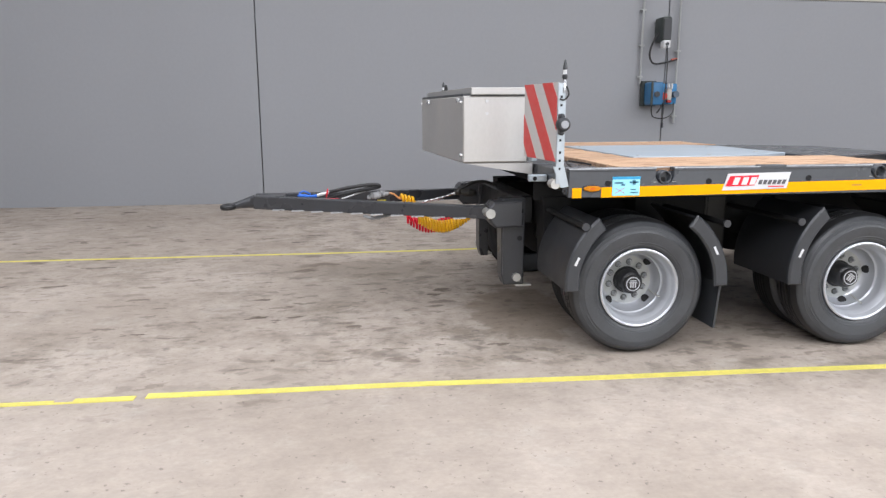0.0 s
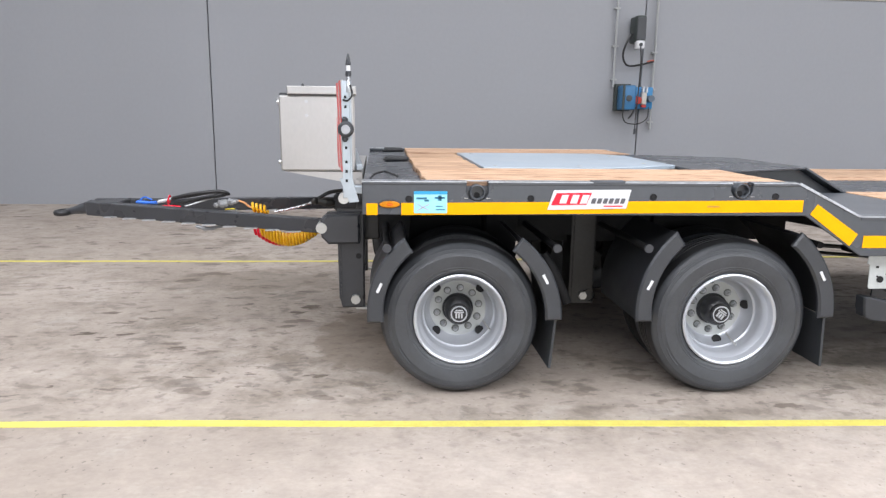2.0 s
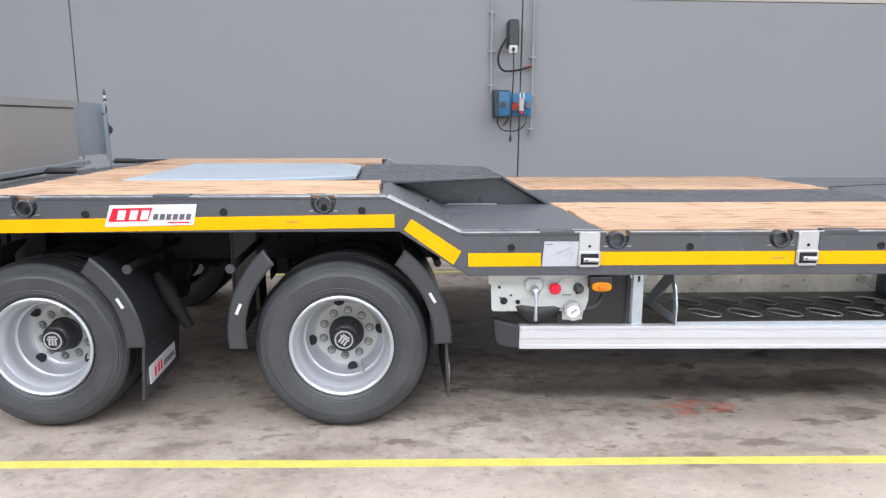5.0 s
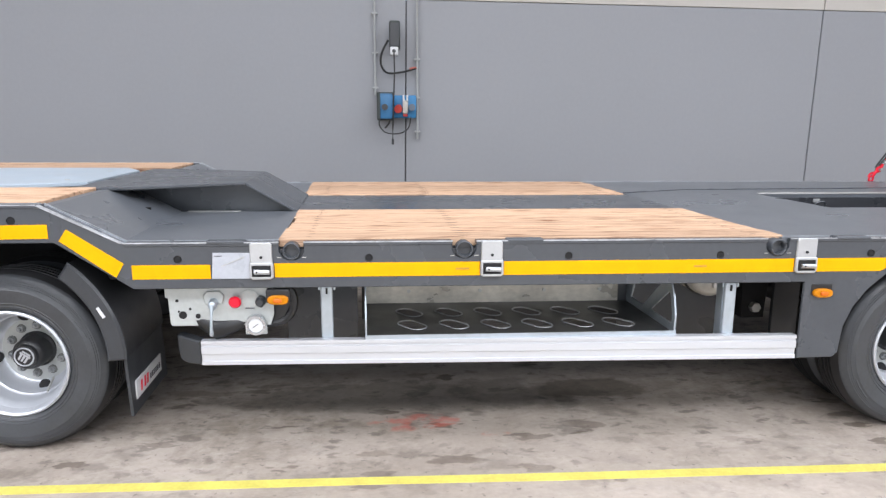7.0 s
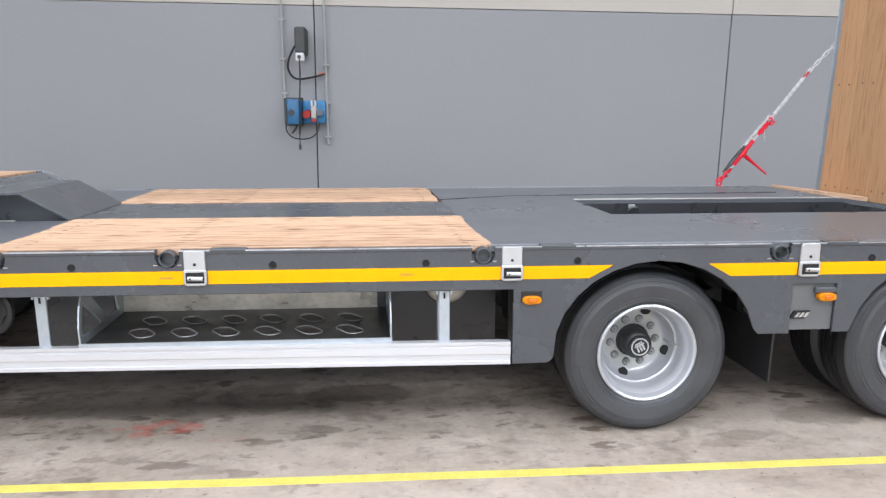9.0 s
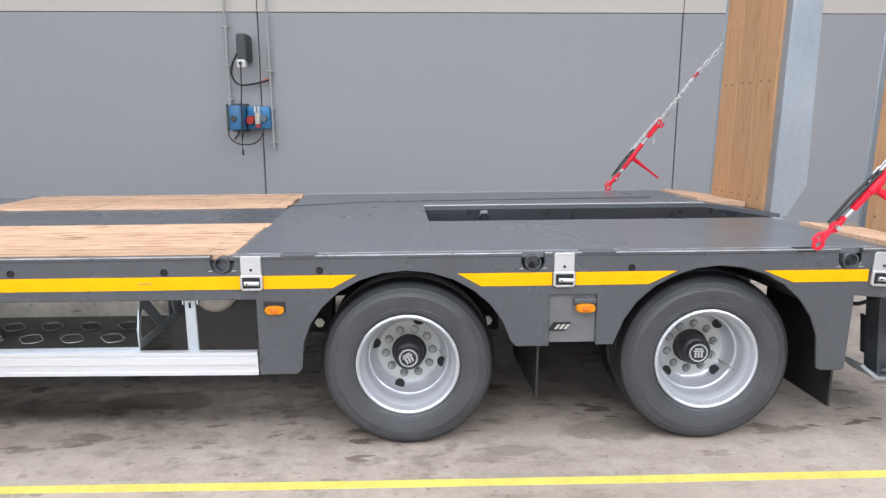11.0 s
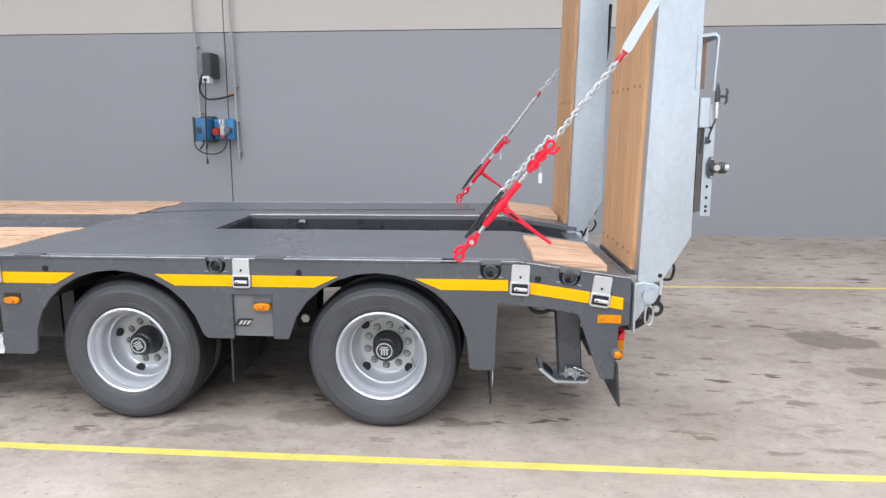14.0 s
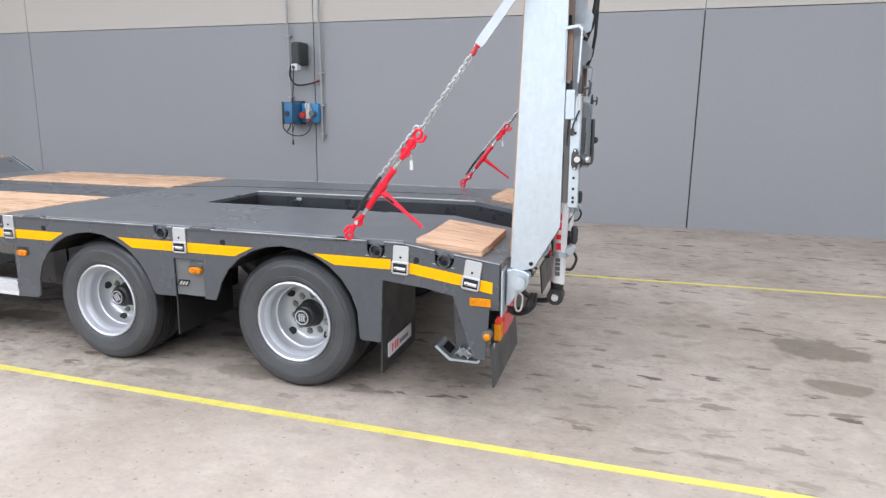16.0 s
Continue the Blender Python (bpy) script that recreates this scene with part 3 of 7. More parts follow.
side = [(X0, 0.898)] + notched(X0, XK0, ZF, ZF) + notched(XK1, XS, ZM, ZM) + notched(XS, XE, ZM, 0.822)[1:] + [(XE, 0.60), (7.664, 0.595), (7.646, 0.335), (7.585, 0.335), (7.556, 0.41),
        (7.475, 0.645), (7.33, 0.672), (7.10, 0.693), (7.088, 0.365), (7.075, 0.36), (6.985, 0.36)]
side += arch(6.52, 0.445, 0.405, 0.425, 0.49, 0.37)[::-1]
side += [(6.03, 0.49), (6.0, 0.49), (6.0, 0.712), (5.80, 0.712), (5.80, 0.487), (5.66, 0.487)]
side += arch(5.195, 0.452, 0.40, 0.425, 0.40, 0.50)[::-1]
side += [(4.72, 0.378), (4.563, 0.376), (4.563, 0.709), (1.838, 0.712), (1.556, 0.898)]
for k, y in enumerate((0.0, WIDE)):
    s = 1 if k == 0 else -1
    rail = tp("side_frame", prism(side, y, y + s * 0.014, bevel=0.003), M_PAINT, trailer, "anthracite steel side frame with wheel arches")
    if k == 0:
        near_rail = rail
    # box section behind the plate
    for a, b in between(X0 + 0.01, 1.5):
        tp("side_beam", box(a, b, y + s * 0.014, y + s * 0.12, 0.905, ZF - 0.016), M_PAINT, trailer)
    for a, b in between(1.86, 4.7):
        tp("side_beam", box(a, b, y + s * 0.014, y + s * 0.12, 0.72, ZM - 0.02), M_PAINT, trailer)
    for a, b, z0, z1 in ((X0 + 0.02, 1.49, 0.91, ZF - 0.02), (1.87, 4.69, 0.74, ZM - 0.024), (5.70, 6.02, 0.74, ZM - 0.024), (6.99, XS, 0.74, ZM - 0.024)):
        tp("inner_beam", box(a, b, y + s * 0.122, y + s * 0.15, z0, z1), M_PAINT, trailer)
    # edge strip on top
    for a, b in between(X0, XK0):
        tp("edge_strip", box(a, b, y - s * 0.004, y + s * 0.05, ZF - 0.012, ZF + 0.003, 0.002), M_PAINT, trailer)
    for a, b in between(XK1 + 0.004, XS):
        tp("edge_strip", box(a, b, y - s * 0.004, y + s * 0.05, ZM - 0.012, ZM + 0.003, 0.002), M_PAINT, trailer)
    # edges worn to bright steel
    m = bpy.data.materials.get("worn_edge_steel") or mat("worn_edge_steel", (0.42, 0.44, 0.47), 0.35, 0.6, 0.5, 14)
    for o in (0.0, 0.05):
        ya, yb = y - s * 0.0055 + s * o, y - s * 0.001 + s * o
        gap = NOTCH if o == 0.0 else 0.0
        bm = prism([(XK0 - 0.012, ZF - 0.001), (XK1 - 0.008, ZM), (XK1 + 0.002, ZM + 0.005), (XK0 + 0.002, ZF + 0.0045)], ya, yb)
        for a, b in between(X0, XK0 - 0.012, gap):
            box(a, b, ya, yb, ZF - 0.001, ZF + 0.0045, bm=bm)
        for a, b in between(XK1, XS, gap):
            box(a, b, ya, yb, ZM, ZM + 0.005, bm=bm)
        if o == 0.0:
            for a, b in between(XS, XE, gap):
                za, zb = (ZM + (0.822 - ZM) * (q - XS) / (XE - XS) for q in (a, b))
                prism([(a, za), (b, zb), (b, zb + 0.0045), (a, za + 0.0045)], ya, yb, bm=bm)
        tp("worn_edge", bm, m, trailer, "edge worn to bright steel")
    # inner faces of the wheel arches, blackened for the shade inside
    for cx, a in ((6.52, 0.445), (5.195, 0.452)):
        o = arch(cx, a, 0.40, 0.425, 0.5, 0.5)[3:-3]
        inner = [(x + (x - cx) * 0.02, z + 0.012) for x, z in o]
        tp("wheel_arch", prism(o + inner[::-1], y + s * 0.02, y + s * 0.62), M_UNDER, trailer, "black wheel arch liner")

# skirt plate between the rear wheels, set back
tp("skirt_plate", box(5.80, 6.0, 0.016, 0.022, 0.5, 0.71), mat("grey_skirt", (0.11, 0.115, 0.12), 0.42), trailer)
bm = prism([(5.80, 0.553), (5.872, 0.553), (5.895, 0.588), (5.823, 0.588)], 0.008, 0.0165)
tp("maker_badge", bm, M_HOLE, trailer, "small black maker badge")
for i in range(3):
    tp("badge_bar", prism([(5.822 + i * 0.02, 0.56), (5.834 + i * 0.02, 0.56), (5.85 + i * 0.02, 0.581), (5.838 + i * 0.02, 0.581)], 0.005, 0.009), M_BOLT, trailer)

# reflective tape on the near side
ZT0, ZT1, ZL0, ZL1 = 0.913, 0.968, 0.755, 0.811


def tape(pts, name="reflective_tape"):
    return tp(name, prism(pts, -0.0025, 0.001), M_YELLOW, trailer)


def strip(x0, x1, z0, z1, cut0=0.0, cut1=0.0):
    tape([(x0, z0), (x1, z0), (x1 + cut1, z1), (x0 + cut0, z1)])


strip(-0.419, -0.37, 0.897, 0.948)
tape([(-0.266, 0.897), (1.538, 0.916), (1.537, 0.97), (-0.266, 0.95)])
tape([(1.606, 0.951), (1.809, 0.815), (1.777, 0.76), (1.575, 0.906)])
strip(1.838, 2.137, 0.752, 0.808)
strip(2.385, 3.198, ZL0, ZL1)
strip(3.294, 4.506, ZL0, ZL1)
strip(4.598, 4.885, ZL0, ZL1, 0, 0.105)
strip(5.51, 5.808, ZL0, ZL1, -0.1, 0)
strip(5.905, 6.215, ZL0, ZL1, 0, 0.12)
strip(6.83, 7.148, ZL0, ZL1 - 0.004, -0.125, 0)
tape([(7.247, 0.742), (7.522, 0.703), (7.526, 0.757), (7.25, 0.797)])
tape([(7.612, 0.685), (7.677, 0.675), (7.677, 0.731), (7.616, 0.741)])
for x, z in ((0.62, 0.928), (1.1, 0.94), (3.1, 0.783), (4.08, 0.783)):
    tp("tape_print", box(x, x + 0.055, -0.0035, -0.002, z - 0.004, z + 0.004), mat("brown_print", (0.45, 0.24, 0.02)), trailer)

# maker's sticker, info label, drawing plate
tp("maker_sticker", prism([(0.379, 0.923), (0.732, 0.93), (0.750, 1.014), (0.406, 1.01)], -0.005, -0.002), M_WHITE, trailer, "white sticker with a red block and dark bars")
tp("red_block", prism([(0.395, 0.944), (0.552, 0.947), (0.575, 1.0), (0.418, 0.997)], -0.0075, -0.0045), M_RED, trailer)
for i, x in enumerate((0.43, 0.478, 0.522)):
    tp("print_bar", prism([(x, 0.952), (x + 0.03, 0.952), (x + 0.042, 0.99), (x + 0.012, 0.99)], -0.0095, -0.007), M_WHITE, trailer)
for i in range(6):
    x = 0.572 + i * 0.026
    tp("print_bar", prism([(x, 0.952), (x + 0.018, 0.952), (x + 0.025, 0.975), (x + 0.007, 0.975)], -0.0075, -0.0045), M_GREYINK, trailer)
tp("print_bar", box(0.63, 0.715, -0.0075, -0.0045, 0.938, 0.943), M_RED, trailer)
tp("info_label", box(-0.211, -0.065, -0.006, -0.002, 0.905, 1.003, 0.002), M_CYAN, trailer, "light blue label with small dark pictures")
M_TEAL = mat("dark_teal_print", (0.02, 0.13, 0.22))
tp("label_header", box(-0.211, -0.065, -0.008, -0.005, 0.99, 1.003), mat("blue_header", (0.02, 0.3, 0.55)), trailer)
for x0, x1, z0, z1 in ((-0.2, -0.155, 0.968, 0.976), (-0.165, -0.145, 0.958, 0.966), (-0.12, -0.075, 0.97, 0.978), (-0.105, -0.09, 0.962, 0.985), (-0.115, -0.085, 0.935, 0.939), (-0.115, -0.075, 0.92, 0.924)):
    tp("label_print", box(x0, x1, -0.008, -0.005, z0, z1), M_TEAL, trailer)
for s in (1, -1):
    tp("label_cross", prism([(-0.198, 0.932 - s * 0.014), (-0.194, 0.932 - s * 0.014), (-0.142, 0.932 + s * 0.014), (-0.146, 0.932 + s * 0.014)], -0.008, -0.005), mat("red_print", (0.5, 0.12, 0.2)), trailer)
tp("drawing_plate", prism([(2.142, 0.752), (2.288, 0.752), (2.292, 0.855), (2.15, 0.856)], -0.005, -0.002), mat("pale_plate", (0.40, 0.42, 0.46), 0.35), trailer, "pale printed plate with a thin line drawing")
tp("plate_line", prism([(2.18, 0.80), (2.27, 0.838), (2.27, 0.841), (2.18, 0.803)], -0.007, -0.004), M_BOLT, trailer)
tp("plate_line", box(2.155, 2.185, -0.007, -0.004, 0.842, 0.845), M_GREYINK, trailer)

# round holes along the side
hole = None
for x, z in ((-0.233, 0.968), (0.305, 0.972), (0.853, 0.98), (1.407, 0.985), (2.014, 0.83), (2.755, 0.831), (3.558, 0.832), (4.19, 0.83), (4.835, 0.831), (6.143, 0.827), (7.286, 0.812)):
    if hole is None:
        hole = tp("hole", lathe([(0, -0.001), (0.0125, -0.001), (0.0145, -0.004), (0.0155, -0.001), (0.0155, 0.004)], 20), M_HOLE, trailer, "dark round hole")
        hole.matrix_basis = pose(x, 0, z)
    else:
        repeat(hole, x, 0, z)

# lashing pockets let into the edge


def pocket(x, z):
    """A short tube welded into the notch, with bright worn lips at its sides."""
    body = tp("lashing_pocket", lathe([(0.0265, 0.05), (0.027, -0.004), (0.029, -0.007), (0.032, -0.007), (0.0345, -0.003), (0.0345, 0.05)], 28, cz=-0.009), M_PAINT, trailer, "round steel lashing tube in a notch", True)
    body.matrix_basis = pose(x, 0, z)
    tp("tube_floor", rod((0, 0.024, -0.009), (0, 0.028, -0.009), 0.027, 20), M_PAINT, body)
    tp("drain_hole", rod((0, 0.021, -0.022), (0, 0.025, -0.022), 0.0135, 14), M_HOLE, body)
    tp("notch_back", box(-NOTCH - 0.004, NOTCH + 0.004, 0.056, 0.062, -0.046, 0.012), M_DRAW, body)
    for a, b in ((-0.057, -0.040), (0.040, 0.057)):
        tp("worn_lip", box(a, b, -0.002, 0.002, -0.035, -0.0325), M_BOLT, body)
    return body


first = pocket(*POCKETS[0])
for x, z in POCKETS[1:]:
    b = first.copy()
    scene.collection.objects.link(b)
    b.parent = trailer
    b.matrix_basis = pose(x, 0, z, 0, 8 if x > 7.3 else 0, 0)
    for c in first.children:
        d = c.copy()
        scene.collection.objects.link(d)
        d.parent = b

# stake brackets
latch = tp("stake_bracket", prism([(-0.043, 0.0), (0.043, 0.0), (0.043, 0.135), (0.036, 0.143), (-0.036, 0.143), (-0.043, 0.135)], -0.010, 0.002, bevel=0.003), M_BRACKET, trailer, "galvanised stake bracket with a slotted window")
tp("window_frame", prism([(-0.036, -0.004), (0.036, -0.004), (0.047, 0.006), (0.047, 0.058), (0.043, 0.064), (-0.043, 0.064), (-0.047, 0.058), (-0.047, 0.006)], -0.016, -0.004, bevel=0.004), M_BRACKET, latch)
tp("slot", box(-0.037, 0.037, -0.018, -0.012, 0.008, 0.054, 0.002), M_HOLE, latch)
tp("bar", rod((-0.027, -0.022, 0.030), (0.033, -0.022, 0.028), 0.010, 12), M_CHROME, latch)
tp("bar_eye", rod((-0.016, -0.033, 0.030), (-0.016, -0.028, 0.030), 0.004, 8), M_HOLE, latch)
tp("rivet", rod((0, -0.013, 0.085), (0, -0.005, 0.085), 0.006, 10), M_HOLE, latch)
latch.matrix_basis = pose(2.335, 0, 0.752)
for x, z, turn in ((3.245, 0.754, 0), (4.552, 0.754, 0), (5.857, 0.752, 0), (7.2, 0.738, 3), (7.565, 0.69, 8)):
    b = latch.copy()
    scene.collection.objects.link(b)
    b.parent = trailer
    b.matrix_basis = pose(x, 0, z, 0, turn, 0)
    for c in latch.children:
        d = c.copy()
        scene.collection.objects.link(d)
        d.parent = b

# flush hatches on the edge
for x, z in ((0.65, ZF), (2.2, ZM), (3.38, ZM), (4.75, ZM), (6.0, ZM)):
    tp("edge_hatch", box(x - 0.075, x + 0.075, -0.006, 0.04, z - 0.006, z + 0.009, 0.004), M_PAINT, trailer)

# ---- decks ----
M_SCREW = mat("dark_screw_stain", (0.075, 0.042, 0.026), 0.7, 0, 0.3, 40)
YA, YB, YC = 0.052, 0.655, 0.94       # board edges


def boards(parent, x0, x1, y0, y1, z, count, material, ragged=0.011, gap=0.009, thick=0.035, slope=0.0, screws=()):
    w = (y1 - y0) / count
    for i in range(count):
        a0, a1 = x0 + random.uniform(-ragged, ragged), x1 + random.uniform(-ragged, ragged)
        zz = z + random.uniform(-0.0025, 0.0025)
        bm = box(a0, a1, y0 + i * w + gap / 2, y0 + (i + 1) * w - gap / 2, zz - thick, zz, 0.003)
        if slope:
            for v in bm.verts:
                v.co.z -= slope * (v.co.x - x0)
        plank = tp("plank", bm, material, parent)
        yc = y0 + (i + 0.5) * w
        for x, half in screws:
            for u in (-0.24, 0.24):
                q, yy = half * random.uniform(0.6, 1.3), yc + u * w
                dot = [(x + random.uniform(-0.012, 0.012) + q * math.cos(a), yy + 0.0045 * math.sin(a)) for a in (2 * math.pi * k / 8 for k in range(8))]
                tp("screw_mark", prism(dot, zz - 0.002, zz + 0.0006, "z"), M_SCREW, plank)


# steel under and between the boards
tp("upper_deck_plate", box(X0 + 0.003, 1.50, 0.03, WIDE - 0.03, 0.95, ZF - 0.02), M_PAINT, trailer)
spine = [(1.36, ZF - 0.002), (2.15, ZF - 0.002), (2.385, ZM + 0.005), (2.385, 0.75), (1.36, 0.75)]
tp("gooseneck_spine", prism([(x - 0.012 if z > 0.8 and x > 2 else x, z - 0.012 if z > 0.8 else z) for x, z in spine], YC + 0.05, WIDE - YC - 0.05, bevel=0.006), M_PAINT, trailer, "raised steel spine between the wheel pockets")
tp("spine_slope", prism([(2.132, ZF + 0.002), (2.39, ZM + 0.007), (2.39, ZM - 0.011), (2.132, ZF - 0.014)], YC - 0.032, WIDE - YC + 0.032, bevel=0.003), M_PAINT, trailer, "steel plate sloping down to the lower deck")
flat = [(1.36, 0.66), (1.61, 0.66), (2.13, YC - 0.032), (2.13, WIDE - YC + 0.032), (1.61, WIDE - 0.66), (1.36, WIDE - 0.66)]
tp("spine_plate", prism(flat, ZF - 0.012, ZF + 0.003, "z", bevel=0.004), M_PAINT, trailer)
for y0, y1 in ((0.02, YC - 0.032), (WIDE - YC + 0.032, WIDE - 0.02)):
    sl = [(1.49, ZF - 0.006), (1.53, ZF - 0.006), (1.80, ZM + 0.002), (2.40, ZM + 0.002), (2.40, ZM - 0.02), (1.79, ZM - 0.02), (1.49, ZF - 0.06)]
    tp("step_plate", prism(sl, y0, y1), M_TREAD, trailer, "grey tread plate stepping down to the lower deck")
    tp("weld_line", box(1.83, 2.1, (y1 if y0 < 1 else y0) - 0.012, (y1 if y0 < 1 else y0) + 0.012, ZM + 0.001, ZM + 0.006, 0.002), M_BOLT, trailer)
bm = box(2.39, 4.50, 0.02, WIDE - 0.02, 0.80, ZM - 0.03)
tp("lower_deck_base", bm, M_PAINT, trailer)
tp("centre_plate", box(2.387, 4.456, YC + 0.004, WIDE - YC - 0.004, ZM - 0.028, ZM + 0.003), M_PAINT, trailer, "smooth grey centre plate")
# rear deck round the open well
WX, WY0, WY1 = 5.34, 0.955, WIDE - 0.955
bm = box(4.457, WX, 0.02, WIDE - 0.02, ZM - 0.02, ZM + 0.003)
tp("rear_deck_plate", bm, M_TREAD, trailer, "grey tread plate over the rear axles")
for y0, y1 in ((0.02, WY0), (WY1, WIDE - 0.02)):
    tp("rear_deck_plate", prism([(WX + 0.001, ZM + 0.003), (XS + 0.03, ZM + 0.003), (XE, 0.822), (XE, 0.79), (XS, ZM - 0.02), (WX + 0.001, ZM - 0.02)], y0, y1), M_TREAD, trailer)
wall_cut = [(WX, 0.60), (XE, 0.60), (XE, 0.786), (XS, ZM - 0.021), (WX, ZM - 0.021)]
bm = prism(wall_cut, WY0 - 0.012, WY0)
prism(wall_cut, WY1, WY1 + 0.012, bm=bm)
box(WX - 0.012, WX, WY0, WY1, 0.60, ZM - 0.021, bm=bm)
box(WX, XE, WY0, WY1, 0.58, 0.60, bm=bm)
# darker paint than the deck sides, for shade down in the well
tp("boom_well", bm, M_DRAW, trailer, "open well in the rear deck")
tp("well_lip", box(WX, 7.2, WY1, WY1 + 0.03, ZM + 0.003, ZM + 0.012, 0.003), M_BOLT, trailer)
b = tp("lashing_eye", tube([(5.70, WY1 - 0.015, 0.78), (5.70, WY1 - 0.05, 0.835), (5.72, WY1 - 0.06, 0.852), (5.75, WY1 - 0.06, 0.852), (5.77, WY1 - 0.05, 0.835), (5.77, WY1 - 0.015, 0.78)], 0.0065, 8), M_PAINT, trailer, "bent steel lashing eye", True)
tp("eye_plate", box(5.712, 5.758, WY1 - 0.012, WY1 - 0.002, 0.842, 0.866, 0.002), M_BRACKET, b)
tp("far_deck_step", prism([(4.4, 1.72), (4.95, 1.95), (7.0, 2.06), (7.0, 2.03), (4.95, 1.92), (4.4, 1.70)], ZM + 0.002, ZM + 0.008, "z"), M_PAINT, trailer)

wd = group("wooden_deck", "", "", trailer)
tagged(wd, "pale larch planks, sawn ends uneven")
boards(wd, -0.16, 1.475, YA, YB, ZF + 0.006, 4, M_WOOD, 0.006)
wd2 = group("wooden_deck", "", "", trailer)
boards(wd2, -0.165, 0.18, YB + 0.004, WIDE - YB - 0.004, ZF + 0.004, 8, M_WOOD, 0.006)
wd3 = group("wooden_deck", "", "", trailer)
boards(wd3, -0.16, 1.475, WIDE - YB, WIDE - YA, ZF + 0.006, 4, M_WOOD, 0.006)
wd4 = group("wooden_deck", "", "", trailer)
boards(wd4, 2.405, 4.465, YA - 0.015, YC, ZM + 0.008, 6, M_WOOD, screws=((2.52, 0.008), (3.14, 0.022), (4.36, 0.008)))
wd5 = group("wooden_deck", "", "", trailer)
boards(wd5, 2.36, 4.44, WIDE - YC, WIDE - YA + 0.015, ZM + 0.008, 6, M_WOOD, screws=((2.5, 0.008), (3.14, 0.022), (4.34, 0.008)))
for y0, y1 in ((YA, 0.70), (WIDE - 0.70, WIDE - YA)):
    g = group("wooden_deck", "", "", trailer)
    boards(g, 7.27, 7.615, y0, y1, ZM + 0.018, 5, M_WOODP, 0.006, 0.003, slope=0.115)
# galvanised flap over the turntable
fl = [(0.2, YB + 0.01), (0.86, YB + 0.01), (1.345, YB + 0.24), (1.345, WIDE - YB - 0.24), (1.2, WIDE - YB - 0.01), (0.2, WIDE - YB - 0.01)]
tp("turntable_cover", prism(fl, ZF - 0.012, ZF + 0.010, "z", bevel=0.003), M_PLATE, trailer, "light galvanised cover plate")
for x, y in ((0.28, 0.78), (0.28, 1.8), (0.75, 0.78), (1.2, 1.0), (1.2, 1.6)):
    tp("screw", rod((x, y, ZF + 0.009), (x, y, ZF + 0.013), 0.012, 10), M_BOLT, trailer)

# ---- wheels ----
AX = (0.0, 1.288, 5.182, 6.518)
WZ, WR = 0.382, 0.389
FLAT = 0.3835      # height of the hub over the flattened patch of tyre


M_NUT = mat("dull_wheel_nut", (0.30, 0.31, 0.32), 0.45, 0.6, 0.15, 20)
M_SEAT = mat("grey_nut_seat", (0.13, 0.135, 0.13), 0.5, 0.3, 0.15, 20)


def tyre_bm(y0, y1, tread=False):
    w = y1 - y0
    prof = [(0.226, y0 + 0.018), (0.235, y0 + 0.006), (0.250, y0 - 0.0005), (0.252, y0 + 0.0012), (0.262, y0 - 0.003), (0.264, y0 - 0.0016), (0.285, y0 - 0.0065), (0.318, y0 - 0.008), (0.320, y0 - 0.0062), (0.338, y0 - 0.003), (0.3395, y0 - 0.0005), (0.345, y0 + 0.0005), (0.3465, y0 + 0.003),
            (0.352, y0 + 0.004), (0.3535, y0 + 0.0062), (0.366, y0 + 0.014), (0.376, y0 + 0.025), (0.382, y0 + 0.04), (WR - 0.002, y0 + 0.058)]
    shoulder = len(prof) - 3
    for i in range(4):
        c = y0 + 0.045 + (w - 0.09) * (i + 1) / 5
        prof += [(WR, c - 0.007), (WR - 0.010, c - 0.005), (WR - 0.010, c + 0.005), (WR, c + 0.007)]
    prof += [(WR - 0.003, y1 - 0.034), (0.377, y1 - 0.022), (0.335, y1 + 0.004), (0.29, y1 + 0.006), (0.235, y1 - 0.006), (0.226, y1 - 0.018)]
    if tread:
        prof = [(r + 0.0015, y) for r, y in prof[shoulder:-4]]
    bm = lathe(prof, 72)
    for v in bm.verts:      # flattened where it carries the weight, and bulging out above it
        if v.co.z < -0.30 and abs(v.co.x) < 0.14 and not tread and v.co.y < y0 + 0.02:
            v.co.y -= 0.006 * (1 - abs(v.co.x) / 0.14) * min(1.0, (-0.30 - v.co.z) / 0.04)
        if v.co.z < -FLAT:
            v.co.z = -FLAT
    return bm


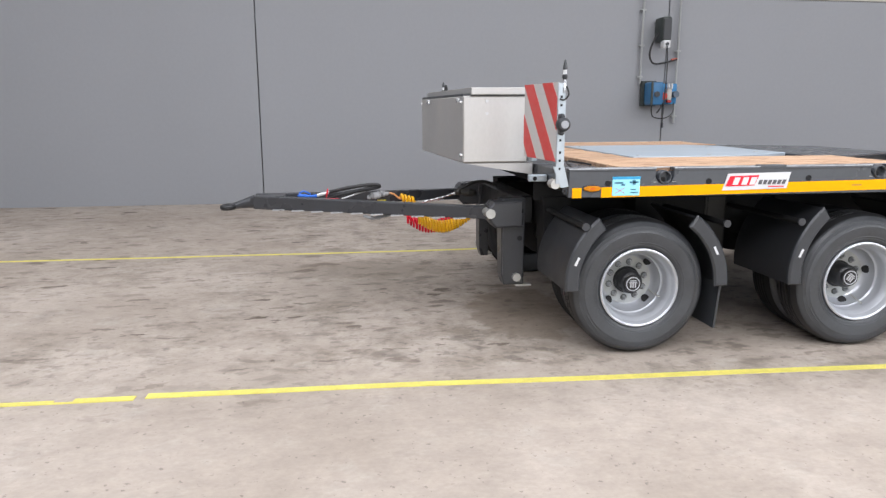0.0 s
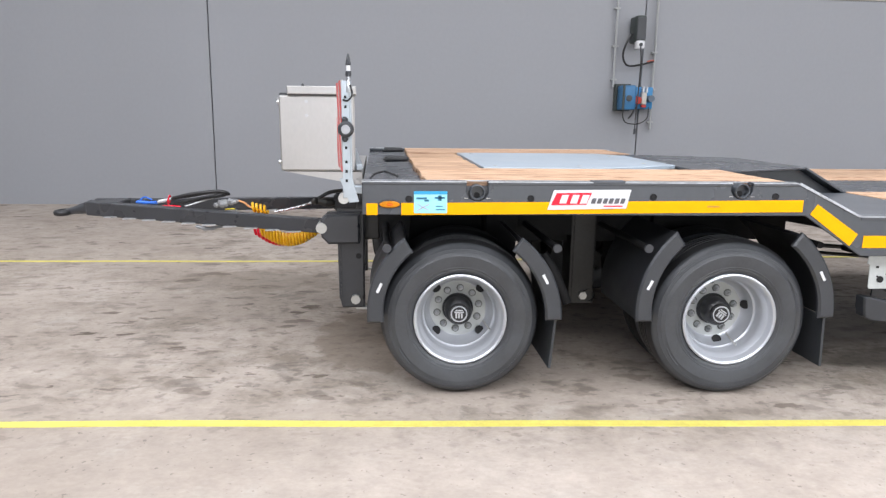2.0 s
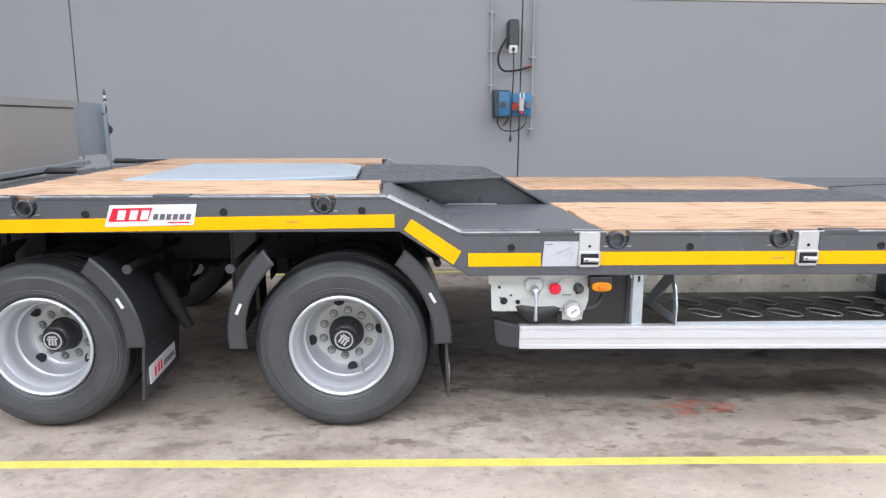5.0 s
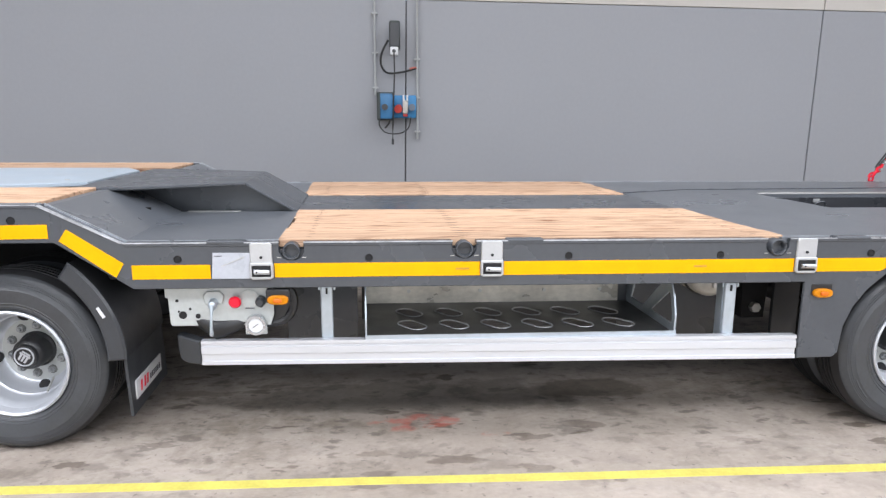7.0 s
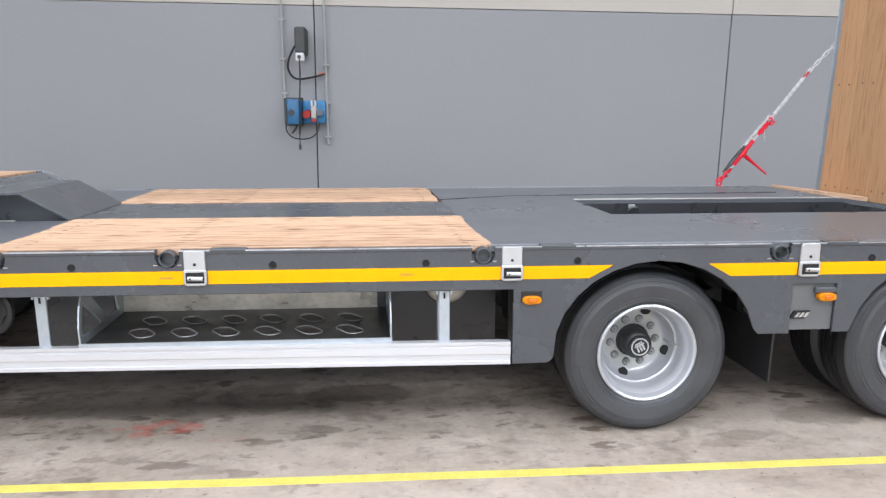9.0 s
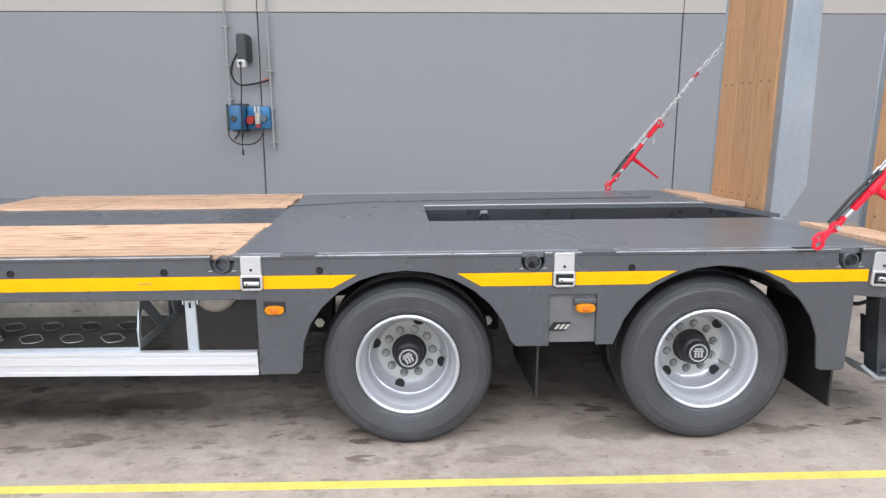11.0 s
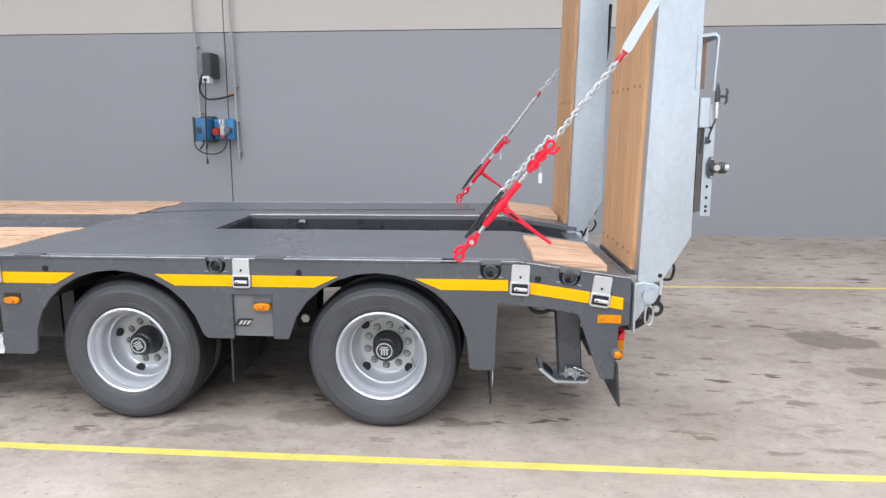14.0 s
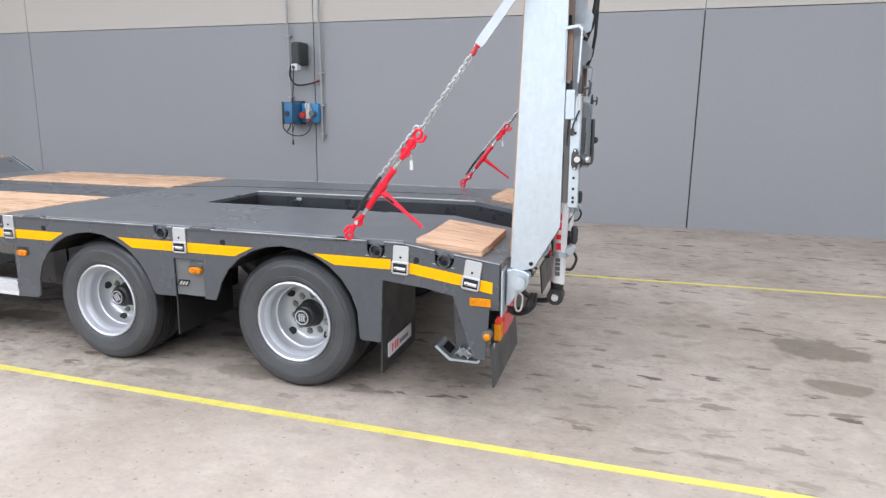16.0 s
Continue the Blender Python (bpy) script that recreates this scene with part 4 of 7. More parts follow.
def wheel(x, y, turn, mirrored=False, master=None, rim_size=1.0, tyre_size=1.0, lift=0.002):
    if master:
        z = FLAT * tyre_size + lift
        w = copy_thing(master, pose(x - SKEW * y, y, z, 0, 0, 180 if mirrored else 0))
        w.parent = trailer
        for c in w.children:
            if c.name.startswith(("tyre", "sidewall")):
                c.matrix_basis = Matrix.Diagonal((tyre_size, 1, tyre_size, 1))
            else:
                c.matrix_basis = pose(0, 0, 0, 0, turn, 0) @ Matrix.Diagonal((rim_size, 1, rim_size, 1))
        return w
    w = group("wheel", "", "", trailer)
    tagged(w, "twin wheel with a deep silver rim and black tyres")
    part("tyre", tyre_bm(0.095, 0.318), M_RUBBER, w, "worn-in black tyre", True)
    # treads darker than the sidewalls, inner ones darkest, for shade under the body
    for y0, y1 in ((0.095, 0.318), (0.352, 0.575)):
        part("tyre_tread", tyre_bm(y0, y1, True), M_BLACK if y0 < 0.2 else M_UNDER, w, "black tread, deepened for the shade", True)
    part("tyre", tyre_bm(0.352, 0.575), M_RUBBER, w, "", True)
    # raised characters and size bars moulded into the wall
    for arc, r, half in ((range(-24, 25, 6), 0.303, 0.012), (range(152, 209, 6), 0.303, 0.012)):
        bm = bmesh.new()
        for a in arc:
            c, s = math.cos(radians(a)), math.sin(radians(a))
            p, u, v = Vector((r * c, 0.0885, r * s)), Vector((c, 0, s)), Vector((-s, 0, c))
            for k in (-1, 1):
                q = [p + u * i * half + v * (k * 0.006 + j * 0.0025) for i, j in ((-1, -1), (1, -1), (1, 1), (-1, 1))]
                bm.faces.new([bm.verts.new(w2) for w2 in q])
        bmesh.ops.solidify(bm, geom=bm.faces[:], thickness=0.002)
        part("sidewall_mark", bm, M_RUBBER, w, "raised marks on the tyre wall")
    for a in (20, 205):
        bm = bmesh.new()
        rows = []
        for i in range(7):
            q = radians(a + 3 * i)
            rows.append([bm.verts.new((r * math.cos(q), y2, r * math.sin(q))) for r, y2 in ((0.327, 0.0885), (0.331, 0.0865), (0.335, 0.0905))])
        for p, q in zip(rows, rows[1:]):
            for i in range(2):
                bm.faces.new((p[i], p[i + 1], q[i + 1], q[i]))
        part("sidewall_rib", bm, M_RUBBER, w)
    prof = [(0.206, 0.125), (0.216, 0.098), (0.224, 0.092), (0.231, 0.096), (0.231, 0.106), (0.224, 0.112), (0.212, 0.12), (0.205, 0.134), (0.196, 0.148), (0.191, 0.17), (0.188, 0.205), (0.183, 0.212), (0.178, 0.216),
            (0.174, 0.245), (0.165, 0.268), (0.146, 0.286), (0.135, 0.291), (0.085, 0.293), (0.06, 0.293), (0.06, 0.31), (0.19, 0.31), (0.21, 0.315), (0.215, 0.15)]
    part("rim", lathe(prof, 64), M_RIM, w, "deep silver-painted steel rim", True)
    part("wheel_disc", lathe([(0.080, 0.2925), (0.084, 0.2905), (0.138, 0.2885), (0.144, 0.2855), (0.147, 0.2865)], 48), M_DISC, w, "wheel disc, greyed for the shade inside the rim", True)
    for i in range(4):
        a = radians(45 + 90 * i)
        c, s = math.cos(a), math.sin(a)
        bm = tube([(0.158 * c, 0.262, 0.158 * s), (0.176 * c, 0.29, 0.176 * s)], 0.0235, 16)
        part("hand_hole", bm, M_HOLE, w)
    for i in range(10):
        a = radians(36 * i + 12)
        c, s = 0.111 * math.cos(a), 0.111 * math.sin(a)
        part("nut_seat", tube([(c, 0.2905, s), (c, 0.2865, s), (c, 0.2860, s)], [0.0205, 0.0195, 0.016], 14), M_SEAT, w)
        bm = tube([(c, 0.293, s), (c, 0.284, s), (c, 0.276, s), (c, 0.2755, s), (c, 0.262, s)], [0.0145, 0.0145, 0.0130, 0.0085, 0.0075], 8)
        part("wheel_nut", bm, M_NUT, w)
    part("hub", lathe([(0.082, 0.294), (0.080, 0.285), (0.071, 0.278), (0.069, 0.222), (0.062, 0.209), (0.052, 0.203), (0.049, 0.187), (0.0, 0.186)], 40), M_DARK, w, "black wheel hub", True)
    part("cap_ring", lathe([(0.036, 0.185), (0.038, 0.1825), (0.041, 0.1825), (0.043, 0.185)], 32, closed=True), M_RIM, w, "", True)
    bm = box(-0.024, 0.024, 0.1825, 0.1865, 0.006, 0.012)
    for xx in (-0.014, 0.0, 0.014):
        box(xx - 0.004, xx + 0.004, 0.1825, 0.1865, -0.022, 0.004, bm=bm)
    box(-0.018, 0.018, 0.1825, 0.1865, 0.016, 0.022, bm=bm)
    part("cap_mark", bm, M_RIM, w, "plain raised mark")
    part("valve", tube([(0.13, 0.26, -0.06), (0.15, 0.2, -0.075), (0.16, 0.175, -0.08)], 0.005, 8), M_BOLT, w)
    w.location = (x - SKEW * y, y, FLAT + 0.002)
    return w


IN = 0.03          # the front mudguards stand a little further in than the side
first_wheel = wheel(AX[3], -0.017, 18)
FITS = ((0.002, 0, 0.955, 0.972, 0.009), (-0.015, 35, 0.98, 0.99, 0.002), (-0.023, -28, 0.992, 0.992, 0.002))
for i, x in enumerate(AX):
    if i < 3:
        y, turn, rim_size, tyre_size, lift = FITS[i]
        wheel(x + 0.008, y, turn, False, first_wheel, rim_size, tyre_size, lift)
    wheel(x, WIDE, 20 * i, True, first_wheel)
    tp("axle", rod((x, 0.5, WZ), (x, WIDE - 0.5, WZ), 0.062, 16), M_BLACK, trailer, "", True)
    for y in (0.68, WIDE - 0.68):
        tp("brake_drum", lathe([(0.0, y - 0.09), (0.165, y - 0.09), (0.17, y - 0.07), (0.17, y + 0.07), (0.0, y + 0.09)], 28, x, WZ), M_BLACK, trailer, "", True)

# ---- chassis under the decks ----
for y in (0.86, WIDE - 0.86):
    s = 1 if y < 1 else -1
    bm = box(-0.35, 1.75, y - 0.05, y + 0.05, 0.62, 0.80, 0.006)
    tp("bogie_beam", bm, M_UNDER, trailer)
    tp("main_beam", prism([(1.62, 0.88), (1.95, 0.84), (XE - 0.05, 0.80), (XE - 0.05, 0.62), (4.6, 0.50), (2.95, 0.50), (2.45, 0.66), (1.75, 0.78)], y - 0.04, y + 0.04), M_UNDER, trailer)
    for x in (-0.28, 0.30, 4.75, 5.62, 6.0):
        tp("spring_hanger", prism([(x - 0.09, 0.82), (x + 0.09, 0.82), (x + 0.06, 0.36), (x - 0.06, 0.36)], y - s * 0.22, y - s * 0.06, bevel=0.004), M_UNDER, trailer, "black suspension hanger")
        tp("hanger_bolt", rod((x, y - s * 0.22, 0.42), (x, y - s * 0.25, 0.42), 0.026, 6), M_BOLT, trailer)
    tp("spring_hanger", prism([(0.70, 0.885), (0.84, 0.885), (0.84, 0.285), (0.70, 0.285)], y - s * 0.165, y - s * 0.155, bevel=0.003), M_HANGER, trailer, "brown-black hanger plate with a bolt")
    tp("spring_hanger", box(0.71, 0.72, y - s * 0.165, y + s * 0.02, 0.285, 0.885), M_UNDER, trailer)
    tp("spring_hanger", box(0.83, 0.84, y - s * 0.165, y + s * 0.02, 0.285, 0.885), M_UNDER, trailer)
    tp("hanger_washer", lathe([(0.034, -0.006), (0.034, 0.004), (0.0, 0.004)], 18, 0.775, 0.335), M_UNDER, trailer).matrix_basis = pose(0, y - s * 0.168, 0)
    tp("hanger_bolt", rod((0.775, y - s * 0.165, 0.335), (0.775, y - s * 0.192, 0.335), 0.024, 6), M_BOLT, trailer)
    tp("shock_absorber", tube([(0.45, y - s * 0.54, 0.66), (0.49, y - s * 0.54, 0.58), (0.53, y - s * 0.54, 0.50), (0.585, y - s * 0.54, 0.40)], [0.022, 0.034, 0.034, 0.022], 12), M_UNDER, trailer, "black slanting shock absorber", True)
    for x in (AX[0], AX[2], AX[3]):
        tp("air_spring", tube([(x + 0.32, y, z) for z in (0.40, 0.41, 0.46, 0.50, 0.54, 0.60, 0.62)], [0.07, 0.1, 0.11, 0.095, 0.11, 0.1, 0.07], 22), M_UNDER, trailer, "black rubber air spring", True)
    # extra spring, added to fill a bright gap between the front wheels
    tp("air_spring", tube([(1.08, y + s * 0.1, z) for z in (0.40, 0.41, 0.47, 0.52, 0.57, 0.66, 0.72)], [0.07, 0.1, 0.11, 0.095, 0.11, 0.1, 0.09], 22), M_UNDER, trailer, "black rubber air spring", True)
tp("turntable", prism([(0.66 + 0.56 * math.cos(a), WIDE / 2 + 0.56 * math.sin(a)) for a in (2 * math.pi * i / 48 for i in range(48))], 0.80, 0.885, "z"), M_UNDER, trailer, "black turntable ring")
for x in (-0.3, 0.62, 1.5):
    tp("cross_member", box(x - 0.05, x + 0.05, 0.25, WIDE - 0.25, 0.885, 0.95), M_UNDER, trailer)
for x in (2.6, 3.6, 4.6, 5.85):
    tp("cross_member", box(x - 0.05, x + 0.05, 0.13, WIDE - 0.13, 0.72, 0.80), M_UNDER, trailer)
# black plates added to keep the space behind the front wheels dark
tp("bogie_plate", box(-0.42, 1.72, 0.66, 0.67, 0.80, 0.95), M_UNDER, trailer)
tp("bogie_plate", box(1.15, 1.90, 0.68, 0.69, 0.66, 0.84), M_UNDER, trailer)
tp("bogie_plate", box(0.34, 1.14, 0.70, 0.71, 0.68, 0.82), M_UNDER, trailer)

# ---- front mudguards ----


def sign_print(parent, x, z):
    """Red strokes and smaller dark bars on a flap's white plate."""
    for y in (0.17, 0.215, 0.25):
        tp("sign_stroke", prism([(y, z - 0.022), (y + 0.016, z - 0.022), (y + 0.022, z + 0.022), (y + 0.006, z + 0.022)], x, x + 0.003, "x"), M_RED, parent)
    for i in range(6):
        y = 0.295 + i * 0.025
        tp("sign_bar", prism([(y, z - 0.018), (y + 0.014, z - 0.018), (y + 0.016, z + 0.006), (y + 0.002, z + 0.006)], x, x + 0.003, "x"), M_GREYINK, parent)


def mudguard(x, a0, a1, r0, r1, flap=0.0, hang=0.0):
    """A quarter shell round the tyre with a turned-down lip towards the side, and a hanging flap."""
    n = 14
    arc = []
    for i in range(n + 1):
        t = i / n
        a, r = radians(a0 + (a1 - a0) * t), r0 + (r1 - r0) * t
        arc.append((x + r * math.cos(a), WZ + r * math.sin(a), a))
    inner = [(px, pz) for px, pz, a in arc]
    outer = [(px + 0.014 * math.cos(a), pz + 0.014 * math.sin(a)) for px, pz, a in arc]
    g = tp("mudguard", prism(outer + inner[::-1], IN + 0.03, IN + 0.53), M_SHELL, trailer, "black plastic quarter mudguard", True)
    low = [(px - 0.055 * math.cos(a), pz - 0.055 * math.sin(a)) for px, pz, a in arc]
    out2 = [(px + 0.022 * math.cos(a), pz + 0.022 * math.sin(a)) for px, pz, a in arc]
    tp("lip", prism(out2 + low[::-1], IN, IN + 0.032, bevel=0.009), M_PLASTIC, g, "", True)
    k = 7 if flap else 8
    px, pz, a = arc[k]
    c, s = math.cos(a), math.sin(a)
    q = [(-0.004, -0.024), (0.008, -0.024), (0.008, 0.024), (-0.004, 0.024)]
    tp("label_bar", prism([(px - 0.02 * c + u * c - v * s, pz - 0.02 * s + u * s + v * c) for u, v in q], IN - 0.003, IN + 0.001), M_WHITE, g, "small white label")
    if flap:
        fx = arc[-1][0]
        tp("mud_flap", prism([(fx - 0.004, 0.40), (fx + 0.008, 0.40), (fx + hang + 0.004, flap), (fx + hang - 0.008, flap)], IN + 0.04, IN + 0.52), M_PLASTIC, g, "black rubber mud flap")
        tp("flap_sign", prism([(0.12, flap + 0.055), (0.46, flap + 0.055), (0.46, flap + 0.135), (0.12, flap + 0.135)], fx + hang * 0.6 + 0.006, fx + hang * 0.6 + 0.012, "x"), M_WHITE, g, "white maker plate on the flap")
        sign_print(g, fx + hang * 0.6 + 0.011, flap + 0.095)
    return g


mudguard(AX[0], 122, 179, 0.455, 0.40)
mudguard(AX[0], 55, 2, 0.475, 0.458, 0.147, -0.016)
mudguard(AX[1], 124, 179, 0.505, 0.435)
mudguard(AX[1], 56, 3, 0.50, 0.466, 0.15, 0.014)
for x in (-0.33, 0.44, 0.86, 1.72):
    inset = 0.08 if x > 1.5 else -0.005
    tp("mudguard_stay", rod((x, IN + inset, 0.742), (x, 0.86, 0.742), 0.016, 12), M_UNDER, trailer, "", True)
    if x < 1.5:
        tp("stay_cap", rod((x, IN - 0.012, 0.742), (x, IN, 0.742), 0.020, 12), M_DRAW, trailer)
# rear flaps a deeper black than the front ones, for the shade on them
for x, y0, y1, z0, z1 in ((5.765, 0.05, 0.6, 0.24, 0.49), (7.075, 0.05, 0.6, 0.17, 0.70)):
    f = tp("mud_flap", prism([(x - 0.005, z1), (x + 0.005, z1), (x + 0.0, z0), (x - 0.01, z0)], y0, y1), M_BLACK, trailer, "black rubber mud flap")
    if x > 6:
        tp("flap_sign", prism([(0.12, 0.235), (0.5, 0.235), (0.5, 0.315), (0.12, 0.315)], x + 0.004, x + 0.009, "x"), M_WHITE, f, "white maker plate on the flap")
        sign_print(f, x + 0.008, 0.275)

# ---- drawbar ----
YM = WIDE / 2
db = group("drawbar", "", "", trailer)
tagged(db, "anthracite A-shaped drawbar with a towing eye")
for s in (-1, 1):
    # the two legs run from the hinge to the neck
    a, b = Vector((-0.65, YM + s * 0.49, 0.706)), Vector((-2.27, YM + s * 0.052, 0.797))
    d = (b - a).normalized()
    n = d.cross(Vector((0, 0, 1))).normalized()
    bm = bmesh.new()
    rows = []
    for p, h in ((a, 0.039), (b, 0.043)):
        rows.append([bm.verts.new(p + n * u * 0.032 + Vector((0, 0, w * h))) for u, w in ((-1, -1), (1, -1), (1, 1), (-1, 1))])
    for i in range(4):
        bm.faces.new((rows[0][i], rows[0][(i + 1) % 4], rows[1][(i + 1) % 4], rows[1][i]))
    bm.faces.new(rows[0])
    bm.faces.new(rows[1])
    bmesh.ops.bevel(bm, geom=bm.edges[:], offset=0.005, segments=1, affect="EDGES")
    tp("leg", bm, M_DRAW, db)
    for i in range(10):
        p = a + (b - a) * (0.12 + 0.085 * i) + Vector((-0.012, -0.033, -0.0385))
        tp("weld_bead", box(p.x - 0.042, p.x + 0.042, p.y - 0.017, p.y + 0.012, p.z - 0.005, p.z + 0.002), M_CHAIN, db)
tp("neck", prism([(-2.05, YM - 0.11), (-2.30, YM - 0.06), (-2.30, YM + 0.06), (-2.05, YM + 0.11)], 0.770, 0.832, "z", bevel=0.006), M_DRAW, db)
tp("shank", tube([(-2.27, YM, 0.795), (-2.33, YM, 0.787), (-2.39, YM, 0.777), (-2.44, YM, 0.770)], [0.046, 0.036, 0.025, 0.021], 14), M_DRAW, db, "", True)
tp("towing_eye", tube([(-2.466 + 0.042 * math.cos(t), YM + 0.046 * math.sin(t), 0.767) for t in (2 * math.pi * i / 28 for i in range(28))], 0.019, 12, closed=True), M_DARK, db, "forged black towing eye", True)
for s in (-1, 1):
    y = YM + s * 0.50
    o = 1 if s < 0 else -1
    tp("hinge_pin", rod((-0.678, y - 0.12 if s < 0 else y, 0.716), (-0.678, y + 0.12, 0.716), 0.030, 14), M_BOLT, db, "", True)
    lo, cut = (0.25, 0.0) if s < 0 else (0.22, 0.07)
    tp("hinge_bracket", prism([(-0.598 + cut, 0.80), (-0.445, 0.80), (-0.45, lo), (-0.575 + cut, lo), (-0.592 + cut, lo + 0.06)], y - 0.06, y + 0.06, bevel=0.008), M_DRAW, trailer, "dark hinge bracket with bolts")
    tp("bracket_edge", box(-0.588 + cut, -0.581 + cut, y - o * 0.068, y - o * 0.058, lo + 0.07, 0.63), M_DRAW, trailer)
    tp("bracket_toe", box(-0.50, -0.40, y - o * 0.055, y - o * 0.02, lo - 0.012, lo), M_BOLT, trailer)
    tp("hinge_ear", prism([(-0.69, 0.718), (-0.682, 0.758), (-0.652, 0.786), (-0.47, 0.795), (-0.47, 0.628), (-0.642, 0.624), (-0.68, 0.663)], y - o * 0.11, y + o * 0.05, bevel=0.012), M_DRAW, trailer)
    tp("bracket_bolt", rod((-0.50, y - o * 0.085, 0.302), (-0.50, y - o * 0.06, 0.302), 0.027, 8), M_BOLT, trailer)
    tp("bracket_hole", rod((-0.48, y - o * 0.063, 0.55), (-0.48, y - o * 0.059, 0.55), 0.016, 12), M_HOLE, trailer)
tp("front_cross_beam", box(-0.50, -0.36, 0.86, WIDE - 0.86, 0.62, 0.80, 0.01), M_DARK, trailer)

# hoses on the drawbar
def coil(x0, x1, y, z, r, turns, sag, wire, name, material, label, fall=0.0):
    pts = []
    for i in range(turns * 12 + 1):
        t = i / (turns * 12)
        a = 2 * math.pi * turns * t
        pts.append((x0 + (x1 - x0) * t, y + r * math.cos(a), z - fall * t - sag * math.sin(math.pi * t) + r * math.sin(a)))
    return tp(name, tube(pts, wire, 7), material, db, label, True)


coil(-1.11, -0.73, YM - 0.2, 0.655, 0.034, 19, 0.075, 0.0095, "coil_hose", M_YHOSE, "yellow coiled air hose")
coil(-1.18, -0.81, YM - 0.08, 0.645, 0.034, 17, 0.085, 0.009, "coil_hose", M_RED, "red coiled air hose")
coil(-1.205, -1.10, YM, 0.762, 0.024, 4, 0.0, 0.0095, "coil_hose", M_YHOSE, "short yellow coil of hose", 0.028)
for dy, dz, r in ((-0.05, 0.0, 0.0115), (0.0, -0.006, 0.011), (0.05, -0.016, 0.010)):
    loop = [(-1.735, YM + dy * 0.4, 0.832), (-1.617, YM + dy, 0.856 + dz), (-1.50, YM + dy * 1.2, 0.869 + dz), (-1.41, YM + dy, 0.871 + dz), (-1.365, YM + dy * 0.8, 0.860 + dz), (-1.385, YM + dy * 0.5, 0.845), (-1.50, YM + dy * 0.4, 0.832), (-1.64, YM + dy * 0.4, 0.812), (-1.74, YM + dy * 0.3, 0.79)]
    tp("black_hose", tube(curve_pts(loop, 8), r, 8), M_BLACK, db, "thick black hose loop", True)
tp("hose_cuff", tube([(-1.825, YM - 0.03, 0.815), (-1.815, YM - 0.03, 0.817), (-1.775, YM - 0.03, 0.825), (-1.765, YM - 0.03, 0.827), (-1.72, YM - 0.02, 0.836)], [0.007, 0.011, 0.011, 0.008, 0.009], 10), M_WHITE, db, "white hose cuff", True)
tp("blue_coupling", tube([(-1.962, YM - 0.04, 0.821), (-1.95, YM - 0.04, 0.821), (-1.90, YM - 0.04, 0.816), (-1.88, YM - 0.04, 0.814), (-1.825, YM - 0.03, 0.811)], [0.006, 0.011, 0.012, 0.008, 0.011], 12), M_BLUEHOSE, db, "blue hose coupling", True)
tp("blue_coupling", tube(curve_pts([(-1.955, YM + 0.02, 0.828), (-1.93, YM + 0.02, 0.842), (-1.905, YM + 0.01, 0.840), (-1.87, YM, 0.824)], 4), 0.0055, 8), M_BLUEHOSE, db, "", True)
tp("red_tie", tube([(-1.75 + 0.006 * math.sin(t), YM - 0.02 + 0.022 * math.cos(t), 0.826 + 0.026 * math.sin(t)) for t in (2 * math.pi * i / 16 for i in range(16))], 0.0055, 7, closed=True), M_RED, db, "red tie round the hoses", True)
tp("red_strap", tube([(-1.79, YM - 0.03, 0.790), (-1.73, YM - 0.04, 0.789), (-1.665, YM - 0.05, 0.784)], 0.0055, 7), M_RED, db, "", True)
tp("steel_strut", rod((-1.645, YM - 0.03, 0.783), (-1.372, YM + 0.02, 0.848), 0.0055, 8), M_CHAIN, db, "thin bright strut beside the hoses", True)
tp("clear_bag", tube(curve_pts([(-1.455, YM - 0.02, 0.776), (-1.42, YM, 0.79), (-1.385, YM - 0.02, 0.792), (-1.35, YM, 0.80), (-1.32, YM - 0.01, 0.798), (-1.29, YM, 0.802)], 3), [0.006, 0.018, 0.014, 0.026, 0.020, 0.028, 0.022, 0.027, 0.016, 0.024, 0.017, 0.022, 0.012, 0.016, 0.010, 0.006], 9), mat("grey_plastic_bag", (0.33, 0.335, 0.345), 0.22), db, "crumpled plastic bag round a plug", True)
tp("yellow_tag", box(-1.385, -1.318, YM - 0.012, YM + 0.004, 0.750, 0.757, 0.002), mat("lemon_plastic", (0.75, 0.62, 0.05), 0.4), db)
tp("orange_hose", tube(curve_pts([(-1.295, YM, 0.803), (-1.255, YM, 0.79), (-1.22, YM, 0.762), (-1.195, YM, 0.757)], 5), 0.0065, 7), mat("pale_orange_hose", (0.62, 0.28, 0.10), 0.4), db, "", True)
chain = [(-1.05 + 0.0205 * i, YM, 0.725 + 0.0042 * i - 0.006 * math.sin(math.pi * i / 13)) for i in range(14)]
tp("safety_chain", tube(chain, [0.005 if i % 2 else 0.0095 for i in range(14)], 8), M_CHROME, db, "short bright safety chain")
tp("hose_valve", tube([(-0.80, YM, 0.782), (-0.77, YM, 0.784), (-0.755, YM, 0.782), (-0.70, YM, 0.775), (-0.66, YM, 0.770), (-0.64, YM, 0.768)], [0.012, 0.026, 0.017, 0.030, 0.024, 0.012], 12), M_HANGER, db, "dull black hose valve")
tp("black_hose", tube(curve_pts([(-0.76, YM + 0.02, 0.795), (-0.70, YM + 0.02, 0.825), (-0.65, YM + 0.02, 0.84), (-0.58, YM + 0.02, 0.845), (-0.5, YM + 0.02, 0.82)], 5), 0.012, 8), M_BLACK, db, "", True)
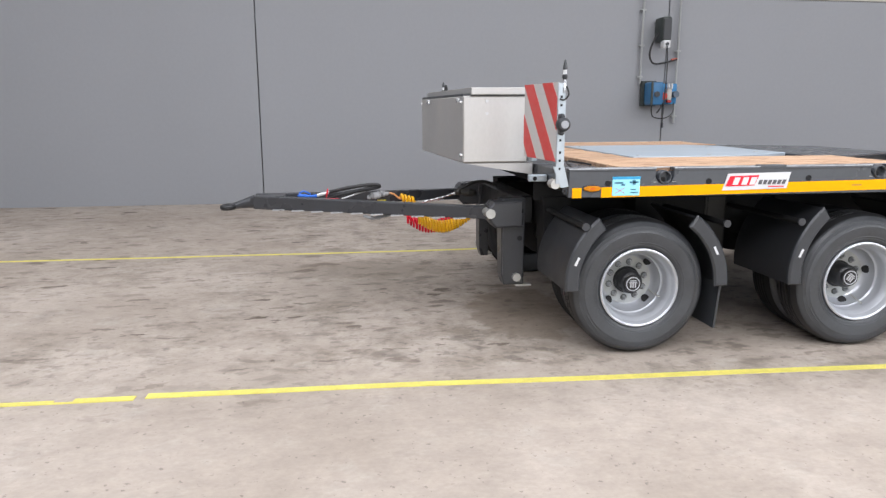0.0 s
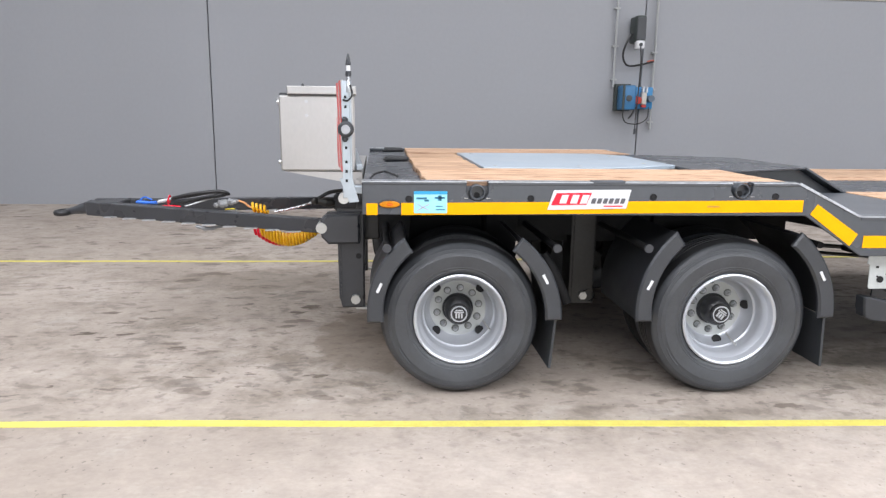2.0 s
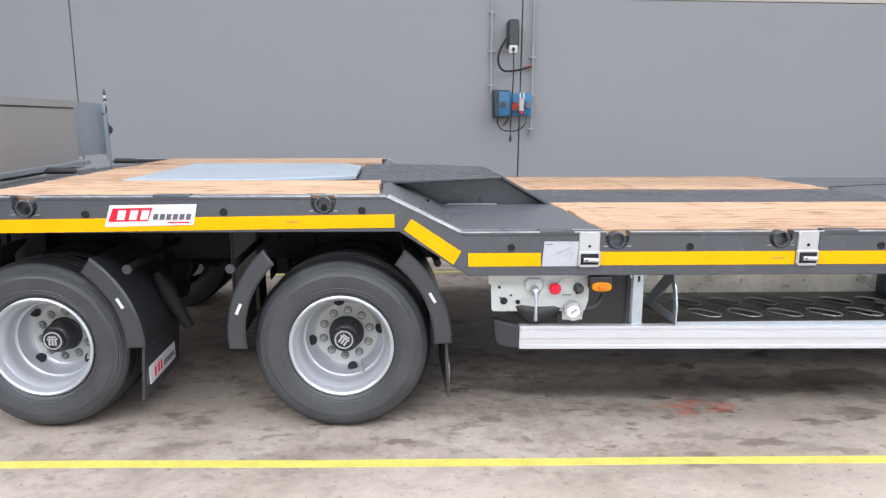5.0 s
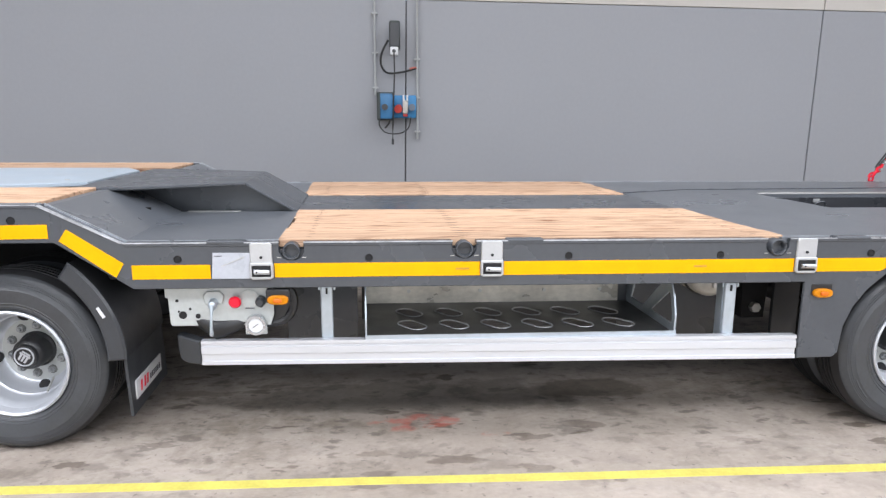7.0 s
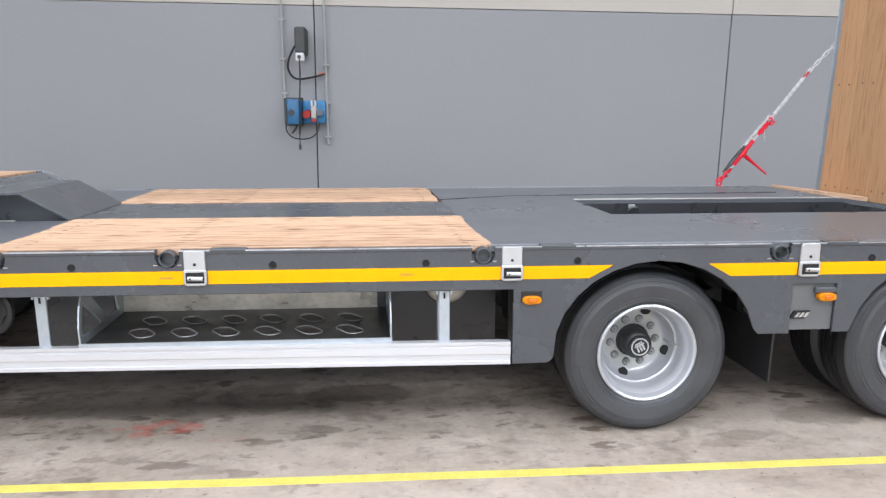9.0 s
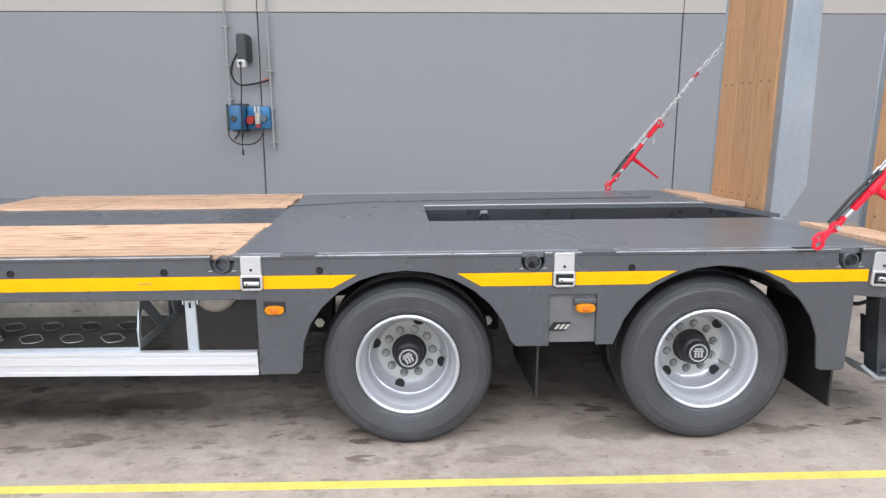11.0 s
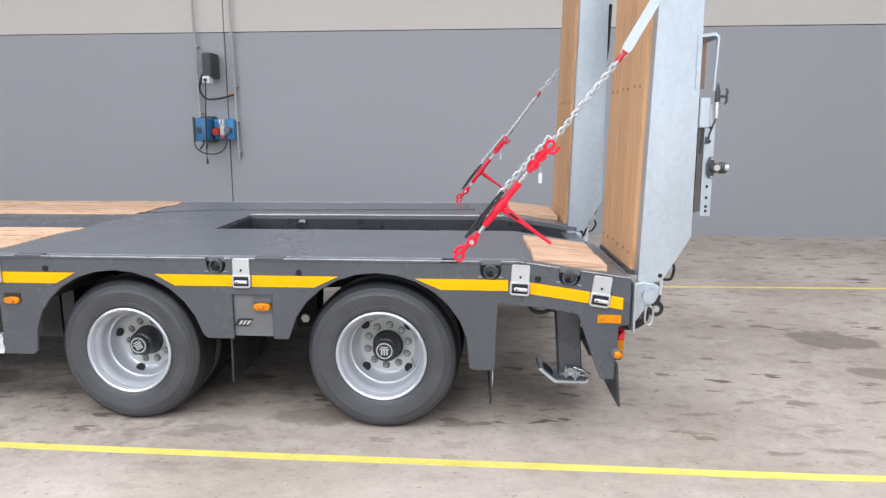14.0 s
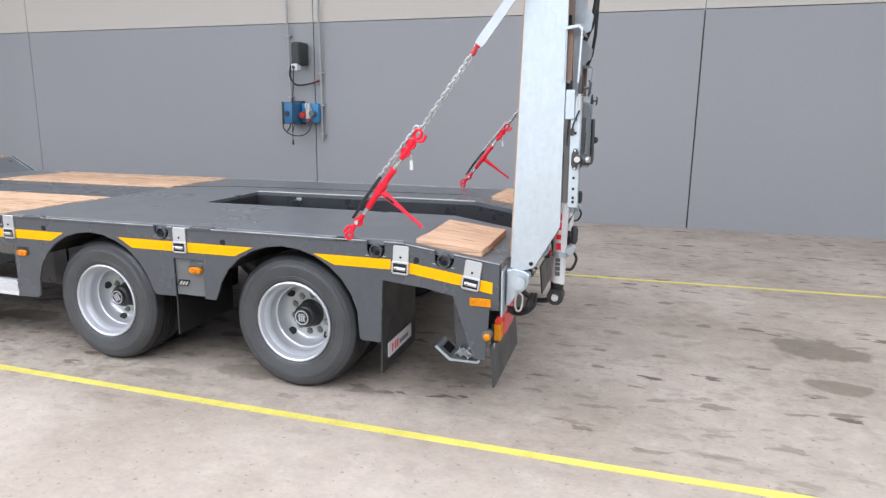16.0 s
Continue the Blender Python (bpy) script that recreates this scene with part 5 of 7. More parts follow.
tp("crumpled_foil", tube(curve_pts([(-1.5, YM - 0.3, 0.70), (-1.42, YM - 0.3, 0.68), (-1.3, YM - 0.3, 0.70), (-1.18, YM - 0.3, 0.715)], 4), [0.006, 0.012, 0.009, 0.014, 0.010, 0.013, 0.008, 0.012, 0.007, 0.010, 0.007, 0.006, 0.005], 7), mat("silver_foil", (0.20, 0.205, 0.21), 0.4, 0.3), db, "silver foil hanging under the drawbar", True)

# the drawbar droops slightly towards its eye
for c in db.children:
    for v in c.data.vertices:
        if v.co.x < -0.75:
            v.co.z -= 0.035 * (-0.75 - v.co.x)
            v.co.x = -0.75 + (v.co.x + 0.75) * 0.925

# ---- toolbox on the front ----
bx0, bx1, by0, by1, bz0, bz1 = -0.868, -0.483, 0.585, 1.88, 1.035, 1.418
tb = group("toolbox", "", "", trailer)
tagged(tb, "large brushed aluminium toolbox with a hinged lid")
tp("body", box(bx0, bx1, by0, by1, bz0, bz1, 0.008), M_ALU, tb)
bm = prism([(bx0 + 0.045, bz1 + 0.005), (bx0 + 0.045, bz1 + 0.046), (bx1 + 0.008, bz1 + 0.046), (bx1 + 0.010, bz1 + 0.005)], by0 - 0.012, by1 + 0.012, bevel=0.004)
tp("lid", bm, M_ALU, tb)
tp("lid_gap", box(bx0 + 0.004, bx1 - 0.004, by0 + 0.012, by1 - 0.012, bz1 - 0.002, bz1 + 0.012), M_PLASTIC, tb)
for y in (by0 + 0.09, by1 - 0.3):
    tp("latch", box(bx0 - 0.016, bx0 + 0.002, y - 0.02, y + 0.02, bz1 - 0.04, bz1 - 0.012, 0.004), M_CHROME, tb)
tp("lifting_eye", tube([(bx0 + 0.08, YM + 0.1 + 0.02 * math.cos(t), bz1 + 0.06 + 0.022 * math.sin(t)) for t in (2 * math.pi * i / 16 for i in range(16))], 0.008, 8, closed=True), M_DARK, tb, "", True)
for z in (bz1 - 0.03, bz1 - 0.10):
    tp("rivet", rod((bx0 + 0.14, by0 - 0.004, z), (bx0 + 0.14, by0 + 0.002, z), 0.009, 10), M_CHROME, tb)
for y, z in ((by0 + 0.03, bz0 + 0.045), (by0 + 0.03, bz1 - 0.035), (by1 - 0.03, bz1 - 0.035)):
    tp("corner_bolt", rod((bx0 - 0.012, y, z), (bx0 + 0.002, y, z), 0.010, 8), M_CHROME, tb)
tp("rear_ledge", box(bx1 + 0.003, bx1 + 0.035, by0 - 0.06, by1 + 0.1, 1.045, 1.075, 0.004), M_GALV, tb)
for c in tb.children:      # the box stands slightly turned
    for v in c.data.vertices:
        v.co.x -= 0.055 * (v.co.y - by0)
tp("mount_wedge", prism([(-0.85, 1.031), (-0.45, 1.031), (-0.45, 0.965), (-0.50, 0.97)], by0 + 0.01, by1 - 0.01), M_ALU, trailer)

# ---- warning boards with lamps at the front ----


def warning_post(y, s, parent):
    g = group("warning_post", "", "", parent)
    tagged(g, "galvanised post with a striped warning board and a lamp")
    tp("post", box(-0.517, -0.482, y - 0.004, y + 0.004, 0.975, 1.466, 0.002), M_GALV, g)
    tp("post_flange", box(-0.482, -0.476, y, y + s * 0.03, 0.975, 1.466), M_GALV, g)
    tp("foot", prism([(-0.53, 1.06), (-0.475, 1.06), (-0.45, 0.96), (-0.49, 0.955)], y - 0.006, y + 0.006), M_GALV, g)
    for z in (1.05, 1.09, 1.13, 1.19, 1.36, 1.40):
        tp("slot", box(-0.505, -0.495, y - 0.0055 * s - 0.001, y - 0.0055 * s + 0.001, z - 0.006, z + 0.006), M_HOLE, g)
    ya, yb = (y + 0.006, y + 0.423) if s > 0 else (y - 0.423, y - 0.006)
    board = tp("board", box(-0.517, -0.511, ya, yb, 1.085, 1.47), M_WHITEWARN, g, "red and white diagonal warning board")
    tp("board_back", box(-0.5108, -0.508, ya, yb, 1.085, 1.47), M_GALV, g)
    w = 0.417
    for k in range(-2, 4):
        y0 = k * 0.24
        poly = []
        for u, v in ((y0, 0.0), (y0 + 0.12, 0.0), (y0 + 0.12 + 0.3, 0.385), (y0 + 0.3, 0.385)):
            poly.append((u, v))
        # keep the stripe inside the board
        cl = poly
        for edge, keep in ((0.0, 1), (w, -1)):
            nxt = []
            for i in range(len(cl)):
                p, q = cl[i], cl[(i + 1) % len(cl)]
                pin, qin = (p[0] - edge) * keep >= 0, (q[0] - edge) * keep >= 0
                if pin:
                    nxt.append(p)
                if pin != qin:
                    t = (edge - p[0]) / (q[0] - p[0])
                    nxt.append((edge, p[1] + (q[1] - p[1]) * t))
            cl = nxt
            if len(cl) < 3:
                break
        if len(cl) >= 3:
            tp("stripe", prism([((ya + u) if s > 0 else (yb - u), 1.085 + v) for u, v in cl], -0.5195, -0.5165, "x"), M_REDWARN, g)
    for c in g.children:
        if c.name.startswith(("board", "stripe")):
            for v in c.data.vertices:
                v.co.x -= 0.105 * abs(v.co.y - y)
    # round marker lamp on a bracket
    ly = y - s * 0.03
    tp("lamp_bracket", box(-0.515, -0.49, ly - 0.012, ly + 0.03, 1.215, 1.32, 0.008), M_PLASTIC, g)
    tp("lens", rod((-0.498, ly - s * 0.034, 1.268), (-0.498, ly - s * 0.018, 1.268), 0.019, 16), M_LENS, g, "", True)
    tp("lamp_body", lathe([(0.018, -0.024), (0.026, -0.022), (0.034, -0.008), (0.034, 0.014), (0.0, 0.018)], 20, -0.498, 1.268), M_PLASTIC, g, "", True)
    lb = [c for c in g.children if c.name.startswith("lamp_body")][-1]
    lb.matrix_basis = pose(-SKEW * ly, ly - s * 0.006, 0)
    # plunger pin at the top
    tp("plunger", tube([(-0.485, y, 1.42), (-0.485, y, 1.45), (-0.485, y, 1.455), (-0.485, y, 1.485)], [0.011, 0.011, 0.008, 0.008], 10), M_CHROME, g, "", True)
    tp("plunger_grip", tube([(-0.485, y, 1.483), (-0.485, y, 1.487), (-0.485, y, 1.502), (-0.485, y, 1.506)], [0.009, 0.013, 0.013, 0.009], 10), M_PLASTIC, g)
    tp("plunger_ring", rod((-0.485, y, 1.505), (-0.485, y, 1.53), 0.009, 10), M_WHITE, g)
    tp("plunger_tip", tube([(-0.485, y, 1.528), (-0.485, y, 1.532), (-0.485, y, 1.55), (-0.485, y, 1.575)], [0.009, 0.012, 0.009, 0.003], 10), M_PLASTIC, g, "", True)
    tp("lead", tube(curve_pts([(-0.478, y - 0.012, 1.45), (-0.47, y - 0.02, 1.41), (-0.49, y - 0.015, 1.385), (-0.51, y - 0.01, 1.39)], 5), 0.004, 6), M_BLACK, g, "", True)
    return g


warning_post(-0.03, 1, trailer)
far_post = warning_post(WIDE + 0.03, -1, trailer)
far_post.location.x = -0.17
lamp_box = tp("lamp_box", box(-0.54, -0.436, 0.35, 0.385, 0.945, 0.984, 0.005), M_GALV, trailer, "small pale front lamp box")
tp("lamp_slot", rod((-0.508, 0.347, 0.963), (-0.508, 0.351, 0.963), 0.012, 12), M_HOLE, lamp_box)
tp("front_bolt", rod((-0.515, -0.03, 0.972), (-0.515, 0.03, 0.972), 0.024, 12), M_BOLT, trailer)
tp("rope_loop", tube(curve_pts([(-0.4, 0.08, 1.05), (-0.38, 0.2, 1.058), (-0.34, 0.28, 1.062), (-0.31, 0.22, 1.06), (-0.28, 0.12, 1.055)], 6), 0.005, 7), M_BLACK, trailer, "loop of black cable on the deck", True)
tp("grab_bar", tube([(-0.33, 0.98, 1.062), (-0.32, 0.985, 1.072), (-0.20, 1.02, 1.070), (-0.19, 1.02, 1.066)], [0.012, 0.018, 0.016, 0.012], 10), M_DARK, trailer, "", True)

tp("grab_bar", tube([(-0.33, 1.88, 1.062), (-0.32, 1.885, 1.072), (-0.20, 1.92, 1.070), (-0.19, 1.92, 1.066)], [0.012, 0.018, 0.016, 0.012], 10), M_DARK, trailer, "", True)

# amber lamps along the side
def oval(x, z, a, b, y0, y1):
    n = 24
    sq = lambda c: math.copysign(abs(c) ** 0.72, c) if z < 0.7 else c
    pts = [(x + a * sq(math.cos(2 * math.pi * i / n)), z + b * sq(math.sin(2 * math.pi * i / n))) for i in range(n)]
    return prism(pts, y0, y1, bevel=0.004)


m1 = tp("side_marker", oval(-0.317, 0.945, 0.05, 0.019, -0.006, 0.0), M_PLASTIC, trailer, "oval amber side marker")
tp("lens", oval(-0.317, 0.945, 0.045, 0.015, -0.018, -0.006), M_AMBER, m1)
tp("lens_eye", oval(-0.317, 0.945, 0.014, 0.007, -0.021, -0.016), mat("deep_amber", (0.6, 0.14, 0.01), 0.25), m1)
for x, z in ((2.393, 0.664), (4.64, 0.664), (5.952, 0.655)):
    m1 = tp("side_marker", box(x - 0.048, x + 0.048, -0.002, 0.03, z + (0.016 if x > 5 else -0.014), z + 0.040, 0.004), M_DARK if x < 5 else M_PAINT, trailer, "amber side marker on a bracket")
    tp("lens", oval(x, z, 0.041, 0.0185, -0.018, 0.01), M_AMBER, m1)
    tp("lens_eye", oval(x, z, 0.017, 0.009, -0.024, -0.018), bpy.data.materials["deep_amber"], m1)

# ---- side guard, control panel and tray ----
sg = group("side_guard", "", "", trailer)
tagged(sg, "ribbed aluminium side guard rail on galvanised posts")
rib = [(0.0, 0.376), (0.0, 0.39), (0.006, 0.393), (0.006, 0.42), (0.0, 0.423), (0.0, 0.452), (0.006, 0.455), (0.006, 0.462), (0.0, 0.465), (0.0, 0.478), (0.035, 0.478), (0.035, 0.376)]
tp("rail", prism(rib, 2.065, 4.555, "x"), M_RAIL, sg)
cap = [(2.064, 0.378), (2.064, 0.478), (2.0, 0.486), (1.975, 0.492), (1.956, 0.487), (1.958, 0.43), (1.966, 0.39), (1.995, 0.377)]
tp("end_cap", prism(cap, -0.002, 0.06, bevel=0.006), M_PLASTIC, sg, "black plastic end cap", True)
for x in (2.578, 4.272):
    tp("post", box(x - 0.024, x + 0.024, 0.036, 0.05, 0.39, 0.70, 0.003), M_GALV, sg)
    tp("post_side", box(x - 0.026, x - 0.02, 0.05, 0.10, 0.39, 0.70), M_GALV, sg)
    tp("post_key", box(x - 0.004, x + 0.004, 0.032, 0.038, 0.665, 0.69), M_HOLE, sg)
    tp("post_clip", box(x - 0.035, x - 0.028, 0.04, 0.06, 0.68, 0.712), M_GALV, sg)
    tp("post_clip", box(x + 0.028, x + 0.035, 0.04, 0.06, 0.68, 0.712), M_GALV, sg)

cp = group("control_panel", "", "", trailer)
tagged(cp, "galvanised valve panel with lever, red knob and gauge")
M_PANEL = mat("grey_valve_plate", (0.45, 0.475, 0.47), 0.5, 0.3, 0.12, 9, (1, 1, 1), 0.1, 60)
pl = [(1.932, 0.702), (2.365, 0.702), (2.365, 0.585), (2.35, 0.538), (1.955, 0.538), (1.948, 0.548), (1.944, 0.655), (1.932, 0.66)]
tp("plate", prism(pl, 0.07, 0.076, bevel=0.002), M_PANEL, cp)
for x, z, r in ((2.0, 0.585, 0.016), (2.06, 0.58, 0.010), (1.98, 0.645, 0.006), (2.03, 0.61, 0.005), (1.985, 0.6, 0.004), (2.315, 0.62, 0.008)):
    tp("hole", rod((x, 0.066, z), (x, 0.071, z), r, 12), M_HOLE, cp)
tp("boss_plate", prism([(2.092, 0.630), (2.162, 0.630), (2.170, 0.668), (2.152, 0.686), (2.102, 0.686), (2.084, 0.668)], 0.060, 0.071, bevel=0.004), M_PANEL, cp)
tp("lever_boss", tube([(2.127, 0.07, 0.640), (2.127, 0.03, 0.632), (2.127, 0.022, 0.628)], [0.020, 0.018, 0.012], 18), M_GALV, cp, "", True)
tp("lever", tube([(2.127, 0.024, 0.632), (2.126, 0.01, 0.60), (2.124, 0.004, 0.55), (2.124, 0.004, 0.522), (2.124, 0.004, 0.515)], [0.011, 0.005, 0.006, 0.009, 0.006], 12), M_GALV, cp, "", True)
tp("red_knob", lathe([(0, 0.035), (0.018, 0.036), (0.025, 0.046), (0.02, 0.055), (0.018, 0.07), (0, 0.07)], 20, 2.214, 0.642), M_RED, cp, "red push knob", True)
tp("scale_disc", lathe([(0, 0.064), (0.041, 0.064), (0.041, 0.07)], 28, 2.268, 0.648), M_PANEL, cp)
for i in range(8):
    a = 2 * math.pi * i / 8
    tp("screw", rod((2.268 + 0.03 * math.cos(a), 0.061, 0.648 + 0.03 * math.sin(a)), (2.268 + 0.03 * math.cos(a), 0.065, 0.648 + 0.03 * math.sin(a)), 0.004, 8), M_BOLT, cp)
tp("text_bar", box(2.25, 2.288, 0.061, 0.065, 0.610, 0.614), M_GREYINK, cp)
tp("black_knob", tube([(2.315, 0.07, 0.642), (2.315, 0.04, 0.642), (2.315, 0.03, 0.642)], [0.022, 0.02, 0.012], 16), M_PLASTIC, cp, "", True)
tp("gauge_plate", box(2.25, 2.336, 0.052, 0.066, 0.503, 0.556, 0.003), M_PANEL, cp)
tp("gauge", lathe([(0, 0.04), (0.030, 0.04), (0.032, 0.034), (0.04, 0.034), (0.042, 0.06), (0, 0.066)], 28, 2.293, 0.545), M_CHROME, cp, "round pressure gauge with a white dial", True)
tp("dial", lathe([(0, 0.0375), (0.029, 0.0375), (0.029, 0.041)], 24, 2.293, 0.545), M_WHITE, cp)
tp("needle", prism([(2.281, 0.538), (2.283, 0.536), (2.306, 0.553), (2.304, 0.555)], 0.035, 0.038), M_GREYINK, cp)
tp("rubber_flap", prism([(2.35, 0.70), (2.43, 0.70), (2.43, 0.62), (2.40, 0.56), (2.35, 0.55)], 0.09, 0.10), M_DARK, cp)
tp("panel_bracket", box(1.96, 2.34, 0.08, 0.3, 0.68, 0.70), M_DARK, cp)
tp("valve_body", tube([(2.05, 0.1, 0.56), (2.13, 0.1, 0.52), (2.25, 0.1, 0.55)], [0.03, 0.05, 0.03], 12), M_DARK, cp, "", True)

tr = group("support_tray", "", "", trailer)
tagged(tr, "galvanised carrier tray with oblong holes")
TZ, TY0, TY1, TX0, TX1 = 0.482, 0.045, 0.565, 2.735, 4.045
tp("front_lip", box(TX0, TX1, TY0 - 0.007, TY0, TZ - 0.004, TZ + 0.013), M_GALV, tr)
# the floor is pierced by two rows of oblong holes
def pierced(x0, x1, y0, y1, z, holes, thick):
    bm = bmesh.new()
    edges = []

    def loop(pts):
        vs = [bm.verts.new((px, py, z)) for px, py in pts]
        edges.extend(bm.edges.new((vs[i], vs[(i + 1) % len(vs)])) for i in range(len(vs)))

    loop([(x0, y0), (x1, y0), (x1, y1), (x0, y1)])
    for hx, hy, hl, hw in holes:
        pts = []
        for i in range(16):
            a = 2 * math.pi * (i + 0.5) / 16
            u, w = hw * math.cos(a) + (hl if math.cos(a) > 0 else -hl), hw * math.sin(a)
            pts.append((hx + u * 0.6 + w * 0.8, hy + w * 0.6 - u * 0.8))
        loop(pts)
    bmesh.ops.triangle_fill(bm, use_beauty=True, edges=edges)
    r = bmesh.ops.extrude_face_region(bm, geom=bm.faces[:])
    bmesh.ops.translate(bm, vec=(0, 0, -thick), verts=[g2 for g2 in r["geom"] if isinstance(g2, bmesh.types.BMVert)])
    return bm


# hole rims, brightened to stand in for lit floor below
M_RIMZ = mat("brightened_zinc_rim", (0.3, 0.305, 0.31), 0.45, 0.4, 0.2, 12)
holes = [(2.94 + i * 0.184, 0.205 + row * 0.19, 0.03, 0.043) for row in range(2) for i in range(6)]
# zinc blackened in its colour, for the shade under the deck
M_TRAY = mat("shaded_zinc", (0.035, 0.035, 0.034), 0.42, 0.25, 0.3, 6)
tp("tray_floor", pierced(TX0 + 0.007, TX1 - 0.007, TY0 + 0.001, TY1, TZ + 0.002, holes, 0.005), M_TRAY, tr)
for hx, hy, hl, hw in holes:
    pts = []
    for i in range(16):
        a = 2 * math.pi * (i + 0.5) / 16
        u, w = hw * math.cos(a) + (hl if math.cos(a) > 0 else -hl), hw * math.sin(a)
        pts.append((hx + u * 0.6 + w * 0.8, hy + w * 0.6 - u * 0.8, TZ + 0.003))
    tp("hole_rim", tube(pts, 0.0034, 5, closed=True), M_RIMZ, tr, "", True)
# end webs with a three-cornered window behind a bowed front strap
for x in (TX0, TX1 - 0.007):
    strap = [(TY0, TZ), (TY0 + 0.028, TZ), (TY0 + 0.024, 0.56), (TY0 + 0.045, 0.63), (TY0 + 0.10, 0.71), (TY0 + 0.06, 0.71), (TY0 + 0.018, 0.64), (TY0 - 0.004, 0.56)]
    for pts in (strap, [(TY0 + 0.028, TZ), (TY1, TZ), (TY1, TZ + 0.035), (TY0 + 0.027, TZ + 0.035)], [(TY0 + 0.24, TZ + 0.035), (TY0 + 0.32, TZ + 0.035), (TY0 + 0.10, 0.70), (TY0 + 0.05, 0.66)],
                [(TY1 - 0.06, TZ + 0.035), (TY1, TZ + 0.035), (TY1, 0.71), (TY1 - 0.14, 0.71)]):
        tp("side_web", prism(pts, x, x + 0.007, "x"), M_GALV, tr)
tp("tray_back", box(TX0, TX1, TY1 + 0.001, TY1 + 0.007, TZ, 0.71), M_STAIN, tr, "stained bright metal back plate")
for x in (2.95, 3.3, 3.62, 3.9):
    tp("back_bolt", rod((x, TY1 - 0.008, 0.545), (x, TY1 + 0.001, 0.545), 0.009, 8), M_BOLT, tr)
tp("short_air_tank", lathe([(0.0, 0.235), (0.035, 0.237), (0.07, 0.246), (0.092, 0.262), (0.103, 0.285), (0.103, 0.54), (0.06, 0.56), (0.0, 0.562)], 30, 4.312, 0.68), mat("pale_tank", (0.5, 0.48, 0.44), 0.35, 0.4), trailer, "short pale air tank with a domed end", True)
tp("tank_plug", rod((4.312, 0.225, 0.64), (4.312, 0.245, 0.64), 0.014, 8), M_BOLT, trailer)
tp("tank_strap", tube([(4.312 + 0.107 * math.cos(t), 0.33, 0.68 + 0.107 * math.sin(t)) for t in (2 * math.pi * i / 24 for i in range(24))], 0.007, 6, closed=True), M_DARK, trailer)
tp("rear_shield", box(4.60, 4.72, 0.25, 0.27, 0.4, 0.7), M_DARK, trailer)
tp("inner_web", box(2.72, 4.6, 0.78, 0.79, 0.34, 0.75), M_DARK, trailer)
for z, r in ((0.62, 0.012), (0.58, 0.010)):
    tp("air_line", tube(curve_pts([(1.9, 0.5, z + 0.05), (2.5, 0.55, z), (3.0, 0.72, z - 0.03), (4.2, 0.7, z - 0.05), (4.7, 0.6, z + 0.04)], 8), r, 7), M_BLACK, trailer, "", True)

# the guard stands a little further in at its front end
for c in sg.children:
    for v in c.data.vertices:
        v.co.y += 0.02 * max(0.0, 4.555 - v.co.x)
        if v.co.x < 2.05 and c.name.startswith("end_cap"):
            v.co.y += 0.5 * (2.05 - v.co.x)
# black hose looping behind the valve panel
tp("panel_hose", tube(curve_pts([(2.37, 0.1, 0.72), (2.435, 0.1, 0.67), (2.44, 0.1, 0.60), (2.40, 0.1, 0.55), (2.33, 0.1, 0.535)], 6), 0.018, 8), M_BLACK, cp, "black hose loop", True)

for x0, x1 in ((2.36, 2.70), (3.995, 4.60)):
    tp("inner_plate", box(x0, x1, 0.56, 0.57, 0.29, 0.70), M_PAINT if x0 < 3 else M_DRAW, trailer, "dark inner plate")

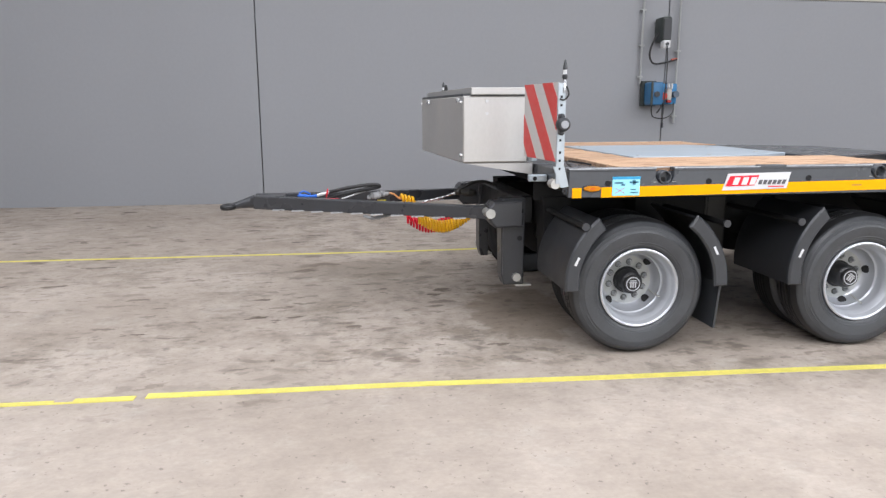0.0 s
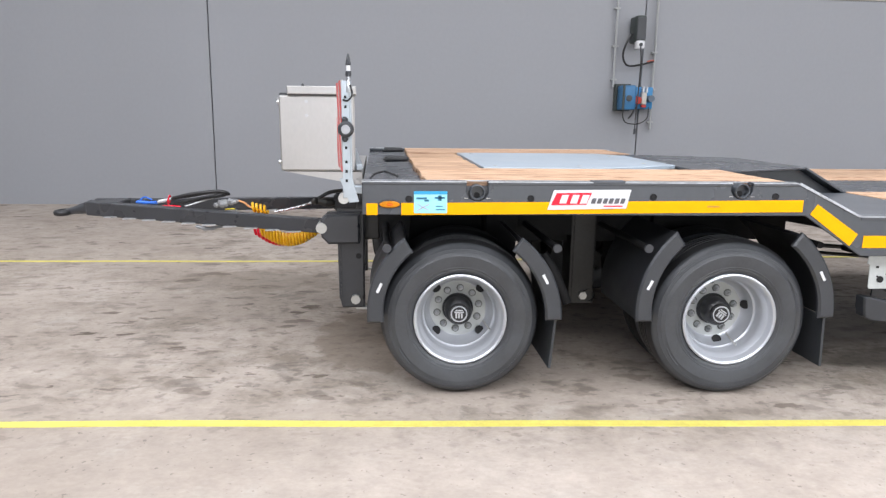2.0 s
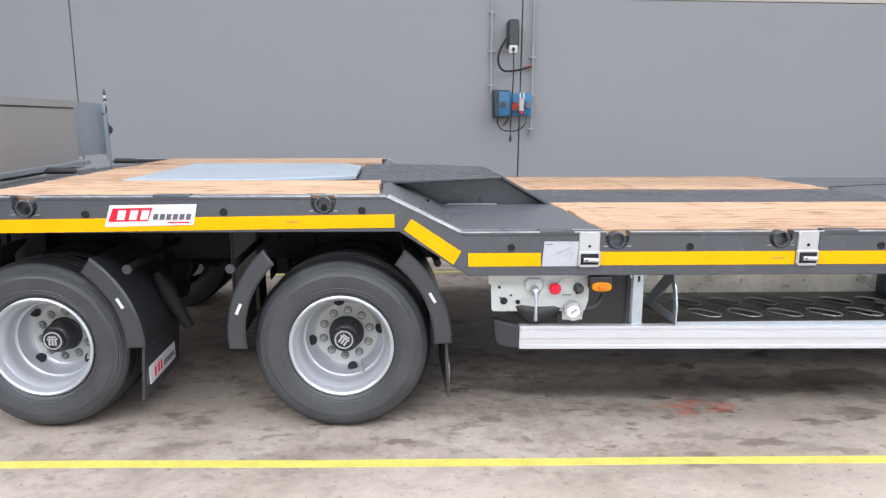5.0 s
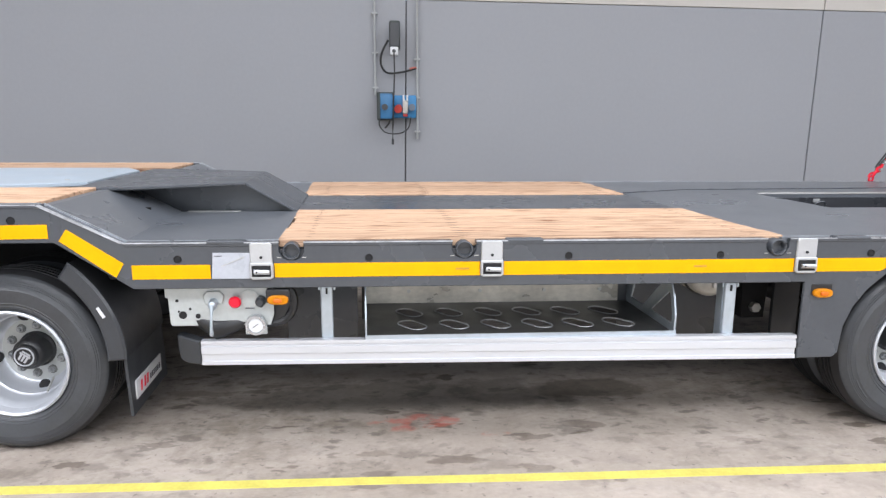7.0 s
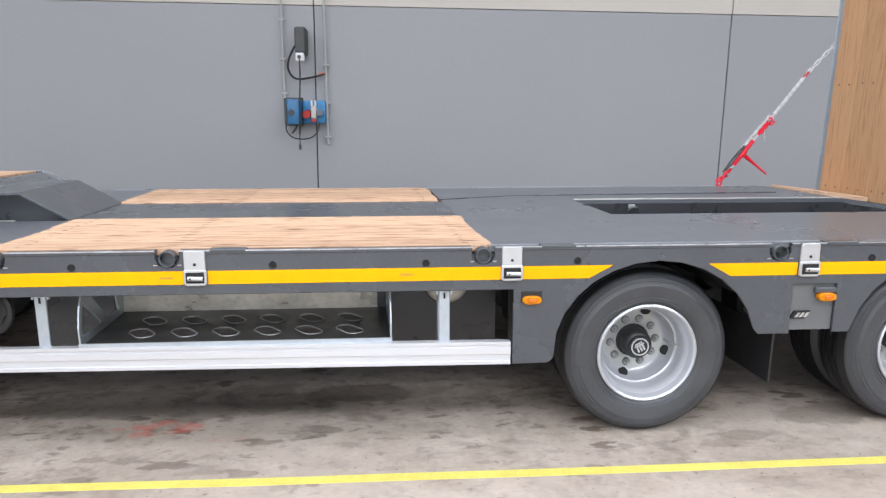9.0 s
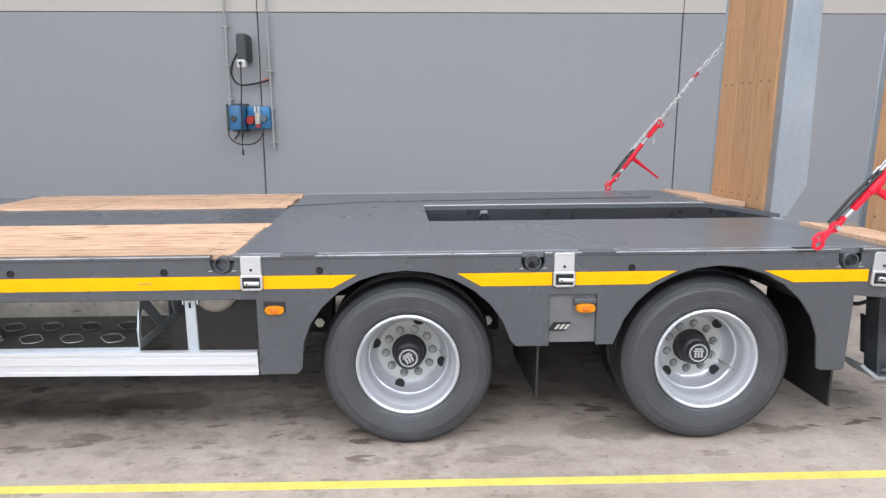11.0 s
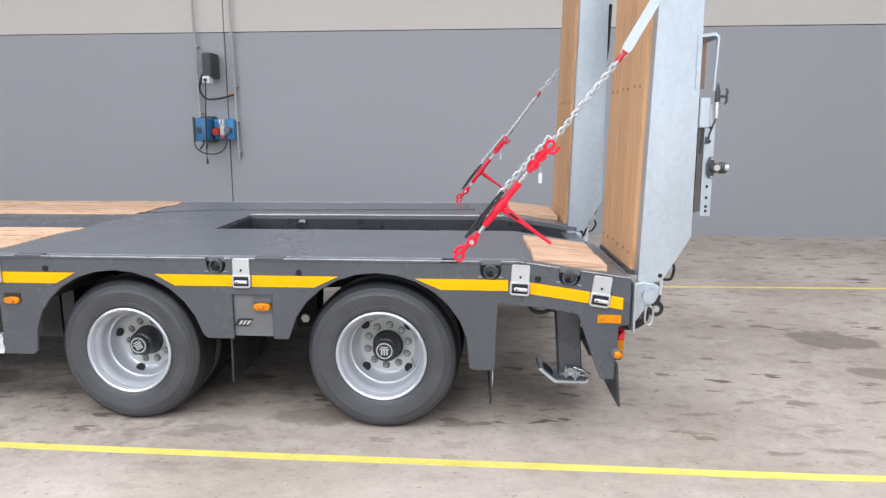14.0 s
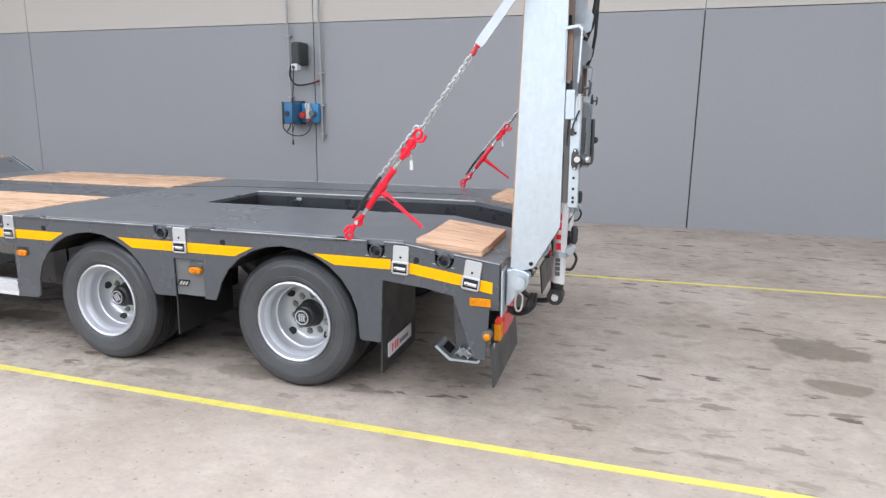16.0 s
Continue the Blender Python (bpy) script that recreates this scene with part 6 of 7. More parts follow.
# ---- rear end ----
tp("rear_beam", box(7.60, XE - 0.006, 0.05, WIDE - 0.05, 0.62, 0.79, 0.006), M_PAINT, trailer)
tp("side_reflector", box(7.563, 7.672, -0.008, 0.0, 0.608, 0.65, 0.003), M_AMBER, trailer, "rectangular amber reflector")
tp("hinge_plate", box(7.722, 7.732, -0.02, 0.10, 0.57, 0.80, 0.003), M_GALV, trailer, "galvanised hinge plate")
for k in (0, 1):
    y, s = (0.0, 1) if k == 0 else (WIDE, -1)
    lamp = tp("tail_lamp", box(7.655, 7.70, y + s * 0.08, y + s * 0.42, 0.40, 0.50, 0.006), M_PLASTIC, trailer, "red and amber tail lamp cluster")
    tp("red_lens", box(7.695, 7.712, y + s * 0.15, y + s * 0.42, 0.42, 0.55, 0.004), M_REDLENS, lamp)
    tp("amber_lens", box(7.672, 7.708, y + s * 0.075, y + s * 0.145, 0.415, 0.503, 0.004), M_AMBER, lamp)
    tp("end_lens", prism([(7.676, 0.506), (7.708, 0.506), (7.708, 0.548), (7.694, 0.545), (7.678, 0.524)], y + s * 0.072, y + s * 0.145, bevel=0.003), M_REDLENS, lamp)
    tp("lamp_arm", box(7.54, 7.66, y + s * 0.05, y + s * 0.4, 0.43, 0.47), M_DARK, lamp)
    tp("marker_stalk", rod((7.655, y + s * 0.02, 0.468), (7.655, y - s * 0.016, 0.468), 0.025, 14), M_SEAT, lamp)
    tp("marker_lens", lathe([(0, -0.032), (0.011, -0.030), (0.018, -0.024), (0.018, -0.014), (0, -0.014)], 18, 7.657, 0.462), M_AMBER, lamp, "", True)
    if k:
        c = [q for q in lamp.children if q.name.startswith("marker_lens")][0]
        c.matrix_basis = pose(-SKEW * WIDE, WIDE + 0.054, 0)
    tp("lamp_foot", box(7.655, 7.675, y + s * 0.08, y + s * 0.10, 0.37, 0.40), M_WHITE, lamp)
    tp("rear_flap", prism([(7.66, 0.40), (7.672, 0.40), (7.69, 0.185), (7.68, 0.185)], y + s * 0.03, y + s * 0.72), M_PLASTIC, trailer, "black rear spray flap")
    # fold-down support leg with a turned-up foot
    ly = y + s * 0.30
    tp("support_leg", prism([(7.40, 0.66), (7.52, 0.66), (7.545, 0.235), (7.43, 0.235)], ly - 0.05, ly + 0.05, bevel=0.006), M_PAINT, trailer, "anthracite support leg")
    tp("foot_plate", prism([(7.318, 0.292), (7.325, 0.302), (7.335, 0.300), (7.345, 0.288), (7.41, 0.238), (7.555, 0.238), (7.567, 0.25), (7.573, 0.246), (7.565, 0.229), (7.555, 0.226), (7.40, 0.224)], ly - 0.085, ly + 0.085), M_GALV, trailer, "galvanised foot plate with a turned-up edge")
    tp("foot_hole", prism([(7.354, 0.284), (7.398, 0.250), (7.400, 0.2545), (7.357, 0.288)], ly - 0.05, ly + 0.05), M_HOLE, trailer)
    tp("pin_handle", tube(curve_pts([(7.50, ly - s * 0.06, 0.30), (7.54, ly - s * 0.075, 0.29), (7.58, ly - s * 0.07, 0.265), (7.53, ly - s * 0.08, 0.27), (7.48, ly - s * 0.07, 0.295)], 5), 0.006, 7), M_CHROME, trailer, "", True)
    if k == 0:
        bm = bmesh.new()
        rng = random.Random(7)
        grid = [[bm.verts.new((7.43 + 0.08 * i / 7 + 0.03 * j / 5 + rng.uniform(-0.009, 0.009), ly - 0.075 + rng.uniform(-0.016, 0.016), 0.262 + 0.045 * j / 5 - 0.02 * i / 7 + rng.uniform(-0.008, 0.008))) for j in range(6)] for i in range(8)]
        for i in range(7):
            for j in range(5):
                bm.faces.new((grid[i][j], grid[i + 1][j], grid[i + 1][j + 1], grid[i][j + 1]))
        bmesh.ops.solidify(bm, geom=bm.faces[:], thickness=0.002)
        tp("wrapping", bm, M_WHITE, trailer, "crumpled clear wrapping on the support foot")
tp("drain_hose", tube(curve_pts([(7.27, 0.3, 0.68), (7.275, 0.3, 0.61), (7.295, 0.3, 0.578), (7.34, 0.3, 0.572), (7.39, 0.3, 0.585), (7.45, 0.3, 0.578)], 6), 0.010, 8), M_BLACK, trailer, "black hose loop under the rear deck", True)


# ---- the two raised ramps ----
def ramp(y0, y1, s, parent):
    """A ramp standing upright on its hinge; s points from the trailer's side inwards."""
    g = group("loading_ramp", "", "", parent)
    tagged(g, "raised galvanised loading ramp with hardwood boards")
    top, xa, xb = 3.25, 7.752, 7.983
    lean = 0.03          # the board face leans back a little
    cheek = [(xa, 0.80), (xa + lean * (top - 0.8), top), (xa + 0.12, top), (xb, top - 0.25), (xb, 1.01), (7.865, 0.805), (7.80, 0.785)]
    for y in (y0, y1 - 0.012):
        tp("cheek", prism(cheek, y, y + 0.012, bevel=0.002), M_GALV, g)
    for ya, yb in ((y0 + 0.012, y0 + 0.078), (y1 - 0.078, y1 - 0.012)):
        tp("edge_channel", box(xa + 0.002, xa + 0.035, ya, yb, 0.82, top - 0.01), M_GALV, g)
    tp("rear_web", box(xb - 0.06, xb - 0.05, y0 + 0.012, y1 - 0.012, 1.05, top - 0.3), mat("brown_primer", (0.17, 0.105, 0.075), 0.6), g, "brown primed web")
    n, w = 3, (y1 - y0 - 0.156) / 3
    for i in range(n):
        a = y0 + 0.078 + i * w
        b = tp("plank", box(xa - 0.018, xa + 0.022, a + 0.0015, a + w - 0.0015, 0.835, top - 0.03, 0.003), M_WOODR, g)
        for z in (0.905, 1.69, 2.45):
            for u in (0.28, 0.72):
                tp("screw", rod((xa - 0.021, a + w * u, z + 0.012 * u), (xa - 0.016, a + w * u, z + 0.012 * u), 0.0075, 8), bpy.data.materials["brown_primer"], g)
    for c in g.children:
        if c.name.startswith(("plank", "screw", "edge_channel")):
            for v in c.data.vertices:
                v.co.x += lean * (v.co.z - 0.8)
    tp("bottom_edge", box(xa - 0.025, xa + 0.03, y0 + 0.08, y1 - 0.08, 0.812, 0.834), M_PAINT, g)
    ys = y0 if s > 0 else y1
    for yy in (y0 + 0.0, y1 - 0.04):
        tp("hinge_lug", prism([(7.737, 0.79), (7.775, 0.80), (7.825, 0.79), (7.85, 0.775), (7.846, 0.735), (7.828, 0.70), (7.80, 0.678), (7.775, 0.65), (7.757, 0.62), (7.737, 0.61)], yy - 0.02, yy + 0.04, bevel=0.005), M_GALV, g)
        tp("hinge_pin", rod((7.80, yy - 0.05, 0.74), (7.80, yy + 0.07, 0.74), 0.032, 18), M_GALV, g, "", True)
    tp("cheek_hole", rod((7.852, ys - s * 0.003, 0.826), (7.852, ys + s * 0.004, 0.826), 0.010, 10), M_HOLE, g)
    tp("pin_loop", tube(curve_pts([(7.79, ys - s * 0.03, 0.69), (7.785, ys - s * 0.03, 0.625), (7.797, ys - s * 0.03, 0.597), (7.815, ys - s * 0.03, 0.61), (7.82, ys - s * 0.03, 0.67), (7.80, ys - s * 0.03, 0.69)], 5), 0.005, 7), M_CHROME, g, "", True)
    # marker board folded behind the ramp
    yo = ys
    tp("marker_post", box(8.012, 8.056, yo - 0.004, yo + 0.004, 1.105, 1.60, 0.002), M_GALV, g, "galvanised slotted marker post")
    tp("marker_flange", box(8.052, 8.058, yo, yo + s * 0.03, 1.105, 1.60), M_GALV, g)
    tp("marker_board", box(7.987, 8.013, yo + s * 0.005, yo + s * 0.40, 1.125, 1.50), mat("board_back", (0.07, 0.062, 0.06), 0.5), g)
    tp("upper_hood", prism([(7.96, 1.67), (7.975, 1.67), (7.975, 1.885), (8.03, 1.893), (8.045, 1.88), (8.05, 1.885), (8.034, 1.906), (7.96, 1.896)], yo - 0.01, yo + s * 0.30), M_GALV, g)
    tp("hood_edge", prism([(8.042, 1.895), (8.05, 1.89), (8.042, 1.66), (8.034, 1.66)], yo - 0.012, yo - 0.004), M_GALV, g)
    tp("hood_inside", box(7.972, 8.006, yo + s * 0.02, yo + s * 0.035, 1.67, 1.885), bpy.data.materials["brown_primer"], g, "brown panel")
    for z in (1.13, 1.15, 1.19, 1.24, 1.44, 1.5):
        tp("slot", box(8.03, 8.04, yo - s * 0.0055 - 0.001, yo - s * 0.0055 + 0.001, z - 0.006, z + 0.006), M_HOLE, g)
    tp("bracket", box(7.985, 8.03, yo - 0.01, yo + 0.02, 1.50, 1.63, 0.004), M_GALV, g)
    tp("knob_stem", rod((8.045, yo - s * 0.02, 1.635), (8.085, yo - s * 0.02, 1.635), 0.006, 8), M_PLASTIC, g)
    tp("knob", tube([(8.083, yo - s * 0.02, 1.60), (8.09, yo - s * 0.02, 1.612), (8.092, yo - s * 0.02, 1.658), (8.085, yo - s * 0.02, 1.67)], [0.003, 0.006, 0.006, 0.003], 8), M_PLASTIC, g, "black turn knob", True)
    pts = []
    for i in range(22 * 8 + 1):
        a = 2 * math.pi * i / 8
        pts.append((7.992 + 0.012 * math.cos(a) + 0.0001 * i, yo + s * 0.03 + 0.012 * math.sin(a), 1.12 + 0.265 * i / 176))
    tp("coiled_lead", tube(pts, 0.003, 5), M_BLACK, g, "black coiled lead", True)
    tp("lead", tube(curve_pts([(7.998, yo, 1.385), (8.0, yo, 1.46), (8.012, yo, 1.55)], 5), 0.003, 6), M_BLACK, g, "", True)
    tp("plunger_sleeve", tube([(8.052, yo - s * 0.02, 1.54), (8.052, yo - s * 0.02, 1.61)], [0.010, 0.014], 10), M_CHROME, g, "", True)
    tp("plunger", tube([(8.052, yo - s * 0.02, 1.61), (8.052, yo - s * 0.02, 1.615), (8.052, yo - s * 0.02, 1.655), (8.052, yo - s * 0.02, 1.69)], [0.009, 0.012, 0.011, 0.003], 10), M_PLASTIC, g, "", True)
    tp("lead", tube(curve_pts([(8.05, yo - s * 0.02, 1.54), (8.03, yo - s * 0.03, 1.49), (8.02, yo - s * 0.02, 1.45)], 5), 0.004, 6), M_BLACK, g, "", True)
    tp("lead_tip", rod((8.02, yo - s * 0.02, 1.46), (8.018, yo - s * 0.02, 1.43), 0.010, 8), M_PLASTIC, g)
    lx, ly = 8.04, yo - s * 0.03
    tp("lamp_plate", prism([(lx - 0.016, 1.345), (lx - 0.006, 1.372), (lx + 0.006, 1.372), (lx + 0.014, 1.345), (lx + 0.014, 1.30), (lx + 0.006, 1.278), (lx - 0.006, 1.278), (lx - 0.016, 1.30)], ly - 0.006, ly + 0.02, bevel=0.003), M_PLASTIC, g)
    for z in (1.285, 1.365):
        tp("plate_bolt", rod((lx, ly - s * 0.012, z), (lx, ly, z), 0.005, 8), M_BOLT, g)
    for nm, dx, dy, r in (("lamp", 0.012, -0.012 * s, 0.022), ("lamp", 0.045, 0.0, 0.026)):
        o = tp(nm, lathe([(0, -0.026), (r * 0.8, -0.022), (r, -0.008), (r, 0.01), (0, 0.016)], 18), M_PLASTIC, g, "", True)
        o.matrix_basis = pose(lx + dx - SKEW * (ly + dy), ly + dy, 1.325, 0, 0, 0 if dx < 0.03 else 60)
    tp("lens", rod((lx + 0.012, ly - s * 0.041, 1.327), (lx + 0.012, ly - s * 0.03, 1.327), 0.013, 14), M_BOLT, g, "", True)
    tp("side_lens", rod((lx + 0.052, ly - s * 0.02, 1.327), (lx + 0.066, ly - s * 0.024, 1.327), 0.014, 14), M_BOLT, g, "", True)
    # lifting cylinder behind the ramp
    before = set(g.children)
    yc = y0 + 0.40 if s > 0 else y1 - 0.40
    tp("lift_cylinder", tube([(7.985, yc, 0.635), (7.987, yc, 0.645), (7.988, yc, 0.655), (8.005, yc, 1.55), (8.005, yc, 1.56)], [0.030, 0.036, 0.0365, 0.036, 0.024], 18), M_WHITE, g, "white lift cylinder with red and dark bars", True)
    for z0, z1, m in ((0.83, 0.865, M_RED), (0.885, 0.91, M_RED), (0.935, 0.975, M_RED), (0.985, 1.02, M_RED), (0.69, 0.712, M_GREYINK), (0.717, 0.74, M_GREYINK), (0.745, 0.762, M_GREYINK), (0.766, 0.785, M_GREYINK)):
        tp("cylinder_print", box(7.975, 8.0, yc - s * 0.039, yc - s * 0.030, z0, z1), m, g)
    for k in range(3):
        tp("oil_hose", tube(curve_pts([(7.90 - 0.01 * k, yc - s * 0.2, 0.63), (7.895 - 0.02 * k, yc - s * 0.22, 0.57), (7.85, yc - s * 0.22, 0.525 + 0.012 * k), (7.79, yc - s * 0.2, 0.51 + 0.015 * k), (7.73, yc - s * 0.2, 0.54)], 6), 0.008, 7), M_BLACK, g, "", True)
    tp("cylinder_collar", tube([(7.992, yc, 0.79), (7.9922, yc, 0.815)], 0.046, 16), M_GALV, g)
    tp("cylinder_clevis", tube([(7.982, yc, 0.58), (7.984, yc, 0.62), (7.986, yc, 0.648)], [0.03, 0.034, 0.037], 16), M_DARK, g, "", True)
    tp("cylinder_eye", rod((7.98, yc - 0.05, 0.575), (7.98, yc + 0.05, 0.575), 0.043, 20), M_DARK, g, "", True)
    tp("eye_nut", rod((7.98, yc - s * 0.062, 0.575), (7.98, yc - s * 0.04, 0.575), 0.02, 8), M_CHROME, g)
    tp("cylinder_rod", rod((8.005, yc, 1.55), (7.985, yc, 2.0), 0.024, 12), M_DARK, g, "", True)
    tp("valve_arm", prism([(8.01, 0.80), (8.06, 0.80), (8.075, 0.84), (8.06, 0.86), (8.01, 0.83)], yc - 0.02, yc + 0.02, bevel=0.004), M_GALV, g)
    tp("valve_knob", tube([(8.062, yc, 0.86), (8.064, yc, 0.88), (8.064, yc, 0.94), (8.063, yc, 0.955)], [0.012, 0.019, 0.019, 0.010], 14), M_PLASTIC, g, "", True)
    tp("oil_hose", tube(curve_pts([(8.03, yc, 0.72), (8.06, yc - s * 0.02, 0.73), (8.08, yc, 0.78), (8.06, yc, 0.815), (8.03, yc, 0.80), (7.98, yc + s * 0.06, 0.70), (7.96, yc + s * 0.07, 0.74), (7.94, yc + s * 0.07, 0.86)], 6), 0.0075, 8), M_BLACK, g, "", True)
    tp("oil_hose", tube(curve_pts([(7.78, yc, 0.60), (7.86, yc, 0.54), (7.96, yc - s * 0.02, 0.56), (8.0, yc, 0.64)], 6), 0.014, 8), M_BLACK, g, "", True)
    for c in g.children:
        if c not in before:
            for v in c.data.vertices:
                v.co.x -= 0.045
    tp("upper_stay", tube([(8.03, yc, 1.88), (8.06, yc, 1.95), (8.08, yc, 2.1), (8.09, yc, 2.4)], 0.012, 10), M_DARK, g, "", True)
    tp("stay_lug", prism([(7.98, 1.88), (8.06, 1.92), (8.07, 1.99), (8.02, 2.05), (7.985, 2.2)], yc - 0.06, yc - 0.045), M_GALV, g)
    if s > 0:
        tp("fold_flap", box(8.075, 8.085, yc + 0.05 * s, yc + 0.24 * s, 1.27, 1.50), M_DARK, g)
    return g


ramp(0.055, 0.945, 1, trailer)
far_ramp = ramp(WIDE - 0.945, WIDE - 0.055, -1, trailer)
far_ramp.location.x = -0.10


# ---- lashing chains that hold the ramps ----
def link_bm(p, d, side, length, width, wire):
    """One oval chain link with its long axis along d."""
    pts = []
    hl, hw = length / 2 - width / 2 + wire, width / 2 - wire
    for i in range(20):
        a = 2 * math.pi * i / 20
        u, v = hw * math.cos(a), hw * math.sin(a)
        u += hl if u > 0 else -hl
        pts.append(p + d * u + side * v)
    return tube(pts, wire, 6, closed=True)


M_BAR = mat("dull_zinc_bar", (0.36, 0.39, 0.42), 0.5, 0.2, 0.08, 8)


def lashing(y, s):
    P0, P1 = Vector((6.905 if s > 0 else 6.85, y, 0.896)), (Vector((7.612, y - 0.115, 1.808)) if s > 0 else Vector((7.53, y, 1.80)))
    d = (P1 - P0).normalized()
    across = d.cross(Vector((0, 1, 0))).normalized()
    flatn = d.cross(across).normalized()
    L = (P1 - P0).length
    at = lambda t, off=0.0, o2=0.0: P0 + d * (L * t) + across * off + flatn * o2
    g = group("lashing_chain", "steel lashing chain with a red ratchet binder on the deck edge", "chain", tag_group="ramp chains")

    def put(name, bm, m, parent=None, label="", smooth=True):
        return part(name, bm, m, parent or g, label, smooth, True)

    # lower hook in the slot
    def eye(t, r, wire, off=0.0):
        """A forged ring in the plane of the pull."""
        c = at(t, off)
        return tube([c + d * (r * 1.25 * math.cos(q)) + across * (r * math.sin(q)) for q in (2 * math.pi * i / 18 for i in range(18))], wire, 8, closed=True)

    put("hook", tube([at(0.035), at(0.06, 0.006), at(0.10, 0.004), at(0.13), at(0.16)], [0.009, 0.013, 0.010, 0.014, 0.009], 10), M_RED, None, "red grab hook")
    put("hook_eye", eye(0.022, 0.017, 0.0075), M_RED)
    put("hook_tip", tube(curve_pts([at(0.07, 0.01), at(0.05, 0.030), at(0.02, 0.032)], 4), 0.0075, 8), M_RED)
    put("hook_eye", eye(0.105, 0.017, 0.0075), M_RED)
    put("hook_pin", rod(at(0.105, 0, -0.028), at(0.105, 0, 0.028), 0.011, 10), M_CHROME)
    put("spindle", tube([at(0.15), at(0.22)], 0.011, 10), M_CHROME)
    bi = put("binder_tube", tube([at(0.185), at(0.19), at(0.30), at(0.39), at(0.395)], [0.012, 0.0155, 0.016, 0.0155, 0.011], 14), M_RED, None, "red ratchet binder body")
    put("ratchet_housing", tube([at(0.262), at(0.265), at(0.315), at(0.318)], [0.017, 0.022, 0.022, 0.017], 12), M_RED, bi)
    h0 = at(0.287, -0.02)
    dirn = Vector((0.212, -s * 0.02, -0.155))
    put("handle", tube([h0, h0 + dirn * 0.15, h0 + dirn * 0.35, h0 + dirn * 0.6, h0 + dirn], [0.016, 0.016, 0.0115, 0.0085, 0.007], 10), M_RED, bi, "red ratchet handle")
    put("handle_slot", tube([h0 + dirn * 0.12 - Vector((0, s * 0.018, 0)), h0 + dirn * 0.3 - Vector((0, s * 0.014, 0))], 0.006, 6), M_HOLE, bi)
    put("upper_spindle", tube([at(0.39), at(0.46)], 0.011, 10), M_CHROME)
    put("upper_hook", tube([at(0.45), at(0.475), at(0.50), at(0.54), at(0.565)], [0.010, 0.014, 0.009, 0.013, 0.009], 10), M_RED, None, "red grab hook")
    put("upper_hook_eye", eye(0.492, 0.017, 0.0075), M_RED)
    put("upper_hook_eye", eye(0.535, 0.018, 0.0075), M_RED)
    put("upper_hook_eye", eye(0.585, 0.018, 0.008), M_RED)
    put("upper_hook_tip", tube(curve_pts([at(0.56, -0.01), at(0.575, -0.038), at(0.605, -0.036)], 4), 0.0075, 8), M_RED)
    put("safety_tag", tube([at(0.50, -0.03), at(0.485, -0.045)], [0.003, 0.003], 6), M_CHROME)
    tag = at(0.475, -0.052)
    put("tag", box(tag.x - 0.008, tag.x + 0.008, tag.y - 0.003, tag.y + 0.003, tag.z - 0.035, tag.z + 0.01), M_CHAIN, None, "small metal tag", False)
    for q in (0.205, 0.235, 0.345, 0.37):      # printed bars on the body
        put("body_print", tube([at(q, 0.0, -0.0165), at(q + 0.012, 0.0, -0.0165)], 0.004, 6), M_BAR, bi)
    put("body_collar", tube([at(0.385), at(0.388), at(0.402), at(0.404)], [0.013, 0.018, 0.018, 0.013], 12), M_RED, bi)
    put("pawl", tube([at(0.275, 0.024), at(0.29, 0.034), at(0.31, 0.026)], [0.005, 0.008, 0.005], 8), M_CHROME, bi)
    put("guard_bar", tube([at(0.10, 0.034), at(0.20, 0.04), at(0.34, 0.036)], 0.007, 8), M_DARK)
    put("guard_bar", tube([at(0.12, 0.028, 0.012), at(0.34, 0.03, 0.012)], 0.005, 8), M_DARK)
    # the chain runs on, and its slack end doubles back to the body
    n = 18
    lw, lr = (0.027, 0.0043) if s > 0 else (0.033, 0.0055)
    for i in range(n):
        t = 0.60 + 0.368 * (i + 0.5) / n
        sd = flatn if i % 2 else across
        put("chain_link", link_bm(at(t), d, sd, L * 0.368 / n + 0.014, lw, lr), M_CHAIN)
    for i in range(13):
        t = 0.32 + 0.285 * (i + 0.5) / 13
        sd = flatn if i % 2 else across
        put("chain_link", link_bm(at(t, 0.036 - 0.014 * i / 13), d, sd, L * 0.285 / 13 + 0.014, 0.027, 0.0043), M_CHAIN)
    put("shackle", tube([at(0.962), at(0.972), at(0.985), at(1.008)], [0.009, 0.014, 0.010, 0.015], 10), mat("dark_red_lacquer", (0.4, 0.02, 0.025), 0.35), None, "dark red coupling link")
    # flat bar up to the ramp's cheek; on the far side the chain itself runs on
    a, b = at(1.0), Vector((7.862, y + s * 0.048, 2.20))
    e = (b - a).normalized()
    w = e.cross(Vector((0, 1, 0))).normalized()
    if s < 0:
        step = (b - a).length / 12
        for i in range(12):
            put("chain_link", link_bm(a + e * step * (i + 0.5), e, Vector((0, 1, 0)) if i % 2 else w, step + 0.016, lw, lr), M_CHAIN)
        return g
    bm = bmesh.new()
    q = []
    for p, hw in ((a - e * 0.01, 0.0126), (a + e * 0.03, 0.021), (b, 0.021), (b + e * 0.05, 0.0126)):
        q.append([bm.verts.new(p + w * u * hw + Vector((0, v * 0.005, 0))) for u, v in ((-1, -1), (1, -1), (1, 1), (-1, 1))])
    for r0, r1 in zip(q, q[1:]):
        for i in range(4):
            bm.faces.new((r0[i], r0[(i + 1) % 4], r1[(i + 1) % 4], r1[i]))
    bm.faces.new(q[0])
    bm.faces.new(q[-1])
    put("flat_bar", bm, M_BAR, None, "flat galvanised bar", False)
    return g


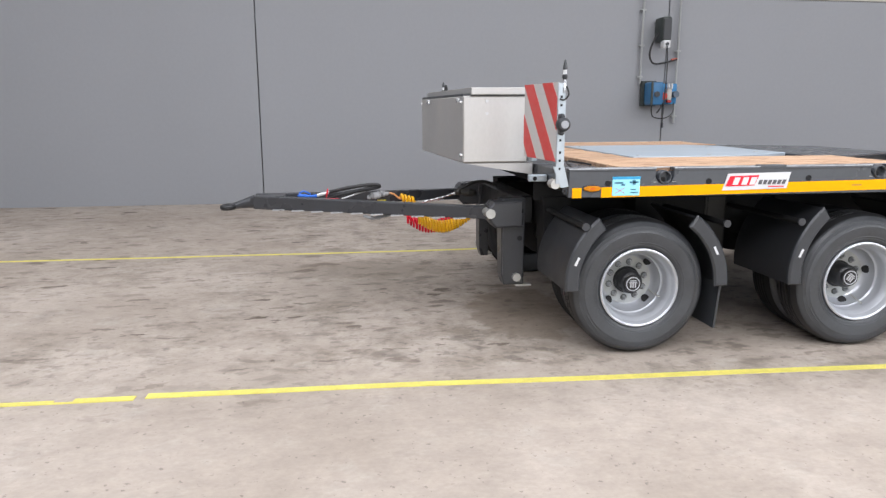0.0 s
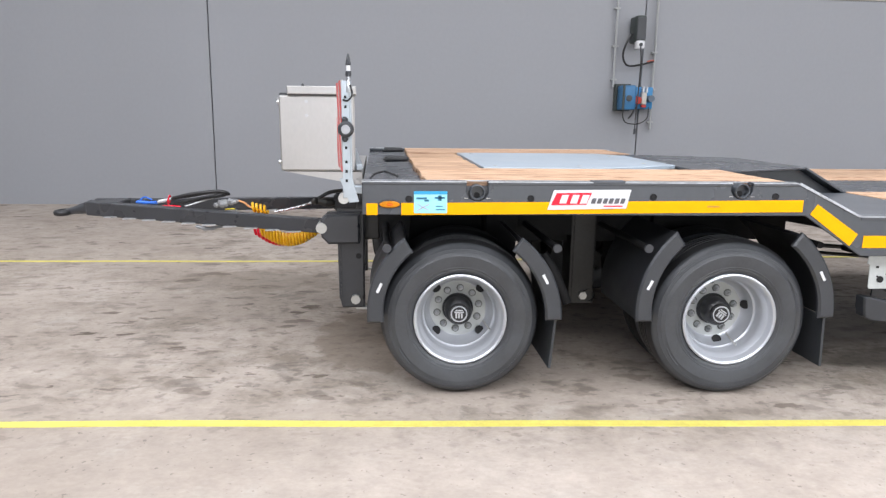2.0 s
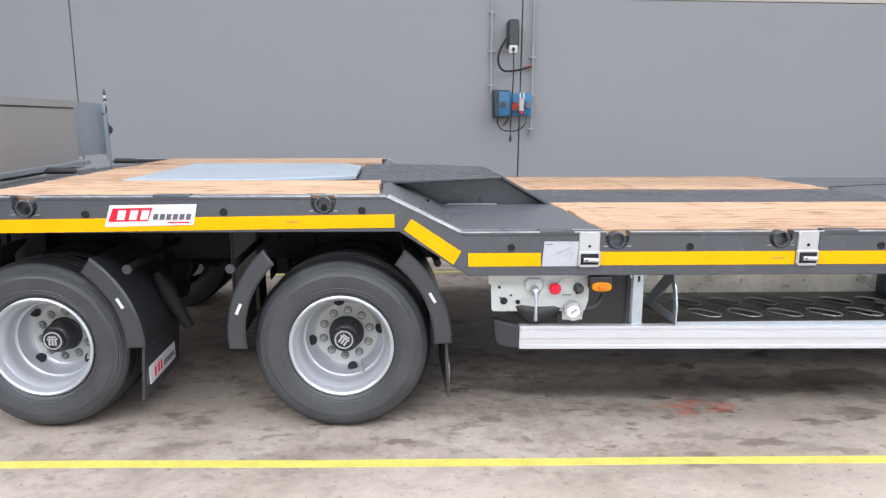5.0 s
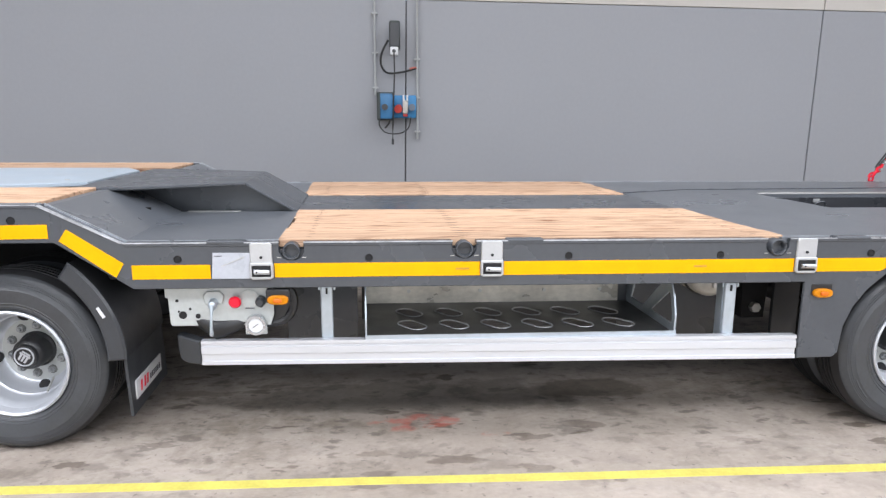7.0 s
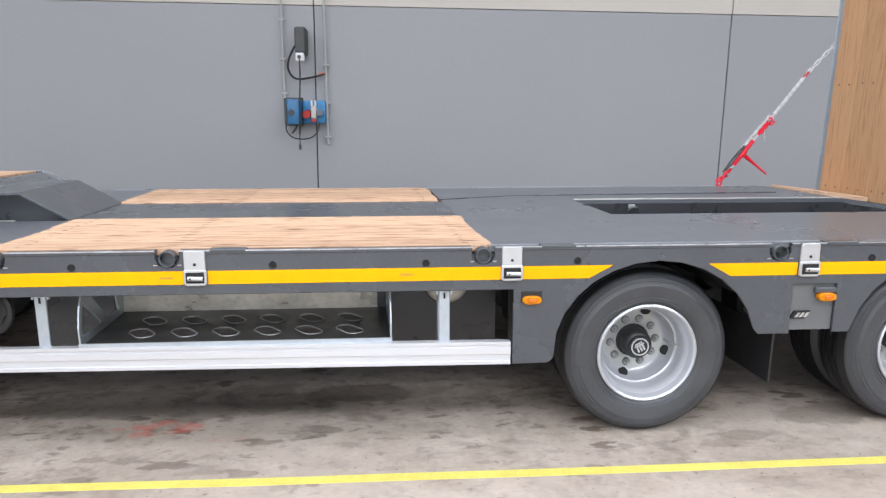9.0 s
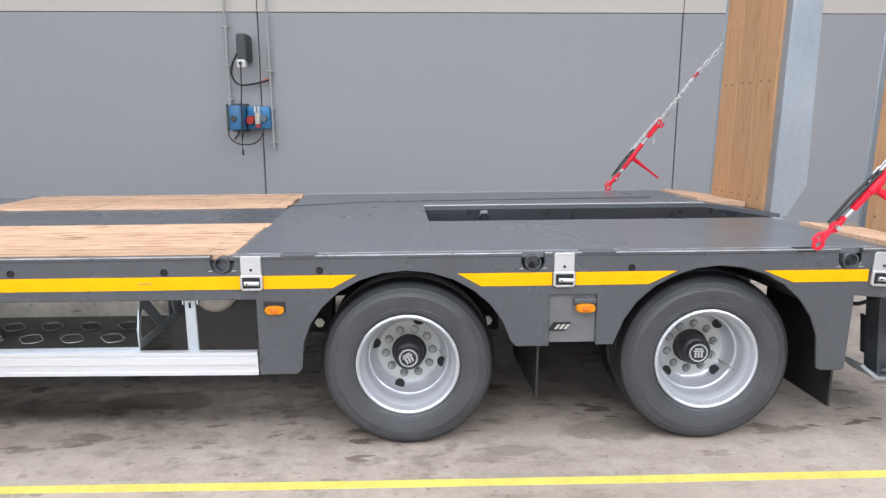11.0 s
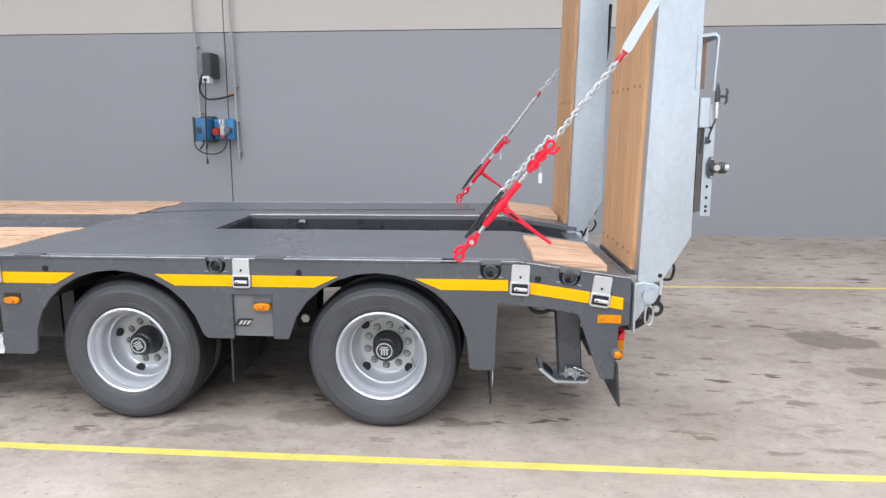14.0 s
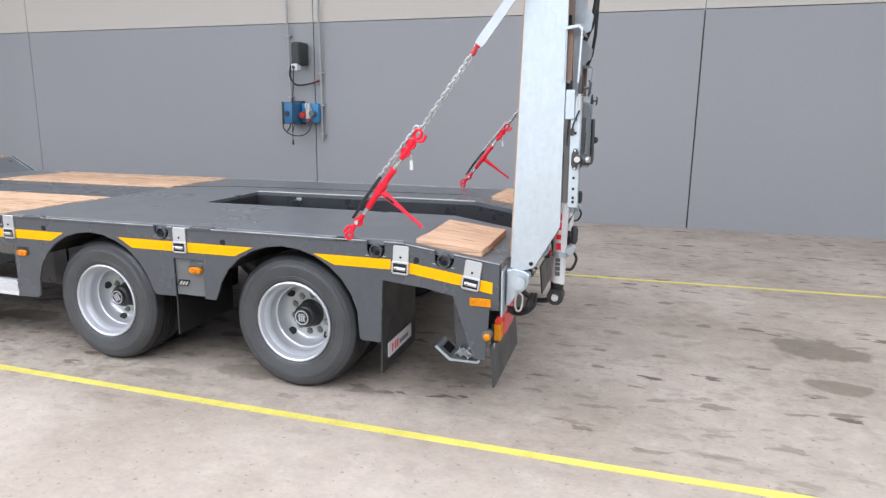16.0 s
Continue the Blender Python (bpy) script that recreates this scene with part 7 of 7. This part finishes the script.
lashing(0.0, 1)
lashing(WIDE, -1)
tp("edge_slot", box(6.835, 6.915, -0.005, 0.04, ZM - 0.008, ZM + 0.006), M_HOLE, trailer)
